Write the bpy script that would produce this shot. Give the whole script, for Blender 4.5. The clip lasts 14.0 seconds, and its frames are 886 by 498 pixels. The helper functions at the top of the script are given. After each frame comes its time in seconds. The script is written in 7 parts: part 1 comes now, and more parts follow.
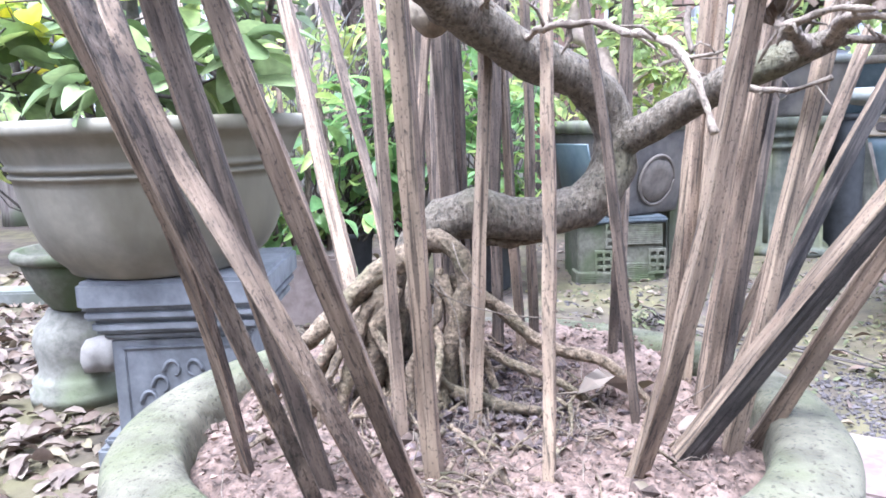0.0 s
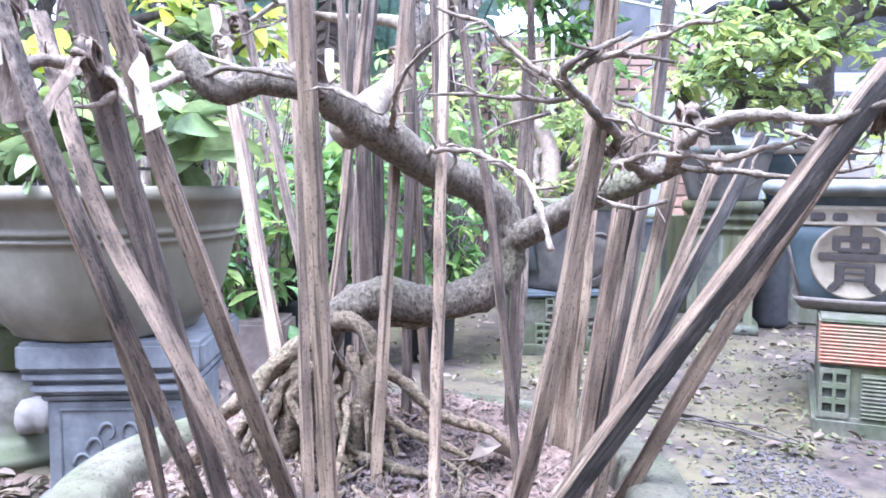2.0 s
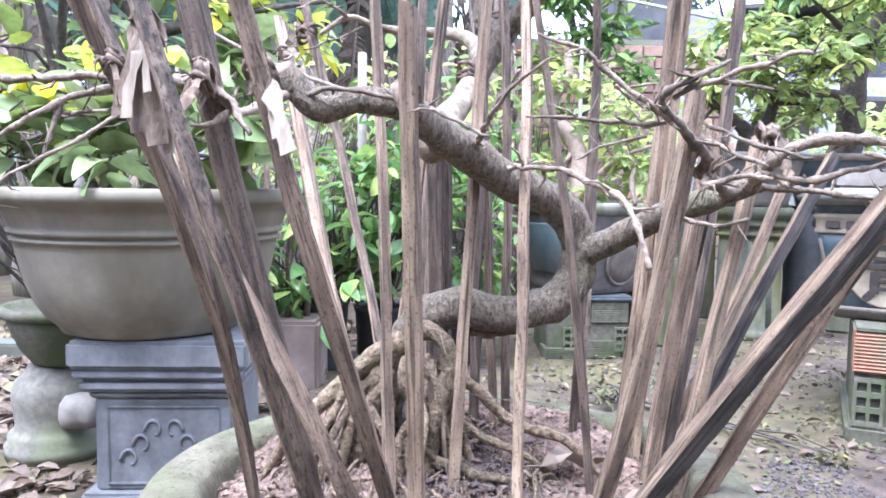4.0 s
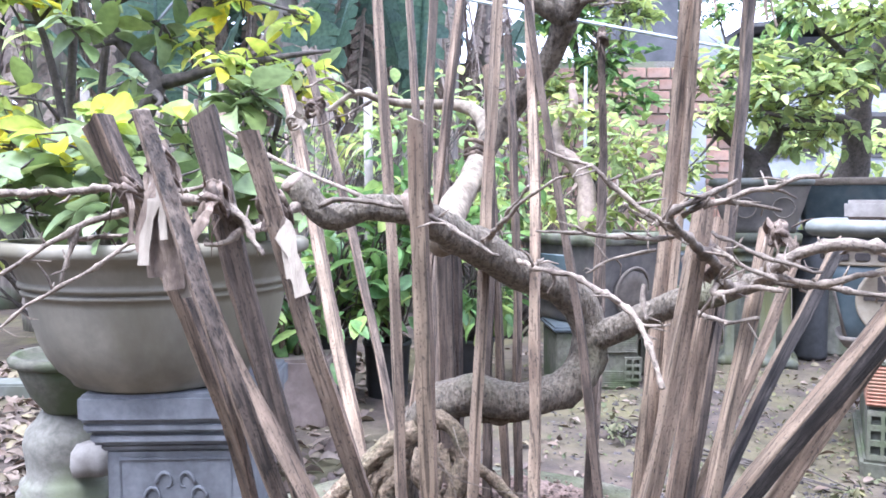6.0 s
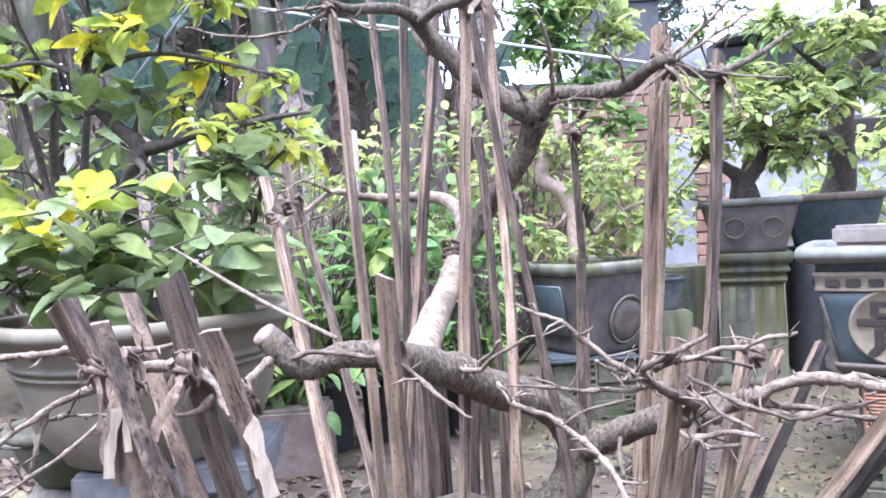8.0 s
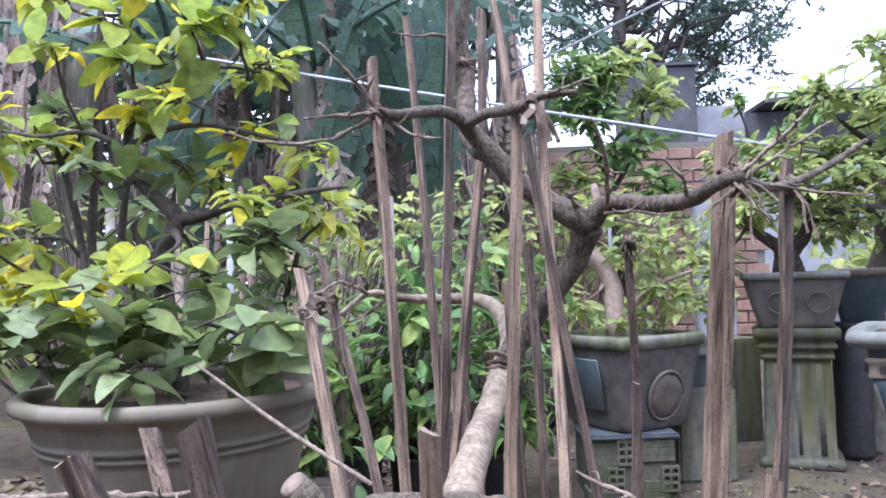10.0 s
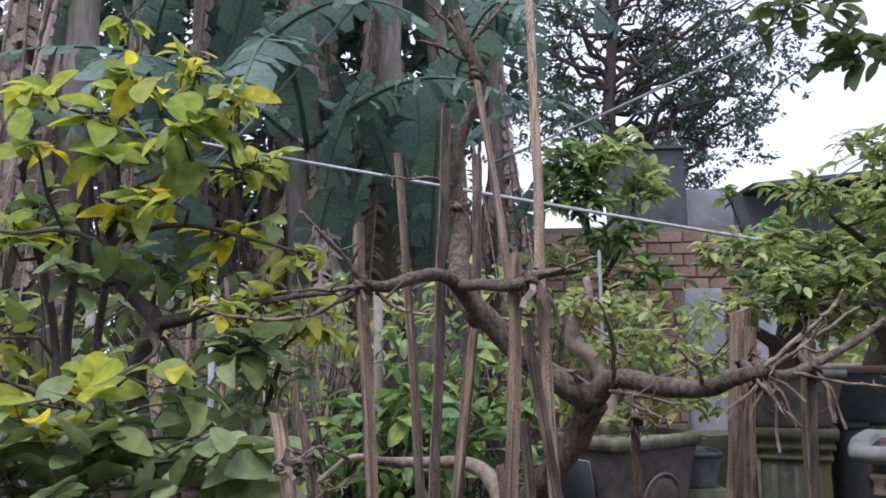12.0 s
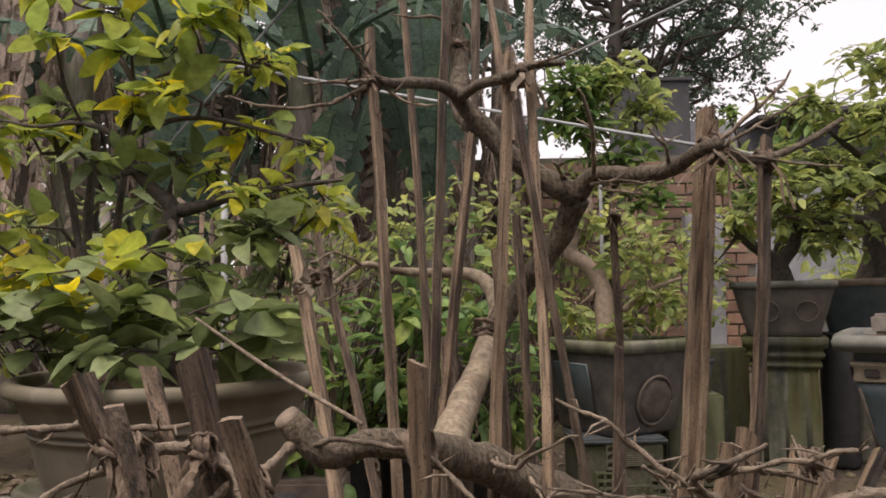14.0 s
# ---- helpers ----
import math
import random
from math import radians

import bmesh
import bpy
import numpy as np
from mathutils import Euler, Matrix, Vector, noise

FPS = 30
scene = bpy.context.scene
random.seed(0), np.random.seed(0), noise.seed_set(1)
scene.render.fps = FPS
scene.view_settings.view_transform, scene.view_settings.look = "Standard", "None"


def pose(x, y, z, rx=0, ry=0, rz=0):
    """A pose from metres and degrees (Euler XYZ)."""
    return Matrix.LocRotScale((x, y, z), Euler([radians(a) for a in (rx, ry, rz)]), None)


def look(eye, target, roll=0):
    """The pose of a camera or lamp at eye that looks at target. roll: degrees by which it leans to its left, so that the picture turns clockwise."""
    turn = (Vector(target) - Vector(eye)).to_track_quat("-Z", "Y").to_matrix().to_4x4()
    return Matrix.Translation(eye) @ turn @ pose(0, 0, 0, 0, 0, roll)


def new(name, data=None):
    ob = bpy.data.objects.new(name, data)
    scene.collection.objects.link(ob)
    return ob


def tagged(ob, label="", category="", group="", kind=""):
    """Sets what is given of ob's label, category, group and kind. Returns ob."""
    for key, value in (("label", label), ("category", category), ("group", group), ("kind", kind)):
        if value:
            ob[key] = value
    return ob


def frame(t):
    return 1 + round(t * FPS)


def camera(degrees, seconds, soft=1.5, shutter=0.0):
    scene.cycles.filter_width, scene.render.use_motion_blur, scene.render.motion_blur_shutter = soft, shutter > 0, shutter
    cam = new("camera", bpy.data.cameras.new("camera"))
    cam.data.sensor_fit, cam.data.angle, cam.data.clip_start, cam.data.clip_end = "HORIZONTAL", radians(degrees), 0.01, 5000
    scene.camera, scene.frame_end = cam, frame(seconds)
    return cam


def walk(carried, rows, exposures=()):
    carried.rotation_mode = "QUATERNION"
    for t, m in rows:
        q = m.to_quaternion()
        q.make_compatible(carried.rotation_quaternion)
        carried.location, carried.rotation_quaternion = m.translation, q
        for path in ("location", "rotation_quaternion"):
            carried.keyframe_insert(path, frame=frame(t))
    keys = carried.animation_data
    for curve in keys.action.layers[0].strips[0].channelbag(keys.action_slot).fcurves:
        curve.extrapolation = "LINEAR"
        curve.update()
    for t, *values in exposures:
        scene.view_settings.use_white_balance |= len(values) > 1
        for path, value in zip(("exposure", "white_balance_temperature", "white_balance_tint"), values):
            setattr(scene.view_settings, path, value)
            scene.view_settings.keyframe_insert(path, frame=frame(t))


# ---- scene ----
cam = camera(59.7, 14.0, 1.7)
PATH = [
    (0, 0.0476, 0.084, 0.5473, 80.508, 2.047, 2.448),
    (0.5, 0.0427, 0.0751, 0.5521, 82.056, -1.39, 1.995),
    (1, 0.0481, 0.0372, 0.5545, 83.243, -2.181, 1.474),
    (1.5, 0.0668, 0.0151, 0.5679, 84.138, -0.9, 0.552),
    (2, 0.0838, 0.0085, 0.5712, 85.354, -0.105, -0.731),
    (2.5, 0.101, 0.0057, 0.5832, 86.141, -0.197, -2.277),
    (3, 0.1, -0.0001, 0.5794, 86.952, 0.043, -2.24),
    (3.5, 0.0758, -0.0057, 0.5686, 86.412, -1.055, -0.392),
    (4, 0.0368, -0.0091, 0.5813, 85.376, -0.758, 0.628),
    (4.2, 0.0302, -0.0094, 0.577, 86.256, -1.567, 1.941),
    (6.3, 0.0359, -0.0091, 0.6535, 86.885, 0.436, 0.871),
    (6.5, 0.0385, -0.006, 0.663, 87.06, 0.472, 0.695),
    (7, 0.0466, -0.0021, 0.6864, 87.677, 0.973, 0.343),
    (7.5, 0.0478, 0.0007, 0.7019, 87.181, 1.673, -0.005),
    (8, 0.051, -0.0027, 0.7216, 87.987, 3.108, 0.609),
    (8.5, 0.0481, 0.0005, 0.7355, 88.793, 3.89, 1.721),
    (9, 0.0401, 0.0168, 0.7588, 89.843, 2.751, 2.673),
    (9.2, 0.0414, 0.0224, 0.764, 90.219, 2.741, 2.736),
    (11.3, 0.0399, 0.0752, 0.8209, 95.429, -0.08, 3.276),
    (11.5, 0.0395, 0.0807, 0.8376, 95.796, 0.434, 3.085),
    (12, 0.0401, 0.0929, 0.8595, 97.413, 0.86, 2.146),
    (12.5, 0.0365, 0.0797, 0.8716, 99.295, 1.004, 1.977),
    (13, 0.0358, 0.0413, 0.8317, 99.084, 0.981, 1.959),
    (13.5, 0.0403, 0.028, 0.7806, 95.734, 1.235, 1.724),
    (14, 0.0432, 0.021, 0.7312, 93.111, 0.855, 2.434),
]
EXPOSURE = [(0.0, 2.47, 5180, 14), (0.6, 2.52, 5120, 15), (1.5, 2.52, 4990, 16), (2.5, 2.42, 4940, 18), (3.0, 2.17, 5130, 17), (3.5, 2.15, 5200, 17), (4.2, 2.27, 5280, 16), (6.3, 2.13, 5200, 17), (8.0, 1.97, 5300, 20), (8.6, 1.95, 5280, 20), (9.2, 1.72, 5250, 21), (11.3, 0.53, 5680, 19), (12.5, 0.11, 5950, 19), (13.2, -0.02, 6550, 20), (14.0, 0.06, 7400, 18)]
walk(cam, [(t, pose(x, y, z, rx, ry, rz)) for t, x, y, z, rx, ry, rz in PATH], EXPOSURE)

# ---- world, sun and exposure ----
SUN_UP, SUN_ROUND = radians(68), radians(215)
world = bpy.data.worlds.new("overcast_sky")
scene.world = world
world.use_nodes = True
wn, wl = world.node_tree.nodes, world.node_tree.links
sky = wn.new("ShaderNodeTexSky")
sky.sky_type, sky.sun_disc = "NISHITA", False
sky.sun_elevation, sky.sun_rotation = SUN_UP, SUN_ROUND
sky.air_density, sky.dust_density, sky.ozone_density = 1.0, 3.0, 1.0
cloud = wn.new("ShaderNodeMix")
cloud.data_type = "RGBA"
cloud.inputs[0].default_value = 0.72
cloud.inputs[7].default_value = (9.4, 9.3, 9.9, 1)
wl.new(sky.outputs[0], cloud.inputs[6])
wl.new(cloud.outputs[2], wn["Background"].inputs[0])
wn["Background"].inputs[1].default_value = 0.13
sun = new("sun", bpy.data.lights.new("sun", "SUN"))
sun.data.energy, sun.data.angle, sun.data.color = 2.4, radians(28), (1.0, 0.97, 0.92)
sun.matrix_world = look((4 * math.cos(SUN_UP) * math.sin(SUN_ROUND), 4 * math.cos(SUN_UP) * math.cos(SUN_ROUND), 4 * math.sin(SUN_UP)), (0, 0, 0))


# ---- materials ----
def mat(name, c1, c2, scale=(30, 30, 30), rough=0.85, bump=0.3, stain=None, stain_scale=3.0, stain_at=0.55, metal=0.0, spread=0.0, detail=6.0, depth=0.004, streak=None, pits=0.0, deep=0.66, hair=None, speck=0.0):
    """Grain between c1 and c2 at the given scale, a larger stain, and a fine relief; spread: brightness by piece;
    streak: scale of a second, darker grain; pits: scale of small dark pits; hair: scale of hairline cracks; speck: scale of dark specks."""
    m = bpy.data.materials.new(name)
    m.use_nodes = True
    n, l = m.node_tree.nodes, m.node_tree.links
    b = n["Principled BSDF"]
    tc, mp, fine, ramp = (n.new("ShaderNode" + k) for k in ("TexCoord", "Mapping", "TexNoise", "ValToRGB"))
    mp.inputs["Scale"].default_value = scale
    fine.inputs["Scale"].default_value, fine.inputs["Detail"].default_value, fine.inputs["Roughness"].default_value = 1.0, detail, 0.65
    l.new(tc.outputs["Object"], mp.inputs[0])
    l.new(mp.outputs[0], fine.inputs["Vector"])
    ramp.color_ramp.elements[0].position, ramp.color_ramp.elements[1].position = 0.32, 0.68
    ramp.color_ramp.elements[0].color, ramp.color_ramp.elements[1].color = (*c1, 1), (*c2, 1)
    l.new(fine.outputs[0], ramp.inputs[0])
    colour = ramp.outputs[0]
    if stain:
        big, cut, mix = n.new("ShaderNodeTexNoise"), n.new("ShaderNodeMapRange"), n.new("ShaderNodeMix")
        big.inputs["Detail"].default_value = 5
        if isinstance(stain_scale, tuple):
            mp4 = n.new("ShaderNodeMapping")
            mp4.inputs["Scale"].default_value, big.inputs["Scale"].default_value = stain_scale, 1.0
            l.new(tc.outputs["Object"], mp4.inputs[0])
            l.new(mp4.outputs[0], big.inputs["Vector"])
        else:
            big.inputs["Scale"].default_value = stain_scale
            l.new(tc.outputs["Object"], big.inputs["Vector"])
        cut.inputs[1].default_value, cut.inputs[2].default_value = stain_at - 0.08, stain_at + 0.12
        l.new(big.outputs[0], cut.inputs[0])
        mix.data_type = "RGBA"
        l.new(cut.outputs[0], mix.inputs[0])
        l.new(colour, mix.inputs[6])
        mix.inputs[7].default_value = (*stain, 1)
        colour = mix.outputs[2]
    marks = []
    if streak:
        mp2, cracks = n.new("ShaderNodeMapping"), n.new("ShaderNodeTexNoise")
        mp2.inputs["Scale"].default_value, mp2.inputs["Location"].default_value = streak, (3, 7, 1)
        cracks.inputs["Scale"].default_value, cracks.inputs["Detail"].default_value = 1.0, 4
        l.new(tc.outputs["Object"], mp2.inputs[0])
        l.new(mp2.outputs[0], cracks.inputs["Vector"])
        marks.append((cracks.outputs[0], 0.36, 0.56, deep, 1.06))
    if pits:
        mp3, vor = n.new("ShaderNodeMapping"), n.new("ShaderNodeTexVoronoi")
        mp3.inputs["Scale"].default_value = (pits, pits, pits * 0.3)
        l.new(tc.outputs["Object"], mp3.inputs[0])
        l.new(mp3.outputs[0], vor.inputs["Vector"])
        gate, keep = n.new("ShaderNodeMath"), n.new("ShaderNodeMath")
        gate.operation, gate.inputs[1].default_value = "LESS_THAN", 0.42
        keep.operation = "ADD"
        sep = n.new("ShaderNodeSeparateColor")
        l.new(vor.outputs["Color"], sep.inputs[0])
        l.new(sep.outputs[0], gate.inputs[0])
        flip = n.new("ShaderNodeMath")
        flip.operation, flip.inputs[0].default_value = "SUBTRACT", 1.0
        l.new(gate.outputs[0], flip.inputs[1])
        l.new(vor.outputs["Distance"], keep.inputs[0])
        l.new(flip.outputs[0], keep.inputs[1])
        marks.append((keep.outputs[0], 0.08, 0.26, 0.38, 1.0))
    for size, a0, a1, b0 in ((hair, 0.37, 0.44, 0.42), ((speck, speck, speck * 0.6) if speck else None, 0.34, 0.40, 0.50)):
        if size:
            mp5, thin = n.new("ShaderNodeMapping"), n.new("ShaderNodeTexNoise")
            mp5.inputs["Scale"].default_value, mp5.inputs["Location"].default_value = size, (5, 2, 8)
            thin.inputs["Scale"].default_value, thin.inputs["Detail"].default_value = 1.0, 2
            l.new(tc.outputs["Object"], mp5.inputs[0])
            l.new(mp5.outputs[0], thin.inputs["Vector"])
            marks.append((thin.outputs[0], a0, a1, b0, 1.0))
    for socket, a0, a1, b0, b1 in marks:
        cut, dim = n.new("ShaderNodeMapRange"), n.new("ShaderNodeHueSaturation")
        cut.inputs[1].default_value, cut.inputs[2].default_value, cut.inputs[3].default_value, cut.inputs[4].default_value = a0, a1, b0, b1
        l.new(socket, cut.inputs[0])
        l.new(cut.outputs[0], dim.inputs["Value"])
        l.new(colour, dim.inputs["Color"])
        colour = dim.outputs[0]
    if spread:
        info, geo, add, fr, rng, hsv = (n.new("ShaderNode" + k) for k in ("ObjectInfo", "NewGeometry", "Math", "Math", "MapRange", "HueSaturation"))
        l.new(info.outputs["Random"], add.inputs[0])
        l.new(geo.outputs["Random Per Island"], add.inputs[1])
        fr.operation = "FRACT"
        l.new(add.outputs[0], fr.inputs[0])
        l.new(fr.outputs[0], rng.inputs[0])
        rng.inputs[3].default_value, rng.inputs[4].default_value = 1 - spread, 1 + spread
        l.new(rng.outputs[0], hsv.inputs["Value"])
        l.new(colour, hsv.inputs["Color"])
        colour = hsv.outputs[0]
    l.new(colour, b.inputs["Base Color"])
    b.inputs["Roughness"].default_value, b.inputs["Metallic"].default_value = rough, metal
    bp = n.new("ShaderNodeBump")
    bp.inputs["Strength"].default_value, bp.inputs["Distance"].default_value = bump, depth
    l.new(fine.outputs[0], bp.inputs["Height"])
    l.new(bp.outputs[0], b.inputs["Normal"])
    return m


def leaf_mat(name, colours, through_light=0.35, rough=0.45):
    """Leaf colours picked leaf by leaf, with veiny mottling and light shining through."""
    m = bpy.data.materials.new(name)
    m.use_nodes = True
    n, l = m.node_tree.nodes, m.node_tree.links
    b, out = n["Principled BSDF"], n["Material Output"]
    info, geo, add, fr, ramp, tc, noi, mix, tr, sh = (n.new("ShaderNode" + k) for k in ("ObjectInfo", "NewGeometry", "Math", "Math", "ValToRGB", "TexCoord", "TexNoise", "HueSaturation", "BsdfTranslucent", "MixShader"))
    l.new(info.outputs["Random"], add.inputs[0])
    l.new(geo.outputs["Random Per Island"], add.inputs[1])
    fr.operation = "FRACT"
    l.new(add.outputs[0], fr.inputs[0])
    e = ramp.color_ramp.elements
    while len(e) < len(colours):
        e.new(0.5)
    for i, c in enumerate(colours):
        e[i].position, e[i].color = i / (len(colours) - 1), (*c, 1)
    l.new(fr.outputs[0], ramp.inputs[0])
    noi.inputs["Scale"].default_value, noi.inputs["Detail"].default_value = 45, 4
    l.new(tc.outputs["Object"], noi.inputs["Vector"])
    rng = n.new("ShaderNodeMapRange")
    rng.inputs[1].default_value, rng.inputs[2].default_value, rng.inputs[3].default_value, rng.inputs[4].default_value = 0.3, 0.7, 0.72, 1.28
    l.new(noi.outputs[0], rng.inputs[0])
    l.new(rng.outputs[0], mix.inputs["Value"])
    l.new(ramp.outputs[0], mix.inputs["Color"])
    l.new(mix.outputs[0], b.inputs["Base Color"])
    l.new(mix.outputs[0], tr.inputs[0])
    b.inputs["Roughness"].default_value = rough
    sh.inputs[0].default_value = through_light
    l.new(b.outputs[0], sh.inputs[1])
    l.new(tr.outputs[0], sh.inputs[2])
    l.new(sh.outputs[0], out.inputs[0])
    return m


M = dict(
    ground=mat("earth", (0.040, 0.029, 0.024), (0.104, 0.077, 0.059), (26, 26, 26), 0.95, 0.8, (0.099, 0.084, 0.041), 1.9, 0.50, detail=9, streak=(9, 9, 9), deep=0.65),
    gravel=mat("dark_gravel", (0.044, 0.037, 0.036), (0.104, 0.089, 0.086), (70, 70, 70), 0.9, 0.6, spread=0.4),
    peat=mat("dark_peat", (0.045, 0.034, 0.033), (0.16, 0.12, 0.112), (120, 120, 120), 0.95, 0.9, spread=0.45),
    soil=mat("potting_soil", (0.076, 0.049, 0.037), (0.275, 0.190, 0.148), (95, 95, 95), 0.95, 1.0, (0.350, 0.250, 0.200), 11.0, 0.56, detail=10, streak=(170, 170, 170), deep=0.5, speck=420),
    clod=mat("soil_clod", (0.070, 0.046, 0.035), (0.270, 0.190, 0.148), (90, 90, 90), 0.95, 0.8, spread=0.55),
    pot=mat("mossy_cement", (0.105, 0.096, 0.064), (0.165, 0.150, 0.104), (55, 55, 55), 0.95, 1.0, (0.100, 0.104, 0.052), 13.0, 0.52, streak=(40, 40, 40), deep=0.74, depth=0.006, speck=320),
    bark=mat("tree_bark", (0.145, 0.116, 0.084), (0.335, 0.276, 0.204), (230, 230, 160), 0.85, 1.0, (0.201, 0.190, 0.108), 16.0, 0.64, depth=0.010, streak=(330, 330, 130), deep=0.62, speck=560),
    # darker bark for the wet upper limbs, with their shade put into the colour
    bark_shaded=mat("shaded_wet_bark", (0.073, 0.055, 0.040), (0.216, 0.176, 0.130), (200, 200, 140), 0.85, 1.0, (0.294, 0.247, 0.180), 22.0, 0.66, depth=0.005, streak=(300, 300, 130), deep=0.6, speck=520),
    bark_pale=mat("pale_bark", (0.216, 0.171, 0.122), (0.412, 0.342, 0.248), (120, 120, 120), 0.8, 0.8, (0.157, 0.119, 0.084), 26.0, 0.58, depth=0.003, streak=(220, 220, 120), deep=0.7),
    twig=mat("twig_bark", (0.130, 0.101, 0.076), (0.350, 0.282, 0.216), (170, 170, 170), 0.85, 0.9, (0.090, 0.066, 0.050), 46.0, 0.58, spread=0.25, depth=0.003, speck=600),
    root=mat("root_bark", (0.100, 0.071, 0.045), (0.376, 0.281, 0.187), (190, 190, 190), 0.9, 1.0, (0.176, 0.149, 0.085), 30.0, 0.60, spread=0.3, depth=0.006, streak=(300, 300, 420), deep=0.6, speck=620),
    stake_dark=mat("dark_stake_wood", (0.074, 0.054, 0.041), (0.196, 0.144, 0.108), (260, 260, 14), 0.75, 1.0, (0.294, 0.225, 0.169), (75, 75, 12), 0.61, spread=0.25, depth=0.004, streak=(150, 150, 30), pits=90, deep=0.5, hair=(560, 560, 10), speck=800),
    stake_mid=mat("weathered_stake_wood", (0.186, 0.128, 0.087), (0.377, 0.274, 0.193), (240, 240, 13), 0.75, 1.0, (0.120, 0.081, 0.057), (60, 60, 9), 0.54, spread=0.28, depth=0.004, streak=(130, 130, 26), pits=80, deep=0.58, hair=(520, 520, 9), speck=760),
    stake_pale=mat("pale_stake_wood", (0.253, 0.178, 0.119), (0.416, 0.310, 0.213), (230, 230, 12), 0.75, 0.9, (0.164, 0.105, 0.069), (55, 55, 10), 0.56, spread=0.18, depth=0.004, streak=(120, 120, 26), pits=75, deep=0.66, hair=(500, 500, 9), speck=720),
    # near-black stake wood, standing in for shade on the fronts of two stakes
    stake_shade=mat("shaded_stake_wood", (0.033, 0.027, 0.025), (0.092, 0.076, 0.066), (240, 240, 14), 0.7, 1.0, (0.240, 0.205, 0.180), (120, 120, 20), 0.64, depth=0.004, streak=(150, 150, 35), deep=0.5, hair=(560, 560, 10), speck=800),
    sheen_leaf=leaf_mat("backlit_leaf", [(0.10, 0.15, 0.07), (0.16, 0.22, 0.09), (0.26, 0.32, 0.11)], 0.4, 0.5),
    cut=mat("cut_wood", (0.24, 0.18, 0.135), (0.36, 0.285, 0.225), (120, 120, 120), 0.8, 0.5, (0.15, 0.115, 0.09), 60.0, 0.58),
    strip=mat("pale_bark_strip", (0.219, 0.177, 0.134), (0.388, 0.328, 0.255), (160, 160, 14), 0.7, 0.6),
    tie=mat("bark_tie", (0.104, 0.073, 0.055), (0.289, 0.216, 0.159), (200, 200, 60), 0.8, 0.9, (0.080, 0.055, 0.042), 60.0, 0.56, spread=0.3),
    bowl=mat("aged_cement_bowl", (0.180, 0.160, 0.120), (0.244, 0.221, 0.171), (18, 18, 18), 0.85, 0.3, (0.136, 0.119, 0.079), (6, 6, 2.5), 0.52, streak=(9, 9, 3), deep=0.82),
    plinth=mat("blue_grey_paint", (0.108, 0.111, 0.116), (0.170, 0.174, 0.180), (34, 34, 34), 0.7, 0.3, (0.230, 0.236, 0.245), 7.0, 0.62, streak=(12, 12, 4), deep=0.75),
    moss_green=mat("algae_concrete", (0.056, 0.062, 0.048), (0.118, 0.118, 0.092), (24, 24, 24), 0.92, 0.7, (0.092, 0.092, 0.036), (10, 10, 1.4), 0.52, streak=(20, 20, 3), deep=0.6),
    moss=mat("mossy_concrete", (0.128, 0.126, 0.100), (0.220, 0.212, 0.168), (26, 26, 26), 0.92, 0.6, (0.112, 0.124, 0.058), (7, 7, 1.6), 0.51, streak=(16, 16, 3), deep=0.6),
    concrete=mat("old_concrete", (0.19, 0.17, 0.15), (0.32, 0.295, 0.265), (22, 22, 22), 0.9, 0.5, (0.13, 0.112, 0.093), 3.0, 0.56),
    kerb=mat("pinkish_concrete", (0.192, 0.144, 0.122), (0.304, 0.246, 0.211), (22, 22, 22), 0.9, 0.5, (0.152, 0.115, 0.095), 4.0, 0.54),
    slab=mat("red_paving", (0.12, 0.082, 0.070), (0.19, 0.135, 0.118), (40, 40, 40), 0.9, 0.4, (0.15, 0.135, 0.12), 6.0, 0.55),
    teal=mat("teal_glaze", (0.045, 0.069, 0.079), (0.090, 0.115, 0.125), (20, 20, 20), 0.4, 0.15, (0.141, 0.129, 0.121), 4.0, 0.62),
    grey_pot=mat("slate_glaze", (0.05, 0.062, 0.072), (0.10, 0.115, 0.122), (20, 20, 20), 0.55, 0.2, (0.15, 0.15, 0.14), 5.0, 0.60),
    cream=mat("cream_relief", (0.274, 0.226, 0.160), (0.368, 0.315, 0.238), (45, 45, 45), 0.8, 0.3, (0.202, 0.160, 0.113), 12.0, 0.6),
    ink=mat("dark_relief", (0.047, 0.038, 0.035), (0.085, 0.071, 0.063), (60, 60, 60), 0.7, 0.3),
    lip=mat("brown_lip", (0.17, 0.132, 0.10), (0.29, 0.24, 0.195), (40, 40, 40), 0.75, 0.3, (0.12, 0.12, 0.088), 8.0, 0.58),
    ring=mat("worn_relief", (0.096, 0.079, 0.065), (0.160, 0.135, 0.112), (40, 40, 40), 0.75, 0.3),
    brown_pot=mat("brown_slate_glaze", (0.062, 0.056, 0.053), (0.125, 0.113, 0.105), (22, 22, 22), 0.55, 0.3, (0.17, 0.15, 0.125), 5.0, 0.58),
    pale_lip=mat("pale_lip", (0.112, 0.117, 0.110), (0.200, 0.203, 0.185), (30, 30, 30), 0.7, 0.3, (0.100, 0.104, 0.077), 6.0, 0.54),
    brick=mat("red_brick", (0.27, 0.125, 0.078), (0.40, 0.205, 0.13), (60, 60, 60), 0.9, 0.5, (0.20, 0.17, 0.105), 9.0, 0.56, spread=0.12),
    brick_moss=mat("mossy_brick", (0.080, 0.076, 0.056), (0.165, 0.155, 0.118), (50, 50, 50), 0.95, 0.6, (0.074, 0.090, 0.042), 7.0, 0.50, spread=0.2),
    mortar=mat("mortar", (0.125, 0.118, 0.098), (0.235, 0.222, 0.185), (45, 45, 45), 0.95, 0.5, (0.155, 0.17, 0.10), 6.0, 0.54),
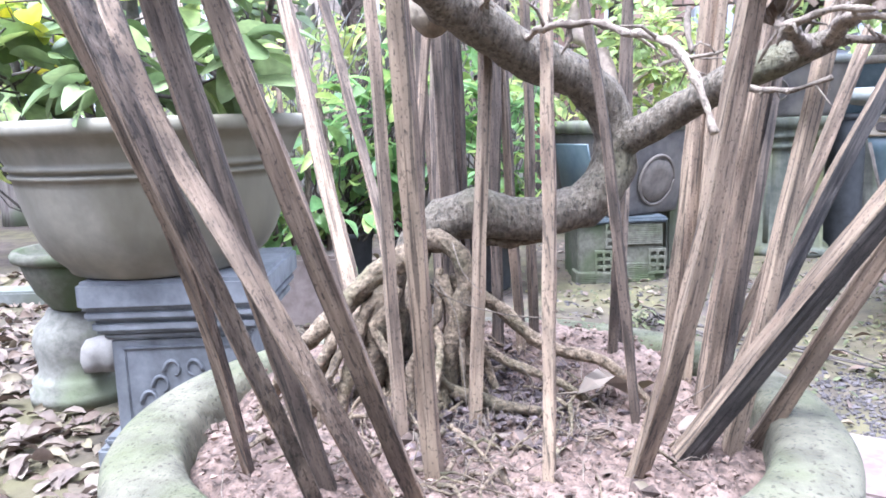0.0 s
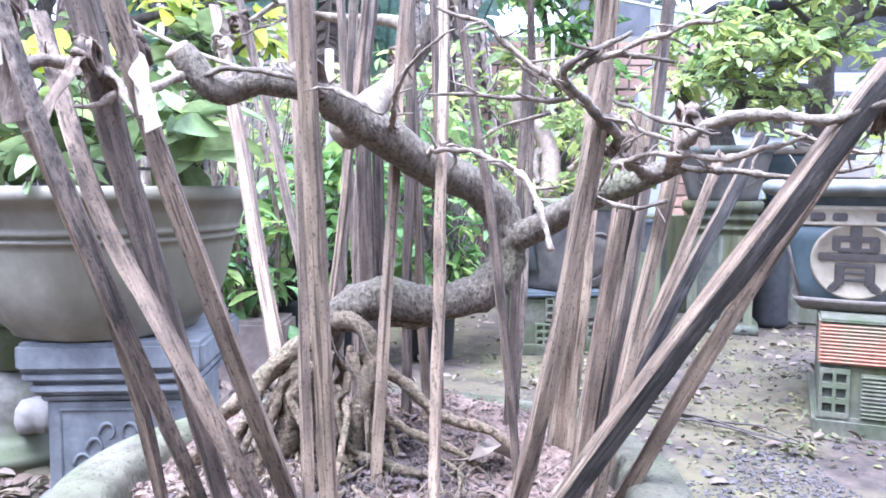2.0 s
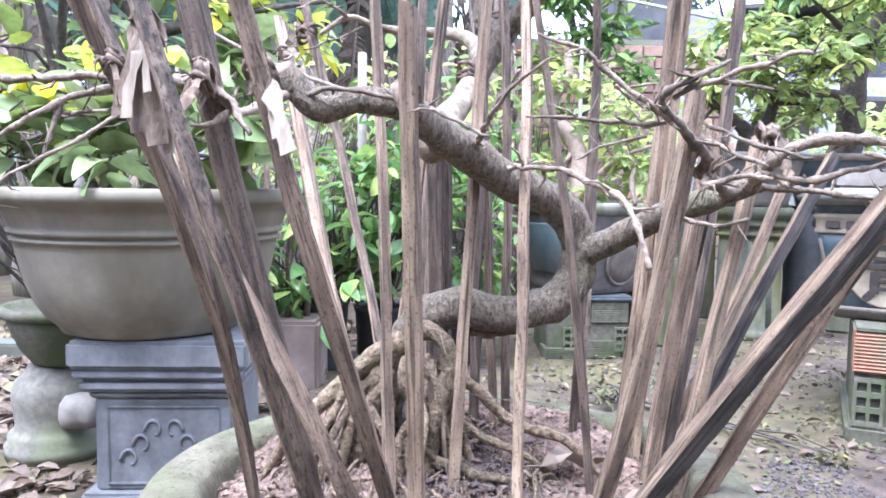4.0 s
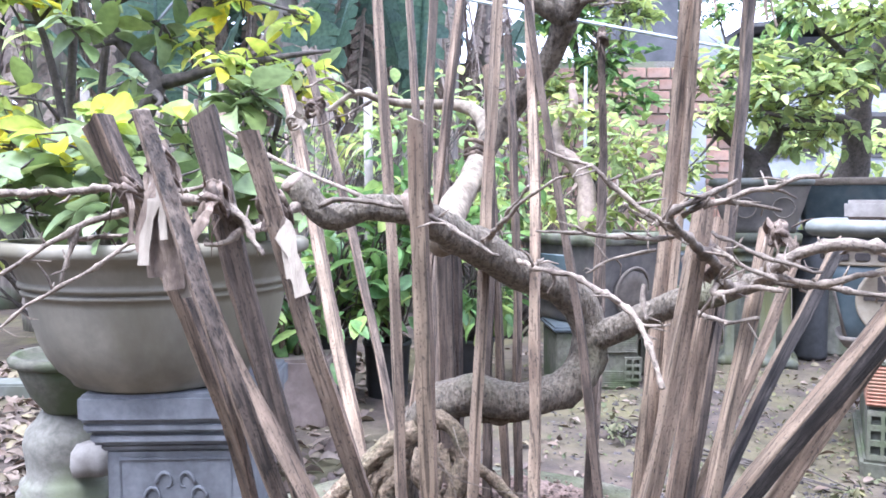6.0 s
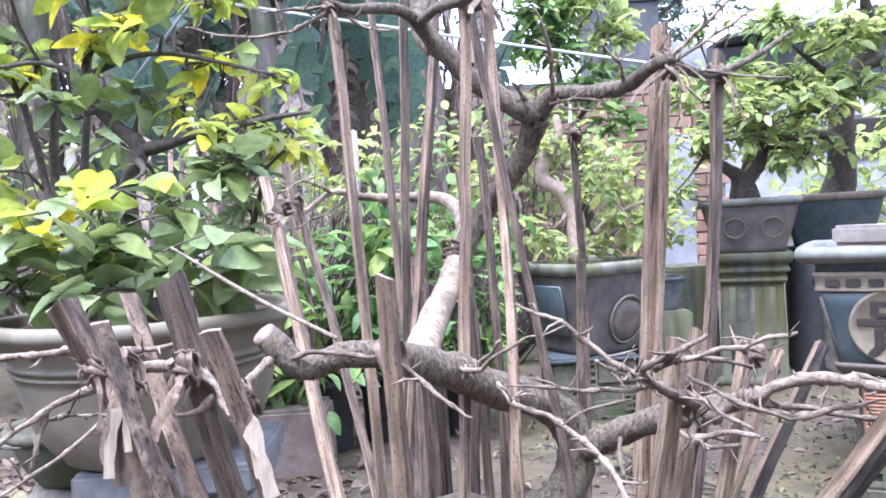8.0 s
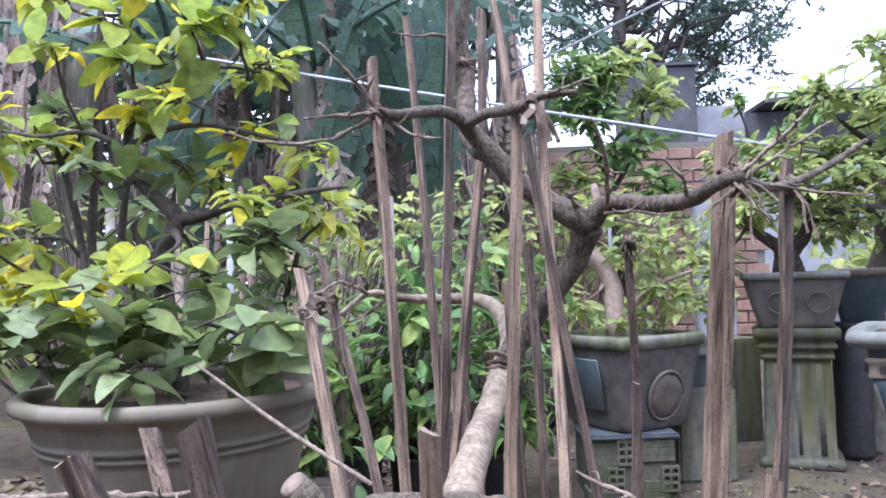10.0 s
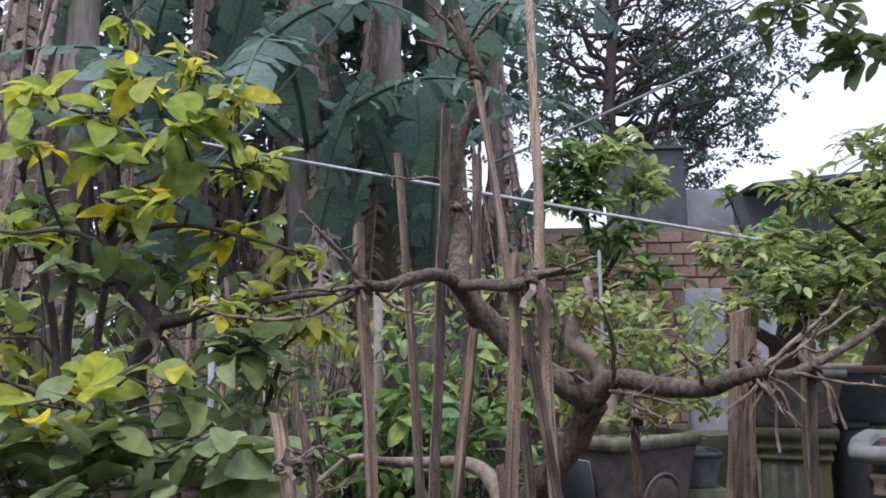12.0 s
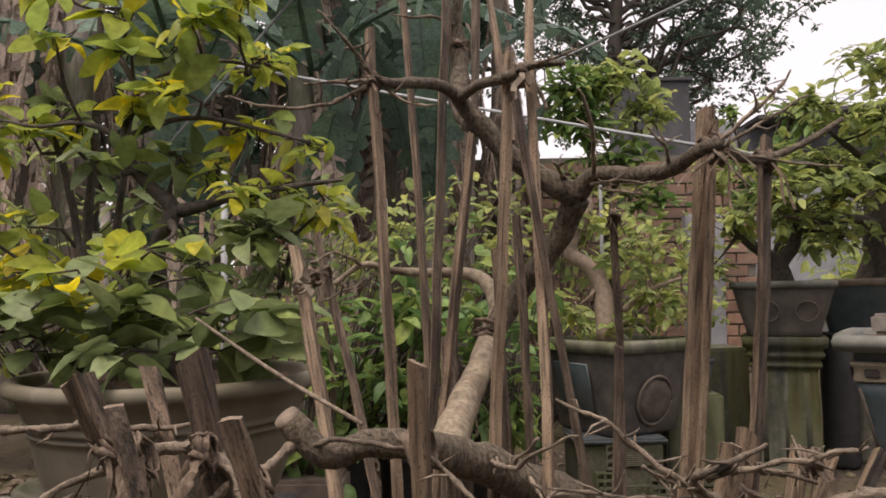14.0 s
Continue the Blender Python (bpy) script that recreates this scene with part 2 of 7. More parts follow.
    # near-black fill standing in for the shade inside brick holes and windows
    hole=mat("hole_shade", (0.02, 0.017, 0.014), (0.04, 0.032, 0.026), (40, 40, 40), 0.95, 0.1),
    wall_brick=mat("old_wall_brick", (0.20, 0.115, 0.082), (0.34, 0.205, 0.148), (14, 14, 14), 0.92, 0.5, (0.19, 0.165, 0.14), 1.2, 0.55, spread=0.3),
    plaster=mat("stained_plaster", (0.26, 0.27, 0.30), (0.42, 0.43, 0.46), (3, 3, 3), 0.9, 0.3, (0.15, 0.15, 0.155), 0.8, 0.52),
    dark_wall=mat("dark_plaster", (0.05, 0.052, 0.058), (0.11, 0.11, 0.118), (3, 3, 3), 0.92, 0.3),
    roof=mat("fibre_roof", (0.05, 0.048, 0.05), (0.11, 0.105, 0.105), (4, 4, 4), 0.9, 0.4),
    pipe=mat("grey_pipe", (0.32, 0.34, 0.37), (0.46, 0.48, 0.51), (20, 20, 20), 0.45, 0.1),
    cable=mat("cable", (0.16, 0.17, 0.18), (0.26, 0.27, 0.28), (20, 20, 20), 0.6, 0.1),
    plastic=mat("black_plastic", (0.022, 0.023, 0.024), (0.048, 0.049, 0.050), (25, 25, 25), 0.6, 0.2),
    fence=mat("rusty_wire", (0.12, 0.11, 0.10), (0.22, 0.21, 0.20), (50, 50, 50), 0.6, 0.2),
    dry=leaf_mat("dry_leaf", [(0.113, 0.077, 0.055), (0.176, 0.126, 0.094), (0.227, 0.181, 0.141), (0.147, 0.109, 0.086), (0.218, 0.181, 0.105), (0.101, 0.074, 0.059), (0.181, 0.134, 0.111)], 0.12, 0.75),
    weed=leaf_mat("dull_weed", [(0.061, 0.072, 0.032), (0.094, 0.101, 0.043), (0.123, 0.116, 0.058), (0.173, 0.156, 0.065)], 0.2, 0.7),
    stem=mat("dark_stem", (0.035, 0.028, 0.024), (0.11, 0.09, 0.075), (60, 60, 60), 0.85, 0.7),
    stem_pale=mat("pale_trunk", (0.20, 0.15, 0.115), (0.36, 0.28, 0.22), (50, 50, 50), 0.85, 0.6),
    leaf_yellow=leaf_mat("yellowing_leaf", [(0.208, 0.298, 0.071), (0.319, 0.404, 0.080), (0.500, 0.544, 0.068), (0.888, 0.708, 0.034), (0.361, 0.436, 0.093), (0.236, 0.317, 0.101), (0.610, 0.608, 0.051), (0.298, 0.367, 0.110), (0.416, 0.487, 0.071), (0.256, 0.341, 0.080)], 0.55),
    leaf_light=leaf_mat("light_leaf", [(0.315, 0.410, 0.089), (0.411, 0.499, 0.105), (0.508, 0.559, 0.089), (0.266, 0.356, 0.119), (0.653, 0.594, 0.059), (0.363, 0.416, 0.158)], 0.55),
    leaf_grey=leaf_mat("dusty_leaf", [(0.123, 0.178, 0.076), (0.206, 0.268, 0.117), (0.277, 0.334, 0.150), (0.153, 0.217, 0.087), (0.253, 0.317, 0.094)], 0.32, 0.5),
    leaf_green=leaf_mat("green_leaf", [(0.090, 0.175, 0.068), (0.155, 0.275, 0.085), (0.260, 0.395, 0.120), (0.110, 0.215, 0.082), (0.380, 0.470, 0.130), (0.125, 0.230, 0.090)], 0.40),
    leaf_mid=leaf_mat("bonsai_leaf", [(0.222, 0.290, 0.119), (0.320, 0.401, 0.150), (0.424, 0.495, 0.172), (0.542, 0.574, 0.179)], 0.52, 0.5),
    leaf_dark=leaf_mat("shade_leaf", [(0.071, 0.110, 0.084), (0.103, 0.161, 0.113), (0.136, 0.206, 0.137)], 0.3, 0.55),
    banana=leaf_mat("banana_leaf", [(0.101, 0.170, 0.133), (0.173, 0.268, 0.189), (0.143, 0.213, 0.189)], 0.4, 0.45),
    banana_dry=leaf_mat("dead_banana_leaf", [(0.247, 0.189, 0.156), (0.546, 0.436, 0.358), (0.377, 0.305, 0.254), (0.195, 0.150, 0.130)], 0.2, 0.8),
    banana_stem=mat("banana_stem", (0.116, 0.095, 0.086), (0.337, 0.291, 0.249), (30, 30, 4), 0.75, 0.5, (0.151, 0.175, 0.104), 4.0, 0.55),
)


# ---- building helpers ----
def mesh_of(name, verts, faces, smooth=True):
    me = bpy.data.meshes.new(name)
    me.from_pydata([tuple(map(float, v)) for v in verts], [], faces)
    if smooth:
        me.polygons.foreach_set("use_smooth", [True] * len(me.polygons))
    me.update()
    return me


def part(name, data, material, parent, label="", where=None):
    """One mesh object under a thing or a part."""
    if isinstance(data, bmesh.types.BMesh):
        me = bpy.data.meshes.new(name)
        data.to_mesh(me)
        data.free()
        data = me
    if not data.materials:
        data.materials.append(M[material])
    ob = new(name, data)
    ob.parent = parent
    if where is not None:
        ob.matrix_local = where
    return tagged(ob, label) if label else ob


def thing(name, label, category, group="", at=(0, 0, 0), turn=0.0, kind=""):
    ob = new(name)
    ob.empty_display_size = 0.05
    ob.matrix_world = pose(*at, 0, 0, turn)
    return tagged(ob, label, category, group, kind)


def solid(name, data, material, label, category, group="", kind="", where=None):
    ob = part(name, data, material, None, "", None)
    if where is not None:
        ob.matrix_world = where
    return tagged(ob, label, category, group, kind)


def smooth_line(pts, step):
    """Catmull-Rom through the points (any number of columns; the first three are the place)."""
    p = np.array(pts, float)
    if len(p) == 2:
        n = max(2, int(np.linalg.norm(p[1, :3] - p[0, :3]) / step) + 1)
        return np.linspace(p[0], p[1], n)
    q = np.vstack([2 * p[0] - p[1], p, 2 * p[-1] - p[-2]])
    out = []
    for i in range(1, len(q) - 2):
        n = max(1, int(np.linalg.norm(q[i + 1, :3] - q[i, :3]) / step))
        for k in range(n):
            u = k / n
            out.append(0.5 * (2 * q[i] + (q[i + 1] - q[i - 1]) * u + (2 * q[i - 1] - 5 * q[i] + 4 * q[i + 1] - q[i + 2]) * u * u + (3 * q[i] - q[i - 1] - 3 * q[i + 1] + q[i + 2]) * u ** 3))
    out.append(p[-1])
    return np.array(out)


def tube(line, seg=10, rough=0.0, freq=40.0, seed=0, flat=1.0):
    """Verts and faces of a tube along rows of x, y, z, radius, with lumps of relative size rough."""
    line = np.array(line, float)
    p, r = line[:, :3], np.maximum(line[:, 3], 0.0002)
    d = np.gradient(p, axis=0)
    d /= np.maximum(np.linalg.norm(d, axis=1), 1e-9)[:, None]
    a = np.cross(d[0], (0.3, 0.9, 0.2))
    a /= np.linalg.norm(a)
    verts, faces = [], []
    for i in range(len(p)):
        a = a - d[i] * a.dot(d[i])
        a /= max(np.linalg.norm(a), 1e-9)
        b = np.cross(d[i], a)
        for k in range(seg):
            t = 2 * math.pi * k / seg
            off = a * math.cos(t) + b * math.sin(t) * flat
            s = r[i]
            if rough:
                q = (p[i] + off * r[i]) * freq
                s *= 1 + rough * noise.noise(Vector((q[0] + seed * 7.1, q[1], q[2]))) + 0.5 * rough * noise.noise(Vector((q[0] * 2.7, q[1] * 2.7 + seed, q[2] * 2.7)))
            verts.append(p[i] + off * s)
    for i in range(len(p) - 1):
        for k in range(seg):
            k2 = (k + 1) % seg
            faces.append((i * seg + k, i * seg + k2, (i + 1) * seg + k2, (i + 1) * seg + k))
    n = len(verts)
    verts += [p[0] - d[0] * r[0] * 0.3, p[-1] + d[-1] * r[-1] * 0.3]
    e = (len(p) - 1) * seg
    for k in range(seg):
        k2 = (k + 1) % seg
        faces += [(n, k2, k), (n + 1, e + k, e + k2)]
    return verts, faces


def grit(rng, place, s, flat=0.7):
    """An angular crumb: a jittered, turned octahedron."""
    v = np.array([(1, 0, 0), (-1, 0, 0), (0, 1, 0), (0, -1, 0), (0, 0, 1), (0, 0, -1)]) * rng.uniform(0.55, 1.25, (6, 1)) * s + rng.normal(0, 0.18, (6, 3)) * s
    q, _ = np.linalg.qr(rng.normal(size=(3, 3)))
    v = v @ q * (1, 1, flat) + place
    return v, [(0, 2, 4), (2, 1, 4), (1, 3, 4), (3, 0, 4), (2, 0, 5), (1, 2, 5), (3, 1, 5), (0, 3, 5)]


class Heap:
    """Collects verts and faces of many pieces into one mesh."""

    def __init__(self):
        self.v, self.f, self.n = [], [], 0

    def add(self, vf):
        v, f = vf
        self.v.extend(v)
        self.f.extend([tuple(i + self.n for i in q) for q in f])
        self.n += len(v)

    def mesh(self, name, smooth=True):
        return mesh_of(name, self.v, self.f, smooth)


def lathe(profile, seg=48, wob=0.0, seed=0, squareness=0.0):
    """A turned form from rows of radius, height; squareness 0..1 pulls its plan towards a rounded square."""
    verts, faces = [], []
    for j, (r, z) in enumerate(profile):
        for k in range(seg):
            t = 2 * math.pi * k / seg
            c, s = math.cos(t), math.sin(t)
            q = 1.0
            if squareness:
                q = 1 + squareness * (min(1 / max(abs(c), 1e-6), 1 / max(abs(s), 1e-6)) - 1)
            if wob:
                q *= 1 + wob * noise.noise(Vector((c * 2 + seed, s * 2, z * 9)))
            verts.append((r * q * c, r * q * s, z))
    for j in range(len(profile) - 1):
        for k in range(seg):
            k2 = (k + 1) % seg
            faces.append((j * seg + k, j * seg + k2, (j + 1) * seg + k2, (j + 1) * seg + k))
    faces.append(tuple(range(seg - 1, -1, -1)))
    faces.append(tuple((len(profile) - 1) * seg + k for k in range(seg)))
    return verts, faces


def block(x0, x1, y0, y1, z0, z1, bevel=0.004, wob=0.0, seed=0):
    bm = bmesh.new()
    bmesh.ops.create_cube(bm, size=1.0, matrix=Matrix.Translation(((x0 + x1) / 2, (y0 + y1) / 2, (z0 + z1) / 2)) @ Matrix.Diagonal((x1 - x0, y1 - y0, z1 - z0, 1)))
    if bevel:
        bmesh.ops.bevel(bm, geom=bm.edges[:], offset=bevel, segments=2, affect="EDGES")
    if wob:
        for v in bm.verts:
            v.co += Vector((noise.noise(v.co * 9 + Vector((seed, 0, 0))), noise.noise(v.co * 9 + Vector((0, seed, 3))), noise.noise(v.co * 9 + Vector((5, 0, seed))))) * wob
    return bm


LEAF_V = np.array([(0, 0, 0), (-0.40, 0.22, 0.05), (0, 0.25, 0), (0.40, 0.22, 0.05), (-0.5, 0.55, 0.07), (0, 0.55, -0.02), (0.5, 0.55, 0.07), (-0.27, 0.83, -0.01), (0, 0.84, -0.09), (0.27, 0.83, -0.01), (0, 1.0, -0.17)])
LEAF_F = [(0, 2, 1), (0, 3, 2), (1, 2, 5, 4), (2, 3, 6, 5), (4, 5, 8, 7), (5, 6, 9, 8), (7, 8, 10), (8, 9, 10)]


def fine_leaf():
    """A smoother leaf: a pointed oval of seven stations with a folded midrib and a drooping tip."""
    v, f = [(0, 0, 0)], []
    us = (0.10, 0.25, 0.42, 0.60, 0.76, 0.90)
    for u in us:
        w = 0.5 * math.sin(math.pi * u ** 0.94) ** 0.74 * (1 + 0.06 * math.sin(u * 31))
        dip = -0.17 * max(0.0, u - 0.45) ** 1.5 / 0.4
        v += [(-w, u, dip + 0.14 * w), (0, u, dip), (w, u, dip + 0.14 * w)]
    v.append((0, 1.0, -0.17))
    f += [(0, 2, 1), (0, 3, 2)]
    for k in range(len(us) - 1):
        a = 1 + 3 * k
        f += [(a, a + 1, a + 4, a + 3), (a + 1, a + 2, a + 5, a + 4)]
    a = 1 + 3 * (len(us) - 1)
    f += [(a, a + 1, a + 3), (a + 1, a + 2, a + 3)]
    return np.array(v), f


FINE_V, FINE_F = fine_leaf()


def leaf_frames(rng, n, droop=0.3, out=None):
    """n random leaf frames: columns across, along, up; leaves lie roughly flat and point out or any way round."""
    az = rng.uniform(0, 2 * np.pi, n)
    along = np.stack([np.cos(az), np.sin(az), rng.normal(-droop, 0.45, n)], 1)
    if out is not None:
        along += out
    along /= np.linalg.norm(along, axis=1)[:, None]
    up = np.stack([rng.normal(0, 0.45, n), rng.normal(0, 0.45, n), np.ones(n)], 1)
    across = np.cross(along, up)
    across /= np.linalg.norm(across, axis=1)[:, None]
    return across, along, np.cross(across, along)


def leaf_heap(places, sizes, rng, width=0.42, droop=0.3, out=None, curl=1.0, fine=False):
    """Verts and faces of many leaves."""
    n = len(places)
    a, b, c = leaf_frames(rng, n, droop, out)
    s = np.asarray(sizes)[:, None, None]
    w = (width * rng.uniform(0.8, 1.2, n))[:, None, None]
    shape, faces = (FINE_V, FINE_F) if fine else (LEAF_V, LEAF_F)
    t, m = shape[None], len(shape)
    v = np.asarray(places)[:, None, :] + s * (t[..., 0:1] * w * a[:, None] + t[..., 1:2] * b[:, None] + t[..., 2:3] * curl * c[:, None] * rng.uniform(0.4, 1.6, n)[:, None, None])
    return v.reshape(-1, 3), [tuple(i + m * k for i in f) for k in range(n) for f in faces]


def leaves(name, places, sizes, material, parent, seed, label="", width=0.42, droop=0.3, out=None, curl=1.0, kind="stuff"):
    rng = np.random.default_rng(seed)
    v, f = leaf_heap(places, sizes, rng, width, droop, out, curl)
    ob = part(name, mesh_of(name, v, f), material, parent, label)
    return tagged(ob, kind=kind)


def in_blob(rng, n, centre, radii, shell=0.5):
    """n points in an ellipsoid, more of them near its skin."""
    d = rng.normal(size=(n, 3))
    d /= np.linalg.norm(d, axis=1)[:, None]
    return np.array(centre) + d * (rng.uniform(shell, 1, n) ** 0.6)[:, None] * np.array(radii)


def wander(rng, a, b, n, wob):
    """A wandering line from a to b."""
    a, b = np.array(a, float), np.array(b, float)
    u = np.linspace(0, 1, n)[:, None]
    jig = rng.normal(0, wob, (n, 3)) * np.sin(np.pi * u) ** 0.6
    return a + (b - a) * u + jig


# ---- ground ----
GROUND = -0.1


def ground_height(x, y):
    near = max(0.0, 1 - math.hypot(x, y - 2) / 9)
    return near * (0.016 * noise.noise(Vector((x * 2.1, y * 2.1, 0))) + 0.008 * noise.noise(Vector((x * 9, y * 9, 3)))) + GROUND


def axis(lo, hi, fine, far):
    inner = list(np.arange(lo, hi + 1e-6, fine))
    grow, a, b = fine, [lo], [hi]
    while b[-1] < far:
        grow *= 1.5
        a.append(a[-1] - grow)
        b.append(b[-1] + grow)
    return sorted(a[1:]) + inner + b[1:]


gx, gy = axis(-2.2, 2.6, 0.05, 90), axis(0.3, 4.6, 0.05, 90)
gv = [(x, y, ground_height(x, y)) for y in gy for x in gx]
gf = [(j * len(gx) + i, j * len(gx) + i + 1, (j + 1) * len(gx) + i + 1, (j + 1) * len(gx) + i) for j in range(len(gy) - 1) for i in range(len(gx) - 1)]
solid("ground", mesh_of("ground", gv, gf), "ground", "bare trodden garden earth with patches of moss", "ground", kind="structure")

# ---- the planted pot ----
POT = (0.040, 0.583)
SOIL = 0.345
pot = thing("bonsai_pot", "round cement bonsai pot with a thick mossy rim", "pot", at=(*POT, GROUND))
part("body", mesh_of("body", *lathe([(0.135, 0), (0.145, 0.012), (0.145, 0.05), (0.135, 0.07), (0.138, 0.14), (0.160, 0.27), (0.186, 0.37), (0.196, 0.412), (0.190, 0.414)], 96, 0.012)), "pot", pot)
part("rim", mesh_of("rim", *lathe([(0.190, 0.398), (0.214, 0.408), (0.229, 0.424), (0.2345, 0.440), (0.2335, 0.450), (0.229, 0.4565), (0.220, 0.460), (0.200, 0.4615), (0.192, 0.460), (0.1875, 0.456), (0.1855, 0.449), (0.183, 0.43), (0.180, 0.39)], 160, 0.020, 3)), "pot", pot, "thick rounded rim, chipped and mossy")
rng = np.random.default_rng(4)


def soil_height(x, y):
    d = math.hypot(x - 0.0, (y - 0.63) * 1.1)
    back = min(1.0, max(0.0, (y - 0.60) / 0.13))
    return SOIL + 0.026 * back * back * (3 - 2 * back) + 0.022 * math.exp(-(d / 0.07) ** 2) + 0.004 * noise.noise(Vector((x * 30, y * 30, 0))) + 0.0025 * noise.noise(Vector((x * 95, y * 95, 2))) + 0.0022 * noise.noise(Vector((x * 210, y * 210, 5))) - 0.0035 * max(0.0, 0.16 - abs(noise.noise(Vector((x * 62, y * 62, 9))))) / 0.16


sv, sf, rings, seg = [(POT[0], POT[1], soil_height(*POT))], [], 90, 260
for j in range(1, rings + 1):
    for k in range(seg):
        x, y = POT[0] + 0.202 * j / rings * math.cos(2 * math.pi * k / seg), POT[1] + 0.202 * j / rings * math.sin(2 * math.pi * k / seg)
        sv.append((x, y, soil_height(x, y) - 0.030 * (j / rings) ** 14))
for k in range(seg):
    sf.append((0, 1 + k, 1 + (k + 1) % seg))
    for j in range(rings - 1):
        a, b = 1 + j * seg, 1 + (j + 1) * seg
        sf.append((a + k, b + k, b + (k + 1) % seg, a + (k + 1) % seg))
solid("potting_soil", mesh_of("potting_soil", sv, sf), "soil", "dry crumbly reddish soil filling the pot", "soil", kind="stuff")
h = Heap()
for i in range(3600):
    r, a = 0.18 * math.sqrt(rng.uniform()), rng.uniform(0, 6.283)
    x, y = POT[0] + r * math.cos(a), POT[1] + r * math.sin(a)
    s = abs(rng.normal(0, 0.0012)) * (2.2 if i % 17 == 0 else 1) + 0.0005
    z = soil_height(x, y) + s * 0.3
    h.add(grit(rng, (x, y, z), s * 0.9))
for i in range(70):
    r, a = 0.172 * math.sqrt(rng.uniform()), rng.uniform(0, 6.283)
    x, y = POT[0] + r * math.cos(a), POT[1] + r * math.sin(a)
    s = rng.uniform(0.0015, 0.0042)
    v, f = tube([(-s, 0, 0, s * 0.3), (-s * 0.6, 0.1 * s, 0.1 * s, s * 0.75), (0.1 * s, 0, 0, s * rng.uniform(0.6, 0.9)), (0.9 * s, 0, 0, s * 0.3)], 6, 0.9, 420, i)
    q = pose(x, y, soil_height(x, y), rng.uniform(-30, 30), rng.uniform(-30, 30), rng.uniform(0, 360))
    h.add(([q @ Vector(p) for p in v], f))
solid("soil_crumbs", h.mesh("soil_crumbs", False), "clod", "loose crumbs of soil lying in the pot", "soil", kind="stuff")

# dark peaty crumbs heaped round the foot of the tree, with fine dry rootlets
h, fine = Heap(), Heap()
for i in range(1500):
    x, y = rng.normal(0.045, 0.045), rng.normal(0.60, 0.032)
    s = abs(rng.normal(0, 0.0018)) + 0.0009
    z = soil_height(x, y) + abs(rng.normal(0, 0.004)) * math.exp(-((x - 0.05) / 0.05) ** 2)
    h.add(grit(rng, (x, y, z), s))
solid("peat_crumbs", h.mesh("peat_crumbs", False), "peat", "dark crumbly peat heaped at the foot of the tree", "peat", kind="stuff")
for i in range(260):
    if i % 3:
        x, y = rng.normal(0.05, 0.05), rng.normal(0.59, 0.035)
    else:
        x, y = rng.normal(0.02, 0.09), rng.normal(0.54, 0.06)
    if math.hypot(x - POT[0], y - POT[1]) > 0.165:
        continue
    a, ln = rng.uniform(0, 6.283), rng.uniform(0.010, 0.045)
    bend = rng.normal(0, 0.9)
    rows = []
    for k in range(7):
        u = k / 6
        px, py = x + ln * u * math.cos(a + bend * u), y + ln * u * math.sin(a + bend * u)
        rows.append((px, py, soil_height(px, py) + 0.001 + rng.uniform(0, 0.010) * math.sin(math.pi * u), 0.0004 * (1 - 0.6 * u) * rng.uniform(0.5, 1.5)))
    fine.add(tube(rows, 4))
solid("rootlets", fine.mesh("rootlets"), "twig", "fine dry rootlets and straw lying on the soil", "rootlets", kind="stuff")


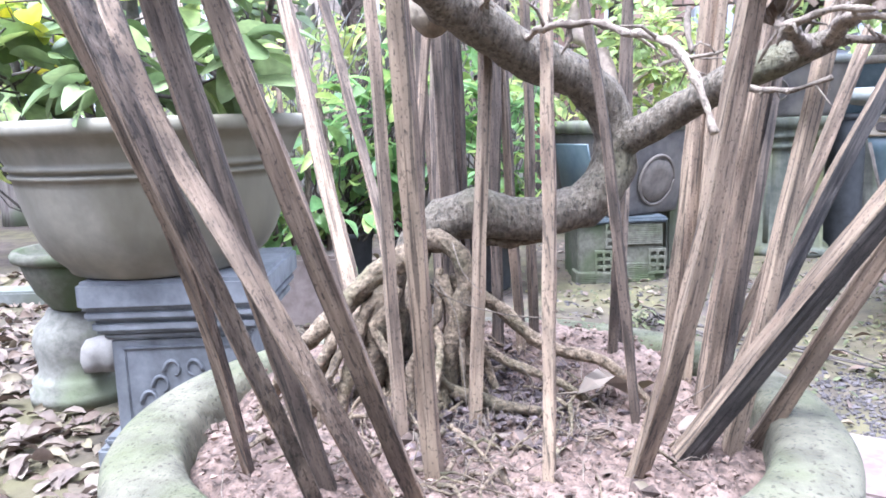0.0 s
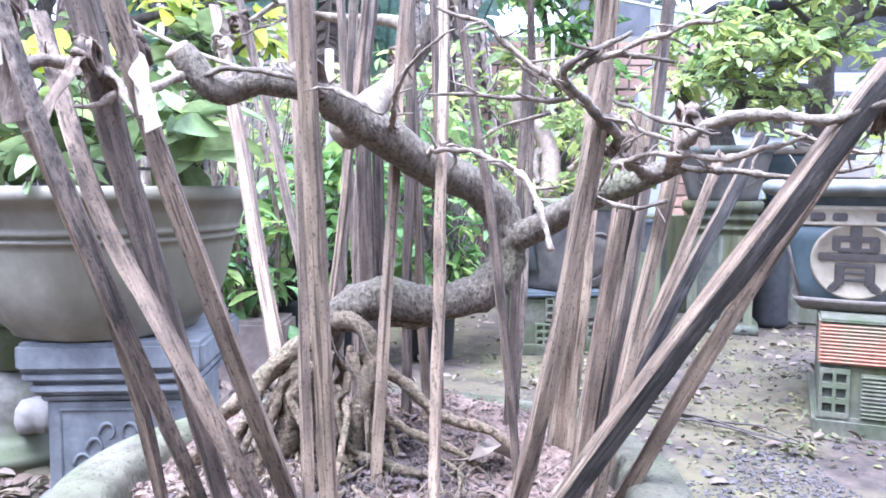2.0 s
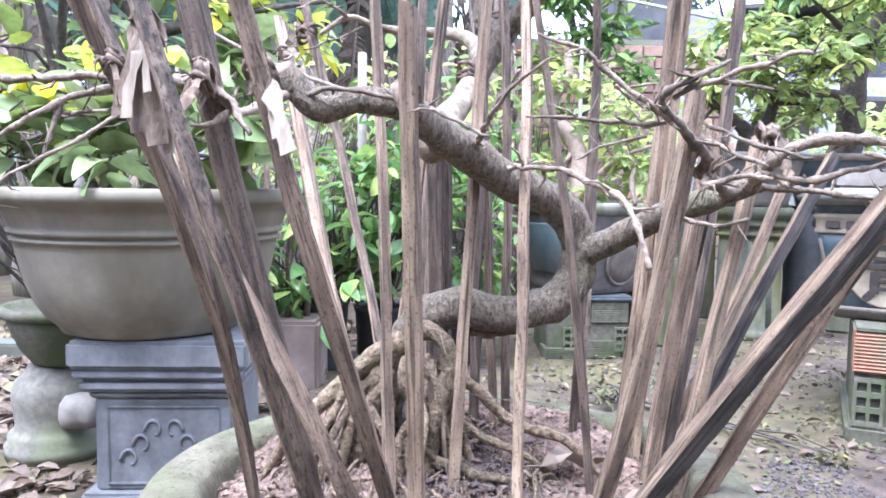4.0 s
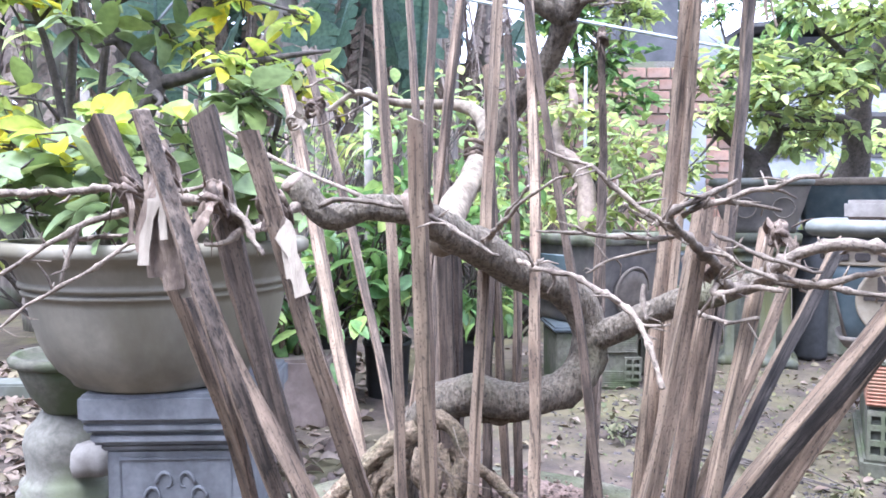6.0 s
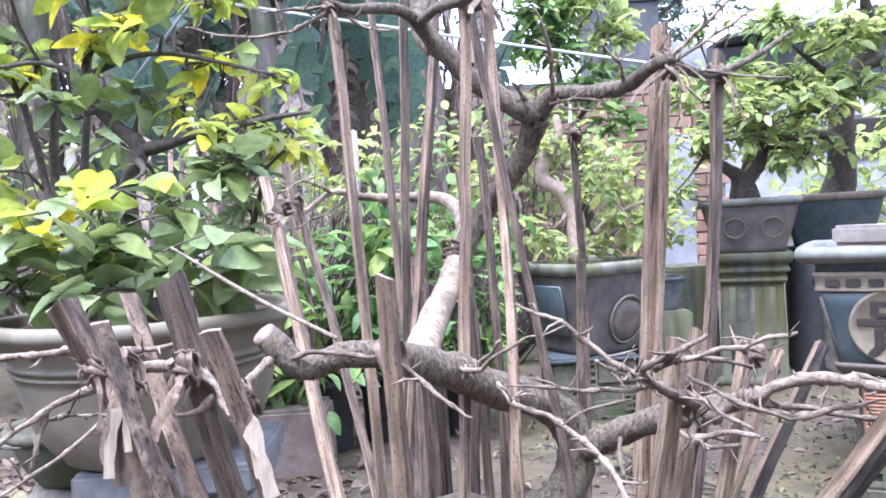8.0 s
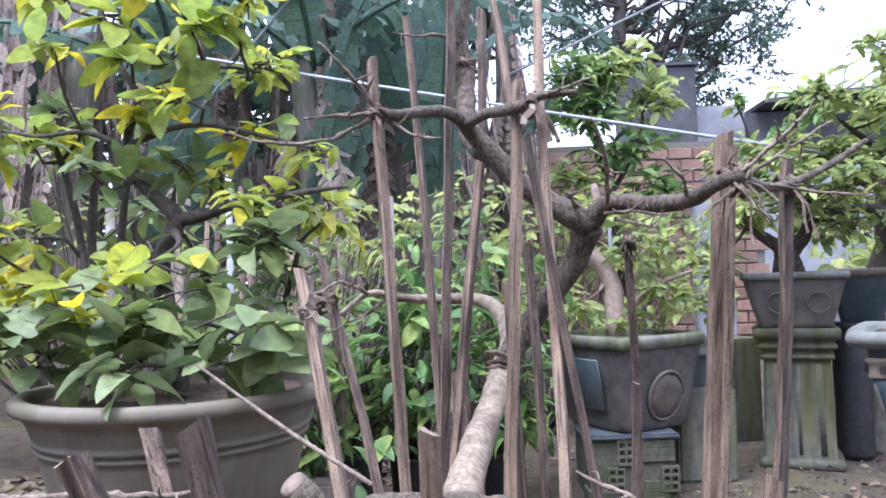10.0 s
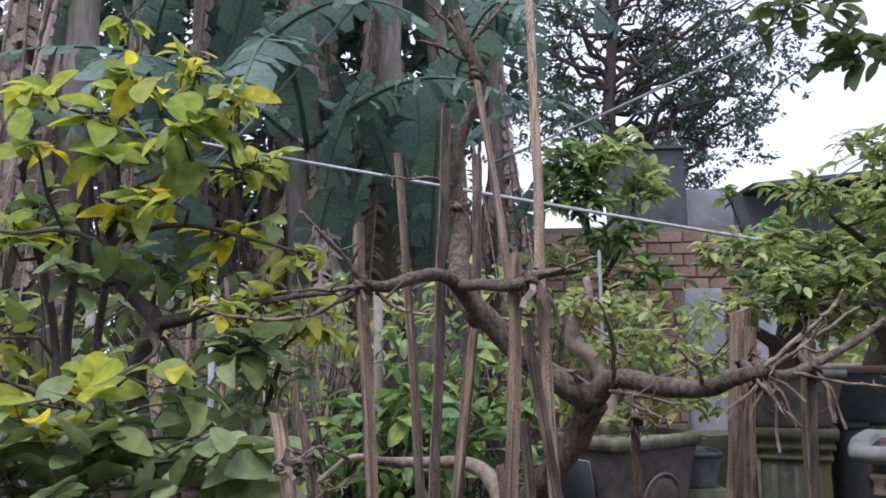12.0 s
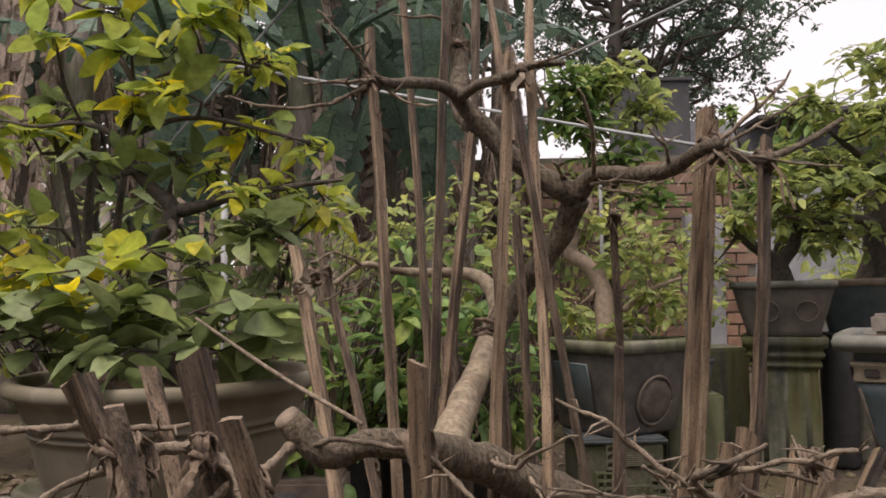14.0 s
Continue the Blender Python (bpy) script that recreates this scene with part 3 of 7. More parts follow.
# ---- stakes ----
def stake(points, width, material, seed, label, taper=(1.0, 1.0), flat=0.8, slant=0.3, bright=False, spin=None, group="stakes round the tree"):
    """A split wooden stake along the points, its grain along its own length."""
    rs = np.random.default_rng(seed)
    pts = np.array(points, float)
    foot, top = pts[0], pts[-1]
    d = Vector(top - foot).normalized()
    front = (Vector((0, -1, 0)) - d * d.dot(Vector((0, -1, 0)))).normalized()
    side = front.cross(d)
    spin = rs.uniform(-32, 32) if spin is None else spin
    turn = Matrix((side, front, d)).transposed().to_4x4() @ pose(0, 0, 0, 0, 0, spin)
    width /= math.cos(radians(spin)) + flat * abs(math.sin(radians(spin)))
    m = Matrix.Translation(foot) @ turn
    inv = m.inverted()
    local = np.array([inv @ Vector(p) for p in pts])
    line = smooth_line(local, 0.016)
    n, seg = len(line), 16
    sway = np.array([(noise.noise(Vector((seed * 5.1, 2, z * 11))), noise.noise(Vector((seed * 4.3, 7, z * 11)))) for z in line[:, 2]])
    line[1:-1, :2] += sway[1:-1] * 0.0016
    # four hewn faces with worn arrises; the faces run front, right, back, left
    shape = np.array([(0.86, 1.0), (0.35, 1.02), (-0.3, 0.97), (-0.88, 1.0), (-1.0, 0.86), (-1.02, 0.3), (-0.98, -0.35), (-1.0, -0.86), (-0.86, -1.0), (-0.3, -0.98), (0.3, -1.02), (0.88, -1.0), (1.0, -0.86), (0.98, -0.3), (1.03, 0.35), (1.0, 0.86)]) * (0.5, 0.5 * flat) * width
    corner = rs.uniform(0.80, 1.10, 4)
    for k in range(seg):
        shape[k] *= corner[((k + 1) // 4) % 4]
    if seed % 3 == 0:
        shape[1 + 4 * int(rs.integers(0, 2))] *= 0.80
    verts, faces = [], []
    for i, p in enumerate(line):
        s = (taper[0] + (taper[1] - taper[0]) * i / (n - 1)) * (1 + 0.10 * noise.noise(Vector((seed * 3.3, 0, p[2] * 9)))) + 0.05 * noise.noise(Vector((seed, 5, p[2] * 38)))
        tw = 0.22 * noise.noise(Vector((seed * 1.7, 9, p[2] * 3)))
        for k, (u, v) in enumerate(shape):
            e = 1 + 0.14 * noise.noise(Vector((k * 0.9 + seed * 2.1, p[2] * 26, 1))) + 0.06 * noise.noise(Vector((k * 2.3 + seed, p[2] * 90, 4)))
            x, y = (u * math.cos(tw) - v * math.sin(tw)) * s * e, (u * math.sin(tw) + v * math.cos(tw)) * s * e
            z = p[2] + (slant * x + 0.2 * y + 0.0003 * rs.normal() if i == n - 1 else 0)
            verts.append((p[0] + x, p[1] + y, z))
    for i in range(n - 1):
        for k in range(seg):
            k2 = (k + 1) % seg
            faces.append((i * seg + k, i * seg + k2, (i + 1) * seg + k2, (i + 1) * seg + k))
    faces.append(tuple(range(seg - 1, -1, -1)))
    me = mesh_of("wooden_stake", verts, faces)
    # left faces paler, right faces darker: side light put into the wood tones
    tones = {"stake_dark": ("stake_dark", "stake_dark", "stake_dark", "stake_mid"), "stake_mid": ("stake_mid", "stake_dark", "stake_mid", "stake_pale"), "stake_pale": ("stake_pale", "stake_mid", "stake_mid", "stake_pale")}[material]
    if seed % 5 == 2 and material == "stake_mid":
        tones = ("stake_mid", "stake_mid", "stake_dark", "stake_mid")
    # stronger painted contrast: front dark as if shaded, left pale as if lit
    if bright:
        tones = ("stake_shade" if material == "stake_dark" else material, "stake_dark", "stake_dark", "stake_pale")
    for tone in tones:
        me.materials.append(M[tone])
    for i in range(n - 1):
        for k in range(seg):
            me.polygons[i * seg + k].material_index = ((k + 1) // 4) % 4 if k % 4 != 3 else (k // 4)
    me.polygons[len(me.polygons) - 1].use_smooth = False
    for e in me.edges:
        a, b = e.vertices
        if a % seg == b % seg and a % seg % 4 in (0, 3):
            e.use_edge_sharp = True
    ob = new("wooden_stake", me)
    ob.matrix_world = m
    ring = [Vector(v) for v in verts[(n - 1) * seg:]]
    mid = sum(ring, Vector()) / seg
    cap = ring + [mid + (v - mid) * 0.6 + Vector((0, 0, 0.0006 * rs.normal())) for v in ring] + [mid + Vector((0, 0, 0.0008))]
    part("cut_end", mesh_of("cut_end", cap, [(k, (k + 1) % seg, seg + (k + 1) % seg, seg + k) for k in range(seg)] + [(seg + k, seg + (k + 1) % seg, 2 * seg) for k in range(seg)], False), "cut", ob, "sawn end showing bare wood")
    return tagged(ob, label, "stake", group)


DARK, MID, PALE = "dark weathered split-wood stake stuck in the soil", "brown weathered wooden stake stuck in the soil", "pale dry wooden stake stuck in the soil"
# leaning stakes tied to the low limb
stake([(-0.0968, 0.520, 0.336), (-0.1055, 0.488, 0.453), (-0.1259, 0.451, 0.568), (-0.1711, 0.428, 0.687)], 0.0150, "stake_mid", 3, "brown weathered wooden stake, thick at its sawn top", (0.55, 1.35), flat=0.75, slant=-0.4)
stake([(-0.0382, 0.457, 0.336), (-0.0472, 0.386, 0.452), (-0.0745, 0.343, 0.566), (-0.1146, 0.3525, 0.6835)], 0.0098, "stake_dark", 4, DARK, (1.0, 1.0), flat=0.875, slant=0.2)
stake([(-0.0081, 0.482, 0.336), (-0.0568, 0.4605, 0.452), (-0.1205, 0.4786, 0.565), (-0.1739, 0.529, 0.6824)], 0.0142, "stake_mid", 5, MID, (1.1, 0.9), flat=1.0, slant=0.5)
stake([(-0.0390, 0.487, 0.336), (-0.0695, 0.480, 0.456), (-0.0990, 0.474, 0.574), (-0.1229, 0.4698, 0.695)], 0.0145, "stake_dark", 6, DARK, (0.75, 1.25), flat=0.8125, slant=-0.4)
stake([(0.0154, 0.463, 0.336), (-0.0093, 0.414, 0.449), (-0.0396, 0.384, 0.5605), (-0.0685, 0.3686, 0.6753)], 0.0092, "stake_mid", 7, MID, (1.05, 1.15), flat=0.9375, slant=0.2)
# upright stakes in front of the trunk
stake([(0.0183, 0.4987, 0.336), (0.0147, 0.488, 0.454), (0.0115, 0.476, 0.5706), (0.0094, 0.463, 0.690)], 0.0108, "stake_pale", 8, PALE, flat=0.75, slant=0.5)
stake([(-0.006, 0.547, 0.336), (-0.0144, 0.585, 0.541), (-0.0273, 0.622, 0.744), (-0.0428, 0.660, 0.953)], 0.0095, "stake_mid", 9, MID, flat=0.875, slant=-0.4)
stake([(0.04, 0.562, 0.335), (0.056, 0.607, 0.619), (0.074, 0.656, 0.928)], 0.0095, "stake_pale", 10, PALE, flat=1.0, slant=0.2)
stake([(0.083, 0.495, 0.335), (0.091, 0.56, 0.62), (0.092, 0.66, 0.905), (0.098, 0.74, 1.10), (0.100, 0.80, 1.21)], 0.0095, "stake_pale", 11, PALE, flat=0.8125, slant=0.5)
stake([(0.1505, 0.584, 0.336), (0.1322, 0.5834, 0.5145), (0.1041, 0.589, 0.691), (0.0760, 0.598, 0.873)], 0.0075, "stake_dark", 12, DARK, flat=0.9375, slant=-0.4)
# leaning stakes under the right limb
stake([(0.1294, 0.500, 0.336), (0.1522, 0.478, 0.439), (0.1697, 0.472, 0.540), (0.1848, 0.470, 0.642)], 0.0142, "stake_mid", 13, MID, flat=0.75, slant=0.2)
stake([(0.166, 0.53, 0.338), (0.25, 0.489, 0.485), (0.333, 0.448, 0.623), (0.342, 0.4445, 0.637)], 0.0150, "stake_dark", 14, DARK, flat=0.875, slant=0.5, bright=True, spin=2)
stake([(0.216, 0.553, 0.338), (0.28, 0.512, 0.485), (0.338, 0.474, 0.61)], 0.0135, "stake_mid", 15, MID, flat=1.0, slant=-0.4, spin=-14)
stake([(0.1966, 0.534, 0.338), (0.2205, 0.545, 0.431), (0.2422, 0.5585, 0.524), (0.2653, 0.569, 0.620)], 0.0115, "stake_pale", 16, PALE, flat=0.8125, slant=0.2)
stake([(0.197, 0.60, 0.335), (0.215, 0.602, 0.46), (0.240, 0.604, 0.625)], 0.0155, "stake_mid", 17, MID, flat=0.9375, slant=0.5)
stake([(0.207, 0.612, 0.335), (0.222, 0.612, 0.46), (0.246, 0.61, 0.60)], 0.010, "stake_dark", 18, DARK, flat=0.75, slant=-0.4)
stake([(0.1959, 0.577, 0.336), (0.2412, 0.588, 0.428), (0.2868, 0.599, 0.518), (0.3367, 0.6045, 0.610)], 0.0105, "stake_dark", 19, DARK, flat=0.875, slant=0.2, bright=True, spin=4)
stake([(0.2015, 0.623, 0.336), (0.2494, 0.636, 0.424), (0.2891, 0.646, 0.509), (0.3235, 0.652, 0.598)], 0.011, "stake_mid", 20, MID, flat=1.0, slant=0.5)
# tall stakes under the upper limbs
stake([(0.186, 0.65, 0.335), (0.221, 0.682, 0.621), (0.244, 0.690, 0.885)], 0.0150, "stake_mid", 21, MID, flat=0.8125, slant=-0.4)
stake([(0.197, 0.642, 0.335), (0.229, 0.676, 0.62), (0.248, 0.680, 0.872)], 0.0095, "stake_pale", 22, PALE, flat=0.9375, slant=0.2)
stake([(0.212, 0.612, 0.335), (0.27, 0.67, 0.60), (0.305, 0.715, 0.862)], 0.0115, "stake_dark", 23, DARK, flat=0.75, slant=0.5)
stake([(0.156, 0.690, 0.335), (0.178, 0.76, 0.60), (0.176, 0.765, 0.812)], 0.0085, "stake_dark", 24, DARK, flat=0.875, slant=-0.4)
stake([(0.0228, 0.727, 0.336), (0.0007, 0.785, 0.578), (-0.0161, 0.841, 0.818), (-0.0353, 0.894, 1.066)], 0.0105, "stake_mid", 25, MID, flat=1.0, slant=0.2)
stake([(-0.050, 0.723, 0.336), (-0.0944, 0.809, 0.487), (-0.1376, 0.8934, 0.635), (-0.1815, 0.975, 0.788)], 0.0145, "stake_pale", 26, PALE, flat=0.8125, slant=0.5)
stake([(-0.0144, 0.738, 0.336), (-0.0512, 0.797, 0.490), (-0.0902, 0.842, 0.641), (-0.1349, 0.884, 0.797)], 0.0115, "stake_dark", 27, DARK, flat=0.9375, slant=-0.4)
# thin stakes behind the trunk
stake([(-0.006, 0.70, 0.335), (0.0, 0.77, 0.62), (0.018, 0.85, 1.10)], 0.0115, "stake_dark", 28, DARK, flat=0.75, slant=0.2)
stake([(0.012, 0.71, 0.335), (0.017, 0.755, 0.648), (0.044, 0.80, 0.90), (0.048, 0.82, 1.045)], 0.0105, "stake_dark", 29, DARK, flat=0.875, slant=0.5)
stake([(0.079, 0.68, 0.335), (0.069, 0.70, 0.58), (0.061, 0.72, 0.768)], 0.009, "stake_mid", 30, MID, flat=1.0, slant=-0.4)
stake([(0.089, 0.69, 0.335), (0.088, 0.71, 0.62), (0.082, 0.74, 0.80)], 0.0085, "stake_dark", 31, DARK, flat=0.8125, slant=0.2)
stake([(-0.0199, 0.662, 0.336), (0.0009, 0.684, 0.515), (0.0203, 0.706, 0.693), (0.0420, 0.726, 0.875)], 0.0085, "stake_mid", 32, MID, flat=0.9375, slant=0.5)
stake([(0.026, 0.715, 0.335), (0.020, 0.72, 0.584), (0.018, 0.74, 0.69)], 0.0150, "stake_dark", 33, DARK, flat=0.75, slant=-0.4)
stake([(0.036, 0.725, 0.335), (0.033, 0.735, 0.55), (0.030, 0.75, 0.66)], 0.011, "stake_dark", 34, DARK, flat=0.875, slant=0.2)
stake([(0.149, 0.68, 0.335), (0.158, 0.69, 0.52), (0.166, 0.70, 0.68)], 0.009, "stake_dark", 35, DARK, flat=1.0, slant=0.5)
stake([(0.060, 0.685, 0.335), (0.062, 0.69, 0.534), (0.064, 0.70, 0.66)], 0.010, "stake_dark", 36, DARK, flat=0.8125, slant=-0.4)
stake([(0.076, 0.690, 0.86), (0.060, 0.76, 1.02), (0.050, 0.80, 1.11)], 0.008, "stake_mid", 37, "slim brown prop stick tied beside the leader", flat=0.9375, slant=0.2)

# ---- the tree ----
tree = thing("bonsai_tree", "leafless bonsai tree with gnarled grey limbs and exposed roots", "tree", at=(0.01, 0.62, SOIL))
HOME = tree.matrix_world.inverted()


def limb(name, rows, material="bark", seg=14, step=0.006, rough=0.16, freq=55, seed=0, parent=None, label="", flat=1.0):
    line = smooth_line([(*(HOME @ Vector(r[:3])), r[3]) for r in rows], step)
    return part(name, mesh_of(name, *tube(line, seg, rough, freq, seed, flat)), material, parent or tree, label)


limb("trunk", [(-0.014, 0.650, 0.335, 0.016), (-0.014, 0.644, 0.385, 0.0130), (-0.008, 0.634, 0.430, 0.0120), (0.006, 0.624, 0.466, 0.0130), (0.041, 0.62, 0.483, 0.0165), (0.070, 0.62, 0.479, 0.0150), (0.106, 0.624, 0.480, 0.0148), (0.130, 0.629, 0.492, 0.0150), (0.143, 0.634, 0.513, 0.0150), (0.143, 0.634, 0.540, 0.0148)], "bark", 20, rough=0.22, seed=1)
limb("limb", [(0.146, 0.636, 0.520, 0.0135), (0.140, 0.632, 0.545, 0.0150), (0.124, 0.623, 0.566, 0.0155), (0.104, 0.614, 0.577, 0.0145), (0.077, 0.600, 0.589, 0.0150), (0.058, 0.587, 0.602, 0.0145), (0.031, 0.560, 0.617, 0.0135), (0.007, 0.515, 0.633, 0.0098), (-0.012, 0.508, 0.637, 0.0086), (-0.028, 0.505, 0.637, 0.0082), (-0.046, 0.503, 0.631, 0.0088), (-0.058, 0.5, 0.635, 0.0092), (-0.066, 0.498, 0.646, 0.0095), (-0.072, 0.495, 0.654, 0.0085)], "bark", 18, rough=0.20, seed=2)
limb("limb", [(0.140, 0.634, 0.522, 0.0125), (0.165, 0.620, 0.538, 0.0115), (0.184, 0.605, 0.550, 0.0105), (0.206, 0.575, 0.566, 0.0098), (0.222, 0.555, 0.574, 0.0095), (0.244, 0.545, 0.582, 0.0072), (0.254, 0.540, 0.587, 0.0052)], "bark", 16, rough=0.20, seed=3)
limb("limb", [(0.020, 0.585, 0.612, 0.0145), (0.024, 0.625, 0.624, 0.0145), (0.031, 0.66, 0.637, 0.0130), (0.045, 0.72, 0.660, 0.0120), (0.057, 0.775, 0.688, 0.0115), (0.066, 0.782, 0.702, 0.0105)], "bark_pale", 16, rough=0.18, seed=4)
limb("limb", [(0.055, 0.770, 0.684, 0.0105), (0.068, 0.782, 0.704, 0.0116), (0.082, 0.785, 0.725, 0.0112), (0.108, 0.770, 0.759, 0.0108), (0.127, 0.755, 0.787, 0.0108), (0.139, 0.738, 0.815, 0.0125)], "bark_shaded", 16, rough=0.18, seed=14)
limb("limb", [(0.058, 0.780, 0.690, 0.0098), (0.065, 0.810, 0.713, 0.0088), (0.055, 0.840, 0.739, 0.0078), (0.031, 0.860, 0.750, 0.0068), (-0.010, 0.860, 0.751, 0.0052), (-0.047, 0.850, 0.754, 0.0042), (-0.075, 0.830, 0.760, 0.0034), (-0.104, 0.820, 0.740, 0.0026)], "bark_pale", 12, rough=0.18, seed=5)
limb("limb", [(0.139, 0.737, 0.814, 0.0118), (0.122, 0.738, 0.826, 0.0112), (0.106, 0.74, 0.836, 0.0105), (0.075, 0.745, 0.860, 0.0100), (0.053, 0.745, 0.886, 0.0095), (0.038, 0.745, 0.902, 0.0085), (0.020, 0.730, 0.919, 0.0060), (-0.001, 0.700, 0.917, 0.0050), (-0.023, 0.660, 0.906, 0.0046), (-0.040, 0.650, 0.908, 0.0042)], "bark_shaded", 14, rough=0.18, seed=6)
limb("limb", [(0.033, 0.735, 0.912, 0.0048), (0.048, 0.680, 0.908, 0.0046), (0.073, 0.640, 0.904, 0.0046), (0.090, 0.636, 0.911, 0.0036), (0.118, 0.64, 0.914, 0.0022)], "bark_shaded", 10, rough=0.2, seed=7)
limb("limb", [(0.137, 0.738, 0.816, 0.0105), (0.150, 0.728, 0.833, 0.0088), (0.163, 0.718, 0.834, 0.0078), (0.186, 0.690, 0.829, 0.0072), (0.207, 0.660, 0.829, 0.0066), (0.220, 0.630, 0.838, 0.0058), (0.232, 0.622, 0.842, 0.0050), (0.255, 0.650, 0.837, 0.0044), (0.296, 0.700, 0.842, 0.0038), (0.338, 0.720, 0.858, 0.0032), (0.379, 0.730, 0.882, 0.0022)], "bark_shaded", 12, rough=0.18, seed=8)
limb("leader", [(0.046, 0.745, 0.885, 0.0090), (0.032, 0.790, 0.912, 0.0098), (0.029, 0.830, 0.950, 0.0100), (0.029, 0.853, 0.993, 0.0098), (0.027, 0.858, 1.029, 0.0065), (0.034, 0.865, 1.078, 0.0060), (0.053, 0.860, 1.119, 0.0055), (0.049, 0.860, 1.150, 0.0065), (0.037, 0.860, 1.180, 0.0075), (0.030, 0.86, 1.21, 0.004)], "bark_shaded", 12, rough=0.25, seed=9)
# sawn end of the low limb
limb("cut_end", [(-0.0730, 0.4958, 0.6535, 0.0088), (-0.0748, 0.4944, 0.6562, 0.0080)], "cut", 14, 0.003, 0.05, parent=tree, label="sawn pale end of the limb")

limb("root", [(0.0, 0.61, 0.455, 0.009), (-0.022, 0.605, 0.446, 0.0088), (-0.045, 0.60, 0.425, 0.0078), (-0.068, 0.595, 0.404, 0.0065), (-0.092, 0.60, 0.380, 0.0050), (-0.11, 0.61, 0.345, 0.004)], "root", 10, 0.005, 0.40, 95, 20)
limb("root", [(0.004, 0.612, 0.464, 0.0080), (0.018, 0.602, 0.4665, 0.0074), (0.031, 0.597, 0.461, 0.0070), (0.0378, 0.595, 0.446, 0.0072), (0.0365, 0.594, 0.426, 0.0074), (0.029, 0.592, 0.405, 0.0070), (0.024, 0.590, 0.382, 0.0064), (0.022, 0.588, 0.340, 0.0060)], "root", 10, 0.005, 0.40, 95, 21)
limb("root", [(0.036, 0.602, 0.43, 0.0045), (0.040, 0.604, 0.405, 0.0050), (0.036, 0.602, 0.38, 0.0052), (0.044, 0.596, 0.34, 0.005)], "root", 10, 0.005, 0.40, 95, 22)
limb("root", [(-0.018, 0.604, 0.446, 0.0045), (-0.040, 0.592, 0.432, 0.0042), (-0.052, 0.585, 0.405, 0.0036), (-0.070, 0.578, 0.375, 0.0030), (-0.082, 0.572, 0.340, 0.0024)], "root", 10, 0.005, 0.40, 95, 23)
limb("root", [(-0.024, 0.600, 0.43, 0.0040), (-0.042, 0.588, 0.405, 0.0036), (-0.058, 0.576, 0.375, 0.0032), (-0.064, 0.568, 0.340, 0.0024)], "root", 10, 0.005, 0.40, 95, 24)
limb("root", [(0.040, 0.615, 0.428, 0.0055), (0.062, 0.612, 0.414, 0.005), (0.085, 0.610, 0.393, 0.0045), (0.106, 0.610, 0.384, 0.0042), (0.13, 0.605, 0.378, 0.0040), (0.155, 0.60, 0.358, 0.0030), (0.165, 0.598, 0.34, 0.002)], "root", 10, 0.005, 0.40, 95, 25)
limb("root", [(0.02, 0.585, 0.367, 0.0045), (0.042, 0.578, 0.363, 0.0045), (0.064, 0.575, 0.357, 0.004), (0.085, 0.575, 0.354, 0.003)], "root", 10, 0.005, 0.40, 95, 26)
limb("root", [(0.05, 0.617, 0.464, 0.004), (0.07, 0.622, 0.461, 0.0045), (0.092, 0.63, 0.462, 0.003)], "root", 10, 0.005, 0.40, 95, 27)
limb("root", [(-0.010, 0.612, 0.448, 0.0105), (-0.020, 0.606, 0.425, 0.0115), (-0.026, 0.602, 0.395, 0.0110), (-0.034, 0.598, 0.365, 0.0095), (-0.044, 0.594, 0.335, 0.008)], "root", 10, 0.005, 0.40, 95, 28)
limb("root", [(-0.016, 0.618, 0.438, 0.0080), (-0.014, 0.612, 0.410, 0.0085), (-0.016, 0.606, 0.380, 0.0080), (-0.012, 0.600, 0.335, 0.0075)], "root", 10, 0.005, 0.40, 95, 29)
limb("root", [(-0.030, 0.598, 0.424, 0.0050), (-0.040, 0.590, 0.398, 0.0052), (-0.046, 0.584, 0.370, 0.0046), (-0.058, 0.578, 0.335, 0.0036)], "root", 10, 0.005, 0.40, 95, 30)
limb("root", [(0.022, 0.598, 0.378, 0.0034), (0.008, 0.586, 0.366, 0.0036), (-0.008, 0.572, 0.352, 0.0034), (-0.018, 0.562, 0.336, 0.0028)], "root", 10, 0.005, 0.40, 95, 31)
limb("root", [(-0.05, 0.598, 0.418, 0.0055), (-0.058, 0.592, 0.395, 0.0052), (-0.066, 0.588, 0.37, 0.0048), (-0.074, 0.585, 0.335, 0.004)], "root", 10, 0.005, 0.40, 95, 32)
limb("root", [(0.045, 0.61, 0.39, 0.004), (0.07, 0.60, 0.378, 0.0036), (0.10, 0.60, 0.365, 0.0032), (0.125, 0.605, 0.345, 0.0026)], "root", 10, 0.005, 0.40, 95, 33)
rr = np.random.default_rng(12)
h = Heap()
for i in range(20):
    a = rr.uniform(2.6, 6.9) if i % 3 else rr.uniform(0, 6.283)
    top = np.array((0.004 + 0.022 * math.cos(a), 0.615 + 0.02 * math.sin(a), rr.uniform(0.375, 0.45)))
    reach = rr.uniform(0.03, 0.085)
    end = np.array((0.004 + reach * math.cos(a), 0.615 + reach * math.sin(a), 0.338))
    line = wander(rr, top, end, 6, 0.006)
    line[1:4, 2] += rr.uniform(0, 0.012)
    rad = np.linspace(rr.uniform(0.0028, 0.0055), rr.uniform(0.0008, 0.002), 6)
    h.add(tube(smooth_line([(*(HOME @ Vector(p)), q) for p, q in zip(line, rad)], 0.008), 7, 0.25, 80, i))
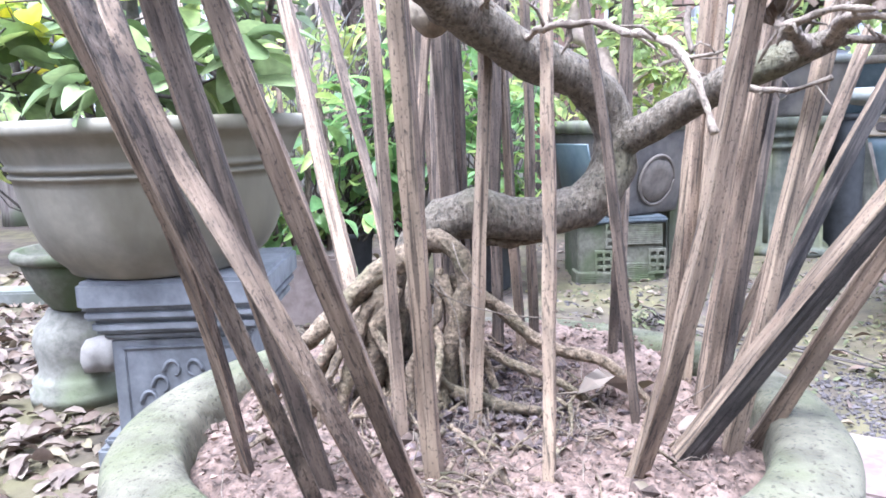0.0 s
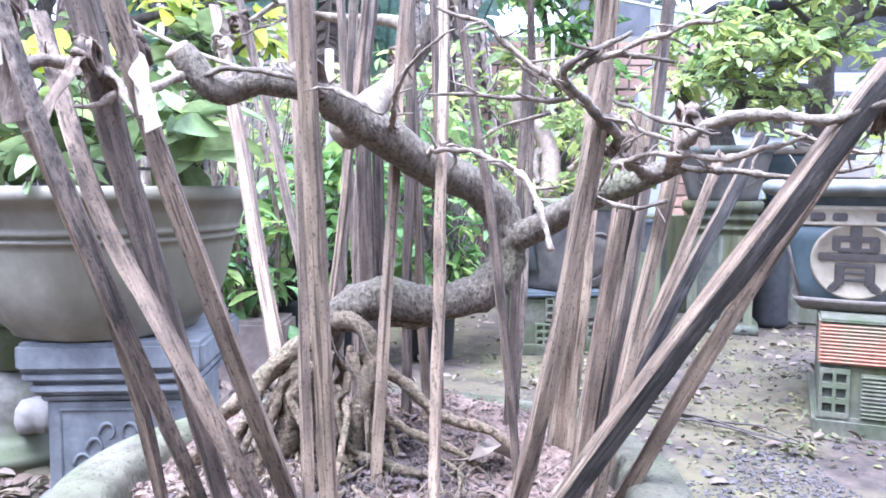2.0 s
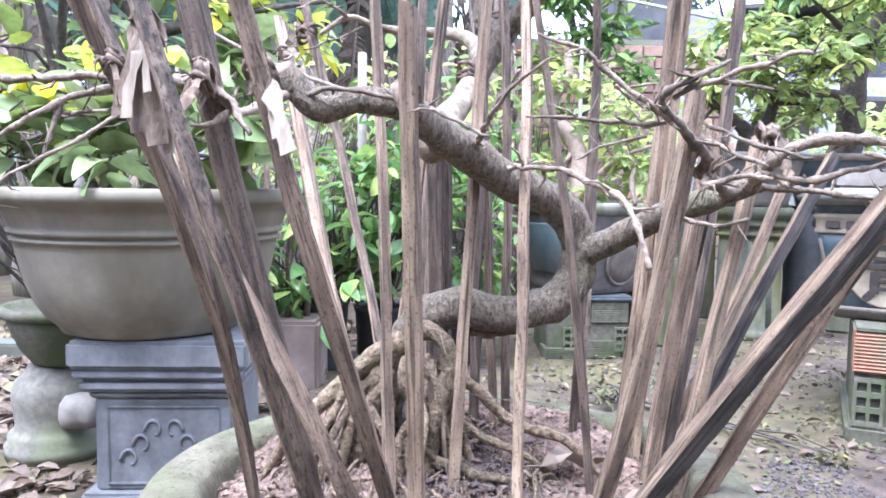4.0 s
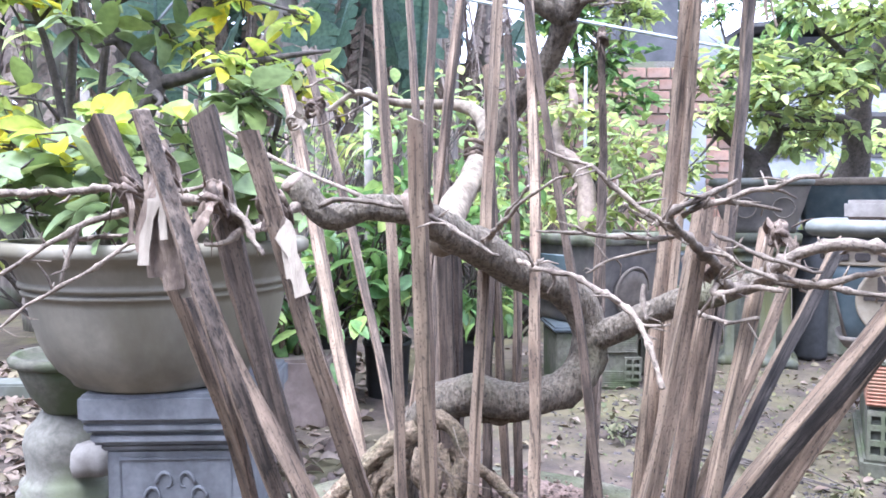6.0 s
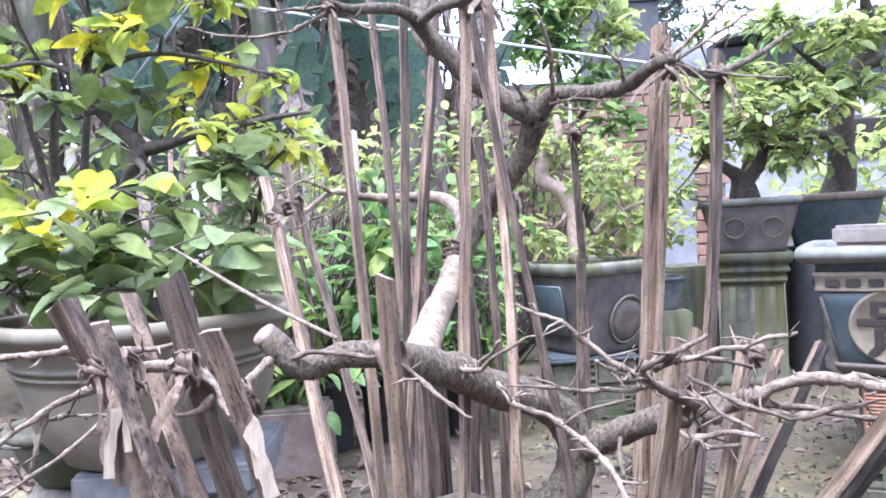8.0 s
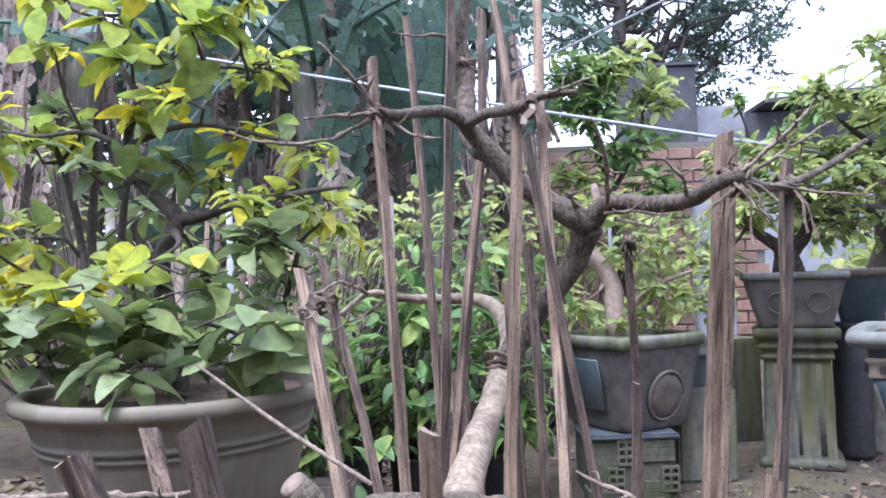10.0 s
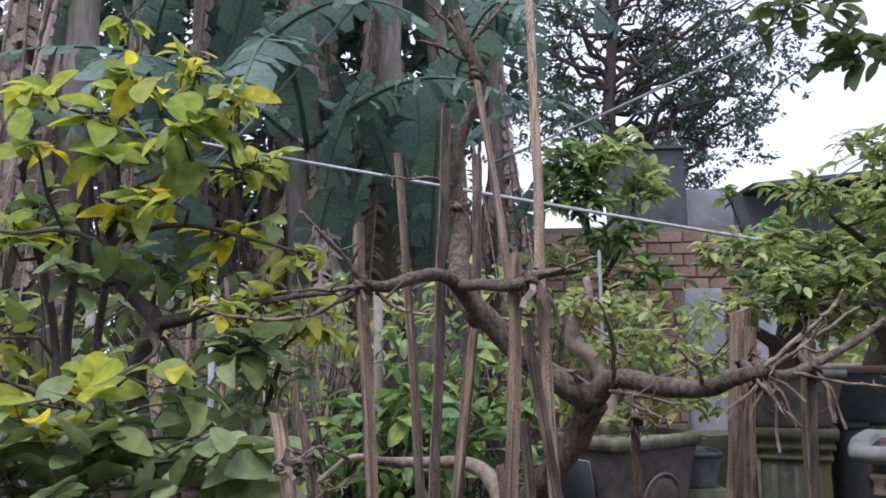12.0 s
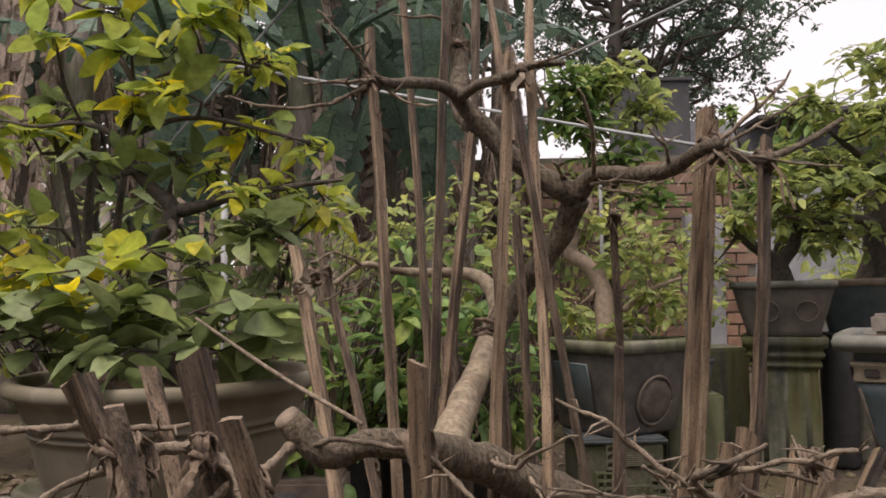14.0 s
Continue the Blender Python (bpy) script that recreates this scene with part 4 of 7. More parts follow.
for i in range(110):
    a, d = rr.uniform(0, 6.283), rr.uniform(0.03, 0.15)
    x, y = 0.03 + d * math.cos(a), 0.595 + d * 0.8 * math.sin(a)
    b, ln = rr.uniform(0, 6.283), rr.uniform(0.025, 0.07)
    p0, p1 = np.array((x, y, soil_height(x, y))), np.array((x + ln * math.cos(b), y + ln * math.sin(b), 0))
    if math.hypot(p1[0] - POT[0], p1[1] - POT[1]) > 0.175:
        continue
    p1[2] = soil_height(p1[0], p1[1])
    line = wander(rr, p0, p1, 6, 0.003)
    line[1:5, 2] += rr.uniform(0.001, 0.010)
    h.add(tube(smooth_line([(*(HOME @ Vector(p)), q) for p, q in zip(line, np.linspace(abs(rr.normal(0, 0.0011)) + 0.0005, 0.0004, 6))], 0.008), 6, 0.2, 80, i))
tagged(part("root_tangle", h.mesh("root_tangle"), "root", tree, "tangle of thin dry roots over the soil"), kind="stuff")


def twig(rows, seed, material="twig", spurs=3, label=""):
    """A knobbly twig with short side spurs."""
    rs = np.random.default_rng(seed)
    line = smooth_line([(*(HOME @ Vector(r[:3])), r[3]) for r in rows], 0.004)
    zig = rs.normal(0, 0.0008, (len(line) // 3 + 2, 3))
    for k in range(1, len(line) - 1):
        a, u = divmod(k, 3)
        line[k, :3] += zig[a] * (1 - u / 3) + zig[a + 1] * u / 3
    line[:, 3] *= rs.uniform(0.50, 0.68, len(line)) * (1 + 0.45 * (np.arange(len(line)) % 6 == 2))
    hp = Heap()
    hp.add(tube(line, 7, 0.25, 160, seed))
    for s in range(spurs * 2):
        i = int(rs.uniform(0.15, 0.98) * (len(line) - 1))
        p, ln = line[i, :3], rs.uniform(0.003, 0.020)
        d = rs.normal(size=3) * (1, 0.7, 0.8) + (0, -0.1, 0.3)
        q = p + d / np.linalg.norm(d) * ln
        r0 = min(line[i, 3] * 0.6, 0.0013)
        mid = (p + q) / 2 + rs.normal(0, 0.0014, 3)
        hp.add(tube([(*p, r0 * 1.2), (*((p + mid) / 2), r0 * 0.8), (*mid, r0 * 0.95), (*((q + mid) / 2), r0 * 0.6), (*q, r0 * 0.35)], 5, 0.3, 160, seed + s))
    return part("twig", hp.mesh("twig"), material, tree, label)


# low limb, running out over the leaning stakes
twig([(-0.066, 0.497, 0.640, 0.0040), (-0.084, 0.470, 0.628, 0.0050), (-0.095, 0.460, 0.624, 0.0050), (-0.110, 0.470, 0.640, 0.0055), (-0.125, 0.470, 0.643, 0.0060), (-0.139, 0.460, 0.642, 0.0060), (-0.152, 0.450, 0.637, 0.0055), (-0.170, 0.440, 0.633, 0.0042), (-0.185, 0.430, 0.628, 0.0034), (-0.215, 0.42, 0.606, 0.0024), (-0.25, 0.41, 0.59, 0.0016)], 60, "twig", 6)
twig([(-0.335, 0.50, 0.646, 0.0042), (-0.247, 0.500, 0.648, 0.0044), (-0.203, 0.500, 0.650, 0.0044), (-0.154, 0.500, 0.648, 0.0030), (-0.12, 0.495, 0.655, 0.002)], 61, "twig", 3)
twig([(-0.183, 0.432, 0.629, 0.0026), (-0.188, 0.428, 0.612, 0.0024), (-0.190, 0.420, 0.595, 0.0016)], 62, "twig", 2)
twig([(-0.146, 0.432, 0.624, 0.0020), (-0.171, 0.420, 0.604, 0.0020), (-0.197, 0.410, 0.588, 0.0018), (-0.225, 0.40, 0.565, 0.0012)], 63, "twig", 3)
twig([(-0.190, 0.440, 0.619, 0.0018), (-0.165, 0.435, 0.622, 0.0018), (-0.146, 0.430, 0.623, 0.0014)], 64, "twig", 3)
twig([(-0.095, 0.462, 0.626, 0.0036), (-0.104, 0.455, 0.618, 0.0030), (-0.118, 0.45, 0.616, 0.0022)], 65, "twig", 2)
twig([(-0.11, 0.47, 0.638, 0.0036), (-0.096, 0.455, 0.632, 0.0032), (-0.088, 0.447, 0.618, 0.0028), (-0.080, 0.44, 0.610, 0.002)], 66, "twig", 1)
# along the low limb
twig([(-0.058, 0.492, 0.638, 0.0028), (-0.038, 0.488, 0.643, 0.0030), (-0.009, 0.488, 0.639, 0.0028), (0.010, 0.490, 0.635, 0.0028), (0.035, 0.450, 0.622, 0.0024), (0.057, 0.430, 0.610, 0.0016)], 67, "twig", 2)
twig([(0.055, 0.575, 0.612, 0.0020), (0.060, 0.49, 0.624, 0.0020), (0.068, 0.465, 0.638, 0.0018), (0.076, 0.450, 0.650, 0.0012)], 68, "twig", 2)
twig([(0.052, 0.575, 0.610, 0.0024), (0.062, 0.475, 0.628, 0.0022), (0.074, 0.448, 0.642, 0.0018), (0.095, 0.430, 0.655, 0.0010)], 69, "twig", 3)
twig([(0.080, 0.585, 0.596, 0.0030), (0.088, 0.520, 0.595, 0.0030), (0.106, 0.490, 0.593, 0.0030), (0.121, 0.470, 0.586, 0.0030), (0.132, 0.440, 0.577, 0.0030), (0.139, 0.425, 0.567, 0.0028), (0.1455, 0.410, 0.538, 0.0026)], 70, "twig", 5)
twig([(0.132, 0.440, 0.578, 0.0020), (0.138, 0.430, 0.570, 0.0018), (0.152, 0.420, 0.572, 0.0012)], 71, "twig", 2)
twig([(0.142, 0.440, 0.592, 0.0022), (0.141, 0.430, 0.572, 0.0020)], 72, "twig", 1)
# right limb
twig([(0.238, 0.545, 0.580, 0.0062), (0.212, 0.500, 0.584, 0.0058), (0.195, 0.475, 0.600, 0.0056), (0.180, 0.456, 0.610, 0.0052), (0.167, 0.440, 0.620, 0.0046), (0.153, 0.431, 0.631, 0.0040), (0.163, 0.420, 0.639, 0.0030), (0.188, 0.420, 0.652, 0.0020)], 73, "twig", 5)
twig([(0.160, 0.428, 0.632, 0.0030), (0.175, 0.420, 0.640, 0.0026), (0.208, 0.410, 0.635, 0.0016)], 74, "twig", 3)
twig([(0.170, 0.422, 0.637, 0.0024), (0.207, 0.400, 0.650, 0.0022), (0.228, 0.400, 0.654, 0.0014)], 75, "twig", 5)
twig([(0.172, 0.446, 0.617, 0.0034), (0.157, 0.436, 0.624, 0.0032), (0.130, 0.440, 0.643, 0.0028), (0.113, 0.440, 0.658, 0.0022), (0.086, 0.450, 0.671, 0.0014)], 76, "twig", 6)
twig([(0.155, 0.440, 0.624, 0.0020), (0.128, 0.430, 0.639, 0.0014)], 77, "twig", 3)
twig([(0.160, 0.442, 0.620, 0.0024), (0.140, 0.440, 0.618, 0.0024), (0.113, 0.440, 0.620, 0.0020), (0.080, 0.450, 0.623, 0.0012)], 78, "twig", 4)
twig([(0.150, 0.445, 0.612, 0.0018), (0.125, 0.45, 0.606, 0.0014), (0.11, 0.45, 0.598, 0.001)], 79, "twig", 3)
twig([(0.250, 0.541, 0.586, 0.0078), (0.240, 0.490, 0.598, 0.0068), (0.250, 0.480, 0.609, 0.0066), (0.266, 0.470, 0.614, 0.0062), (0.285, 0.460, 0.613, 0.0058), (0.305, 0.450, 0.609, 0.0052), (0.343, 0.442, 0.618, 0.0032), (0.40, 0.43, 0.612, 0.002)], 80, "twig", 6)
twig([(0.246, 0.544, 0.582, 0.0048), (0.236, 0.495, 0.591, 0.0040), (0.261, 0.480, 0.588, 0.0036), (0.284, 0.470, 0.594, 0.0030), (0.302, 0.460, 0.601, 0.0020)], 81, "twig", 5)
twig([(0.203, 0.487, 0.594, 0.0036), (0.190, 0.460, 0.584, 0.0034), (0.201, 0.450, 0.589, 0.0030), (0.222, 0.440, 0.588, 0.0022)], 82, "twig", 4)
twig([(0.186, 0.462, 0.612, 0.0026), (0.204, 0.440, 0.601, 0.0024), (0.215, 0.430, 0.595, 0.0016)], 83, "twig", 3)
twig([(0.188, 0.462, 0.622, 0.0022), (0.214, 0.440, 0.607, 0.0020), (0.24, 0.43, 0.60, 0.0014)], 84, "twig", 3)
twig([(0.250, 0.546, 0.584, 0.0045), (0.268, 0.530, 0.583, 0.0040), (0.296, 0.520, 0.581, 0.0034), (0.320, 0.505, 0.577, 0.0026), (0.36, 0.49, 0.585, 0.0018)], 85, "twig", 5)
twig([(0.31, 0.507, 0.607, 0.0026), (0.34, 0.50, 0.597, 0.0022), (0.38, 0.49, 0.592, 0.0015)], 86, "twig", 3)
twig([(0.206, 0.56, 0.560, 0.0030), (0.220, 0.53, 0.556, 0.0026), (0.236, 0.51, 0.562, 0.0018)], 87, "twig", 3)
# upper limbs
twig([(0.205, 0.662, 0.829, 0.0026), (0.195, 0.64, 0.845, 0.0022), (0.180, 0.63, 0.858, 0.0014)], 88, "twig", 3)
twig([(0.151, 0.720, 0.828, 0.0034), (0.146, 0.68, 0.852, 0.0034), (0.137, 0.65, 0.878, 0.0026), (0.128, 0.64, 0.893, 0.0014)], 89, "twig", 4)
twig([(0.148, 0.715, 0.825, 0.0026), (0.165, 0.68, 0.822, 0.0022), (0.190, 0.66, 0.818, 0.0014)], 90, "twig", 5)
twig([(0.155, 0.705, 0.820, 0.0020), (0.168, 0.67, 0.812, 0.0018), (0.178, 0.65, 0.808, 0.001)], 91, "twig", 4)
twig([(0.128, 0.738, 0.832, 0.0030), (0.120, 0.71, 0.838, 0.0026), (0.112, 0.69, 0.842, 0.0018)], 92, "twig", 2)
twig([(0.232, 0.622, 0.843, 0.0030), (0.255, 0.615, 0.862, 0.0028), (0.275, 0.61, 0.880, 0.0022), (0.285, 0.61, 0.895, 0.0012)], 93, "twig", 4)
twig([(0.240, 0.63, 0.843, 0.0026), (0.275, 0.64, 0.862, 0.0022), (0.315, 0.65, 0.885, 0.0014)], 94, "twig", 5)
twig([(0.270, 0.665, 0.838, 0.0022), (0.300, 0.66, 0.832, 0.0020), (0.345, 0.66, 0.828, 0.0012)], 95, "twig", 3)
twig([(0.228, 0.62, 0.838, 0.0020), (0.238, 0.61, 0.822, 0.0018), (0.252, 0.61, 0.806, 0.0012)], 96, "twig", 3)
twig([(-0.040, 0.650, 0.908, 0.0036), (-0.050, 0.645, 0.897, 0.0030), (-0.075, 0.64, 0.885, 0.0026), (-0.115, 0.64, 0.883, 0.0024), (-0.160, 0.64, 0.893, 0.0014)], 97, "twig", 5)
twig([(-0.040, 0.650, 0.910, 0.0032), (-0.050, 0.645, 0.925, 0.0028), (-0.068, 0.63, 0.945, 0.0022), (-0.080, 0.625, 0.958, 0.0014)], 98, "twig", 4)
twig([(-0.038, 0.650, 0.904, 0.0028), (-0.060, 0.64, 0.903, 0.0024), (-0.095, 0.64, 0.902, 0.0014)], 99, "twig", 6)
twig([(-0.030, 0.66, 0.902, 0.0024), (-0.012, 0.655, 0.888, 0.0020), (0.012, 0.65, 0.885, 0.0012)], 100, "twig", 2)
twig([(0.088, 0.637, 0.910, 0.0028), (0.105, 0.63, 0.914, 0.0022), (0.128, 0.63, 0.922, 0.0012)], 101, "twig", 4)
twig([(0.085, 0.640, 0.906, 0.0034), (0.098, 0.632, 0.888, 0.0030), (0.102, 0.63, 0.874, 0.0026)], 102, "twig", 0)
twig([(0.029, 0.856, 1.020, 0.0034), (0.006, 0.845, 1.030, 0.0032), (-0.020, 0.84, 1.028, 0.0024), (-0.045, 0.84, 1.032, 0.0014)], 103, "twig", 3)
twig([(0.040, 0.860, 1.170, 0.0044), (0.060, 0.855, 1.19, 0.0034), (0.085, 0.85, 1.215, 0.0026)], 104, "twig", 5)
twig([(0.036, 0.860, 1.175, 0.0040), (0.015, 0.85, 1.20, 0.0030), (0.0, 0.845, 1.215, 0.002)], 105, "twig", 5)
twig([(0.040, 0.860, 1.155, 0.0040), (0.018, 0.85, 1.165, 0.0034), (-0.006, 0.845, 1.172, 0.002)], 106, "twig", 5)
twig([(-0.075, 0.830, 0.758, 0.0030), (-0.10, 0.81, 0.772, 0.0024), (-0.125, 0.80, 0.762, 0.0016)], 107, "twig", 4)
twig([(-0.060, 0.842, 0.752, 0.0026), (-0.085, 0.82, 0.735, 0.0022), (-0.12, 0.81, 0.722, 0.0014)], 108, "twig", 4)
twig([(0.060, 0.80, 0.752, 0.0024), (0.085, 0.78, 0.758, 0.0018), (0.11, 0.77, 0.765, 0.0012)], 109, "twig", 2)


# ---- ties and bark strips ----
def ribbon(rows, width, thick=0.0006, seed=0):
    """A flat frayed strip along the rows."""
    rs = np.random.default_rng(seed)
    p = smooth_line(rows, 0.006)
    d = np.gradient(p, axis=0)
    v, f = [], []
    for i in range(len(p)):
        a = np.cross(d[i], (0.15, 1, 0.1))
        a /= max(np.linalg.norm(a), 1e-9)
        n = np.cross(a, d[i] / np.linalg.norm(d[i]))
        w = width * max(0.2, 0.5 + 0.12 * rs.normal())
        v += [p[i] - a * w + n * thick, p[i] + n * thick * 2, p[i] + a * w + n * thick, p[i] + a * w - n * thick, p[i] - n * thick, p[i] - a * w - n * thick]
    for i in range(len(p) - 1):
        for k in range(6):
            f.append((i * 6 + k, i * 6 + (k + 1) % 6, i * 6 + 6 + (k + 1) % 6, i * 6 + 6 + k))
    f += [tuple(range(5, -1, -1)), tuple((len(p) - 1) * 6 + k for k in range(6))]
    return v, f


def tie(centre, along, radius, tails=(), seed=0, label="twisted strip of bark tying limb to stake", material="tie"):
    """A few turns of bark strip round a crossing, with a knot and loose tails."""
    rs = np.random.default_rng(seed)
    q = Vector(along).to_track_quat("Z", "Y").to_matrix()
    t = thing("bark_tie", label, "tie", "ties on the stakes", centre)
    hp = Heap()
    for turn in range(4):
        rows, lean = [], rs.normal(0, 0.35)
        for k in range(13):
            a = 2 * math.pi * k / 12 + turn
            r = radius * (0.94 + 0.09 * rs.normal())
            rows.append(tuple(q @ Vector((r * math.cos(a), r * math.sin(a), (turn - 1.5) * 0.0024 + lean * r * math.sin(a)))))
        part("winding", mesh_of("winding", *ribbon(rows, rs.uniform(0.0022, 0.0055), 0.0005, seed * 10 + turn)), material, t)
    for k in range(7):
        a = rs.uniform(0, 6.283)
        p = q @ Vector((radius * math.cos(a), radius * math.sin(a), rs.normal(0, 0.004)))
        e = p + Vector((rs.normal(0, 0.006), rs.normal(0, 0.004) - 0.003, rs.normal(-0.006, 0.009)))
        hp.add(tube([(*p, 0.0008), (*((p + e) / 2 + Vector((rs.normal(0, 0.002), -0.002, 0.002))), 0.0006), (*e, 0.0003)], 4))
    tagged(part("frayed_fringe", hp.mesh("frayed_fringe"), material, t), kind="stuff")
    f = q @ Vector((0, 0, 0))
    part("knot", mesh_of("knot", *tube([(-0.005, -radius, 0.001, 0.0008), (-0.002, -radius - 0.001, 0.002, 0.0024), (0.002, -radius - 0.001, 0, 0.0022), (0.005, -radius, -0.002, 0.0012)], 7, 0.3, 150, seed)), material, t)
    for i, (dx, dy, dz, w, mt) in enumerate(tails):
        part("tail", mesh_of("tail", *ribbon([(0, -radius, 0), (dx * 0.4 + 0.003, dy * 0.4 - radius - 0.003, dz * 0.35), (dx * 0.8, dy * 0.8 - radius, dz * 0.7), (dx, dy - radius, dz)], w, 0.0003, seed + i), False), mt, t)
    return t


tie((-0.112, 0.372, 0.657), (0.9, 0.1, 0.3), 0.0098, [(0.004, -0.006, -0.052, 0.013, "tie"), (0.011, -0.008, -0.058, 0.010, "tie"), (-0.004, -0.010, -0.040, 0.008, "tie"), (-0.002, -0.012, -0.046, 0.006, "strip"), (0.016, -0.006, -0.062, 0.005, "strip"), (0.008, -0.012, -0.034, 0.003, "strip")], 1, "ragged grey bark tie hanging from the leaning stakes")
tie((-0.152, 0.436, 0.648), (0.4, 0.1, 0.9), 0.0125, [(0.004, -0.006, -0.030, 0.004, "tie")], 2)
tie((-0.110, 0.452, 0.643), (0.9, 0.1, 0.1), 0.0105, [(-0.014, -0.014, -0.036, 0.007, "tie"), (-0.006, -0.010, -0.020, 0.004, "tie")], 3)
tie((-0.060, 0.386, 0.636), (0.7, 0.5, 0.2), 0.0085, [(0.020, -0.022, -0.040, 0.0085, "strip"), (0.014, -0.014, -0.032, 0.0060, "strip"), (0.010, -0.010, -0.015, 0.004, "tie")], 4, "bark tie with a pale peeled strip hanging loose")
tie((0.009, 0.490, 0.636), (0.9, -0.2, 0.1), 0.0125, [], 5)
tie((0.346, 0.462, 0.614), (0.9, -0.2, 0.1), 0.0110, [(-0.006, -0.01, -0.036, 0.006, "strip"), (0.018, -0.01, -0.045, 0.004, "tie"), (0.028, -0.012, -0.052, 0.003, "tie"), (0.008, -0.006, -0.042, 0.004, "tie")], 6, "bark tie with pale frayed tails hanging from a stake")
tie((0.190, 0.488, 0.606), (0.8, 0.2, -0.4), 0.0120, [(0.018, -0.01, -0.012, 0.003, "tie")], 7)
tie((0.234, 0.636, 0.840), (0.9, -0.1, 0.1), 0.0125, [(-0.036, -0.01, -0.032, 0.0014, "strip"), (-0.028, -0.008, -0.030, 0.0012, "tie"), (0.004, -0.01, -0.050, 0.0016, "tie"), (-0.014, -0.01, -0.03, 0.0014, "tie"), (0.016, -0.01, -0.034, 0.0013, "tie"), (0.024, -0.008, -0.018, 0.0012, "strip")], 8, "frayed bark tie splayed out round the tall stake")
tie((0.301, 0.710, 0.841), (0.9, 0.1, 0.1), 0.0095, [(0.008, -0.01, -0.04, 0.0022, "tie"), (0.016, -0.01, -0.045, 0.0018, "tie")], 9)
tie((-0.041, 0.655, 0.906), (0.3, 0.3, 0.9), 0.0080, [(0.006, -0.006, -0.03, 0.003, "tie")], 10)
tie((0.083, 0.640, 0.905), (0.9, -0.1, 0.1), 0.0098, [(0.012, -0.008, -0.032, 0.005, "tie"), (-0.008, -0.008, -0.018, 0.004, "strip")], 11)
tie((-0.160, 0.925, 0.742), (-0.3, 0.2, 0.9), 0.0125, [(0.01, -0.01, 0.018, 0.008, "strip"), (0.016, -0.01, -0.012, 0.006, "strip")], 12, "pale cloth-like strip tied round a stake", "strip")
tie((-0.128, 0.868, 0.752), (-0.2, 0.1, 0.9), 0.0110, [(0.01, -0.008, -0.03, 0.003, "tie")], 13)
tie((0.029, 0.853, 0.998), (0.1, 0.1, 0.9), 0.0115, [], 14, "strip of bark wound round the leader", "cut")
tie((0.051, 0.860, 1.135), (0.1, 0.1, 0.9), 0.0085, [(0.02, -0.01, 0.02, 0.003, "tie")], 15)
tie((0.255, 0.530, 0.618), (0.9, -0.1, 0.1), 0.0090, [(0.006, -0.008, -0.022, 0.006, "tie")], 16)
tie((0.176, 0.762, 0.800), (0.9, -0.1, 0.1), 0.0072, [], 17)
tie((0.054, 0.770, 0.690), (0.1, 0.3, 0.9), 0.0130, [(-0.015, -0.01, -0.02, 0.003, "tie")], 18, "brown strip wound round the pale limb")

# fallen leaf and bits in the pot
leaf_rng = np.random.default_rng(31)
fallen = thing("fallen_leaf", "large curled pale-brown dead leaf lying on the soil", "leaf", at=(0.112, 0.598, 0.354), turn=-75)
part("blade", mesh_of("blade", [(v[0] * 0.030 + 0.004 * math.sin(v[1] * 9), v[1] * 0.042, 0.003 + 0.05 * v[2] + 0.004 * math.sin(v[0] * 11 + v[1] * 7) + 0.010 * v[1] * (1 - v[1]) * 3 + 0.006 * abs(v[0])) for v in LEAF_V], LEAF_F, False), "dry", fallen)
part("stalk", mesh_of("stalk", *tube([(0, 0, 0.004, 0.0009), (-0.004, -0.014, 0.003, 0.0007)], 5)), "twig", fallen)
lx = [(POT[0] + 0.165 * math.sqrt(u) * math.cos(a), POT[1] + 0.165 * math.sqrt(u) * math.sin(a)) for u, a in zip(leaf_rng.uniform(0, 1, 46), leaf_rng.uniform(0, 6.283, 46))]
bits = leaves("leaf_scraps", [(x, y, soil_height(x, y) + 0.002) for x, y in lx], leaf_rng.uniform(0.006, 0.020, 46), "dry", None, 8, "scraps of dead leaf scattered on the soil", 0.5, 0.0, None, 1.5)
tagged(bits, category="leaves")

# hair-thin dry stems caught between the roots and stakes
STEMS = [[(0.006, 0.57, 0.470), (0.020, 0.565, 0.440), (0.060, 0.56, 0.425), (0.105, 0.56, 0.421)], [(0.018, 0.575, 0.445), (0.030, 0.57, 0.425), (0.034, 0.565, 0.395), (0.036, 0.56, 0.362)], [(0.030, 0.57, 0.470), (0.036, 0.565, 0.452), (0.048, 0.565, 0.438)], [(0.075, 0.55, 0.362), (0.078, 0.54, 0.385), (0.070, 0.53, 0.40)], [(-0.052, 0.53, 0.362), (-0.050, 0.52, 0.39), (-0.040, 0.52, 0.405)], [(0.145, 0.54, 0.356), (0.160, 0.53, 0.372), (0.182, 0.53, 0.386)]]
for rows in STEMS:
    solid("straw", mesh_of("straw", *tube(smooth_line([(*p, 0.0004) for p in rows], 0.006), 5, 0.2, 90)), "twig", "hair-thin dry straw caught between the roots", "straw", "straws in the pot")

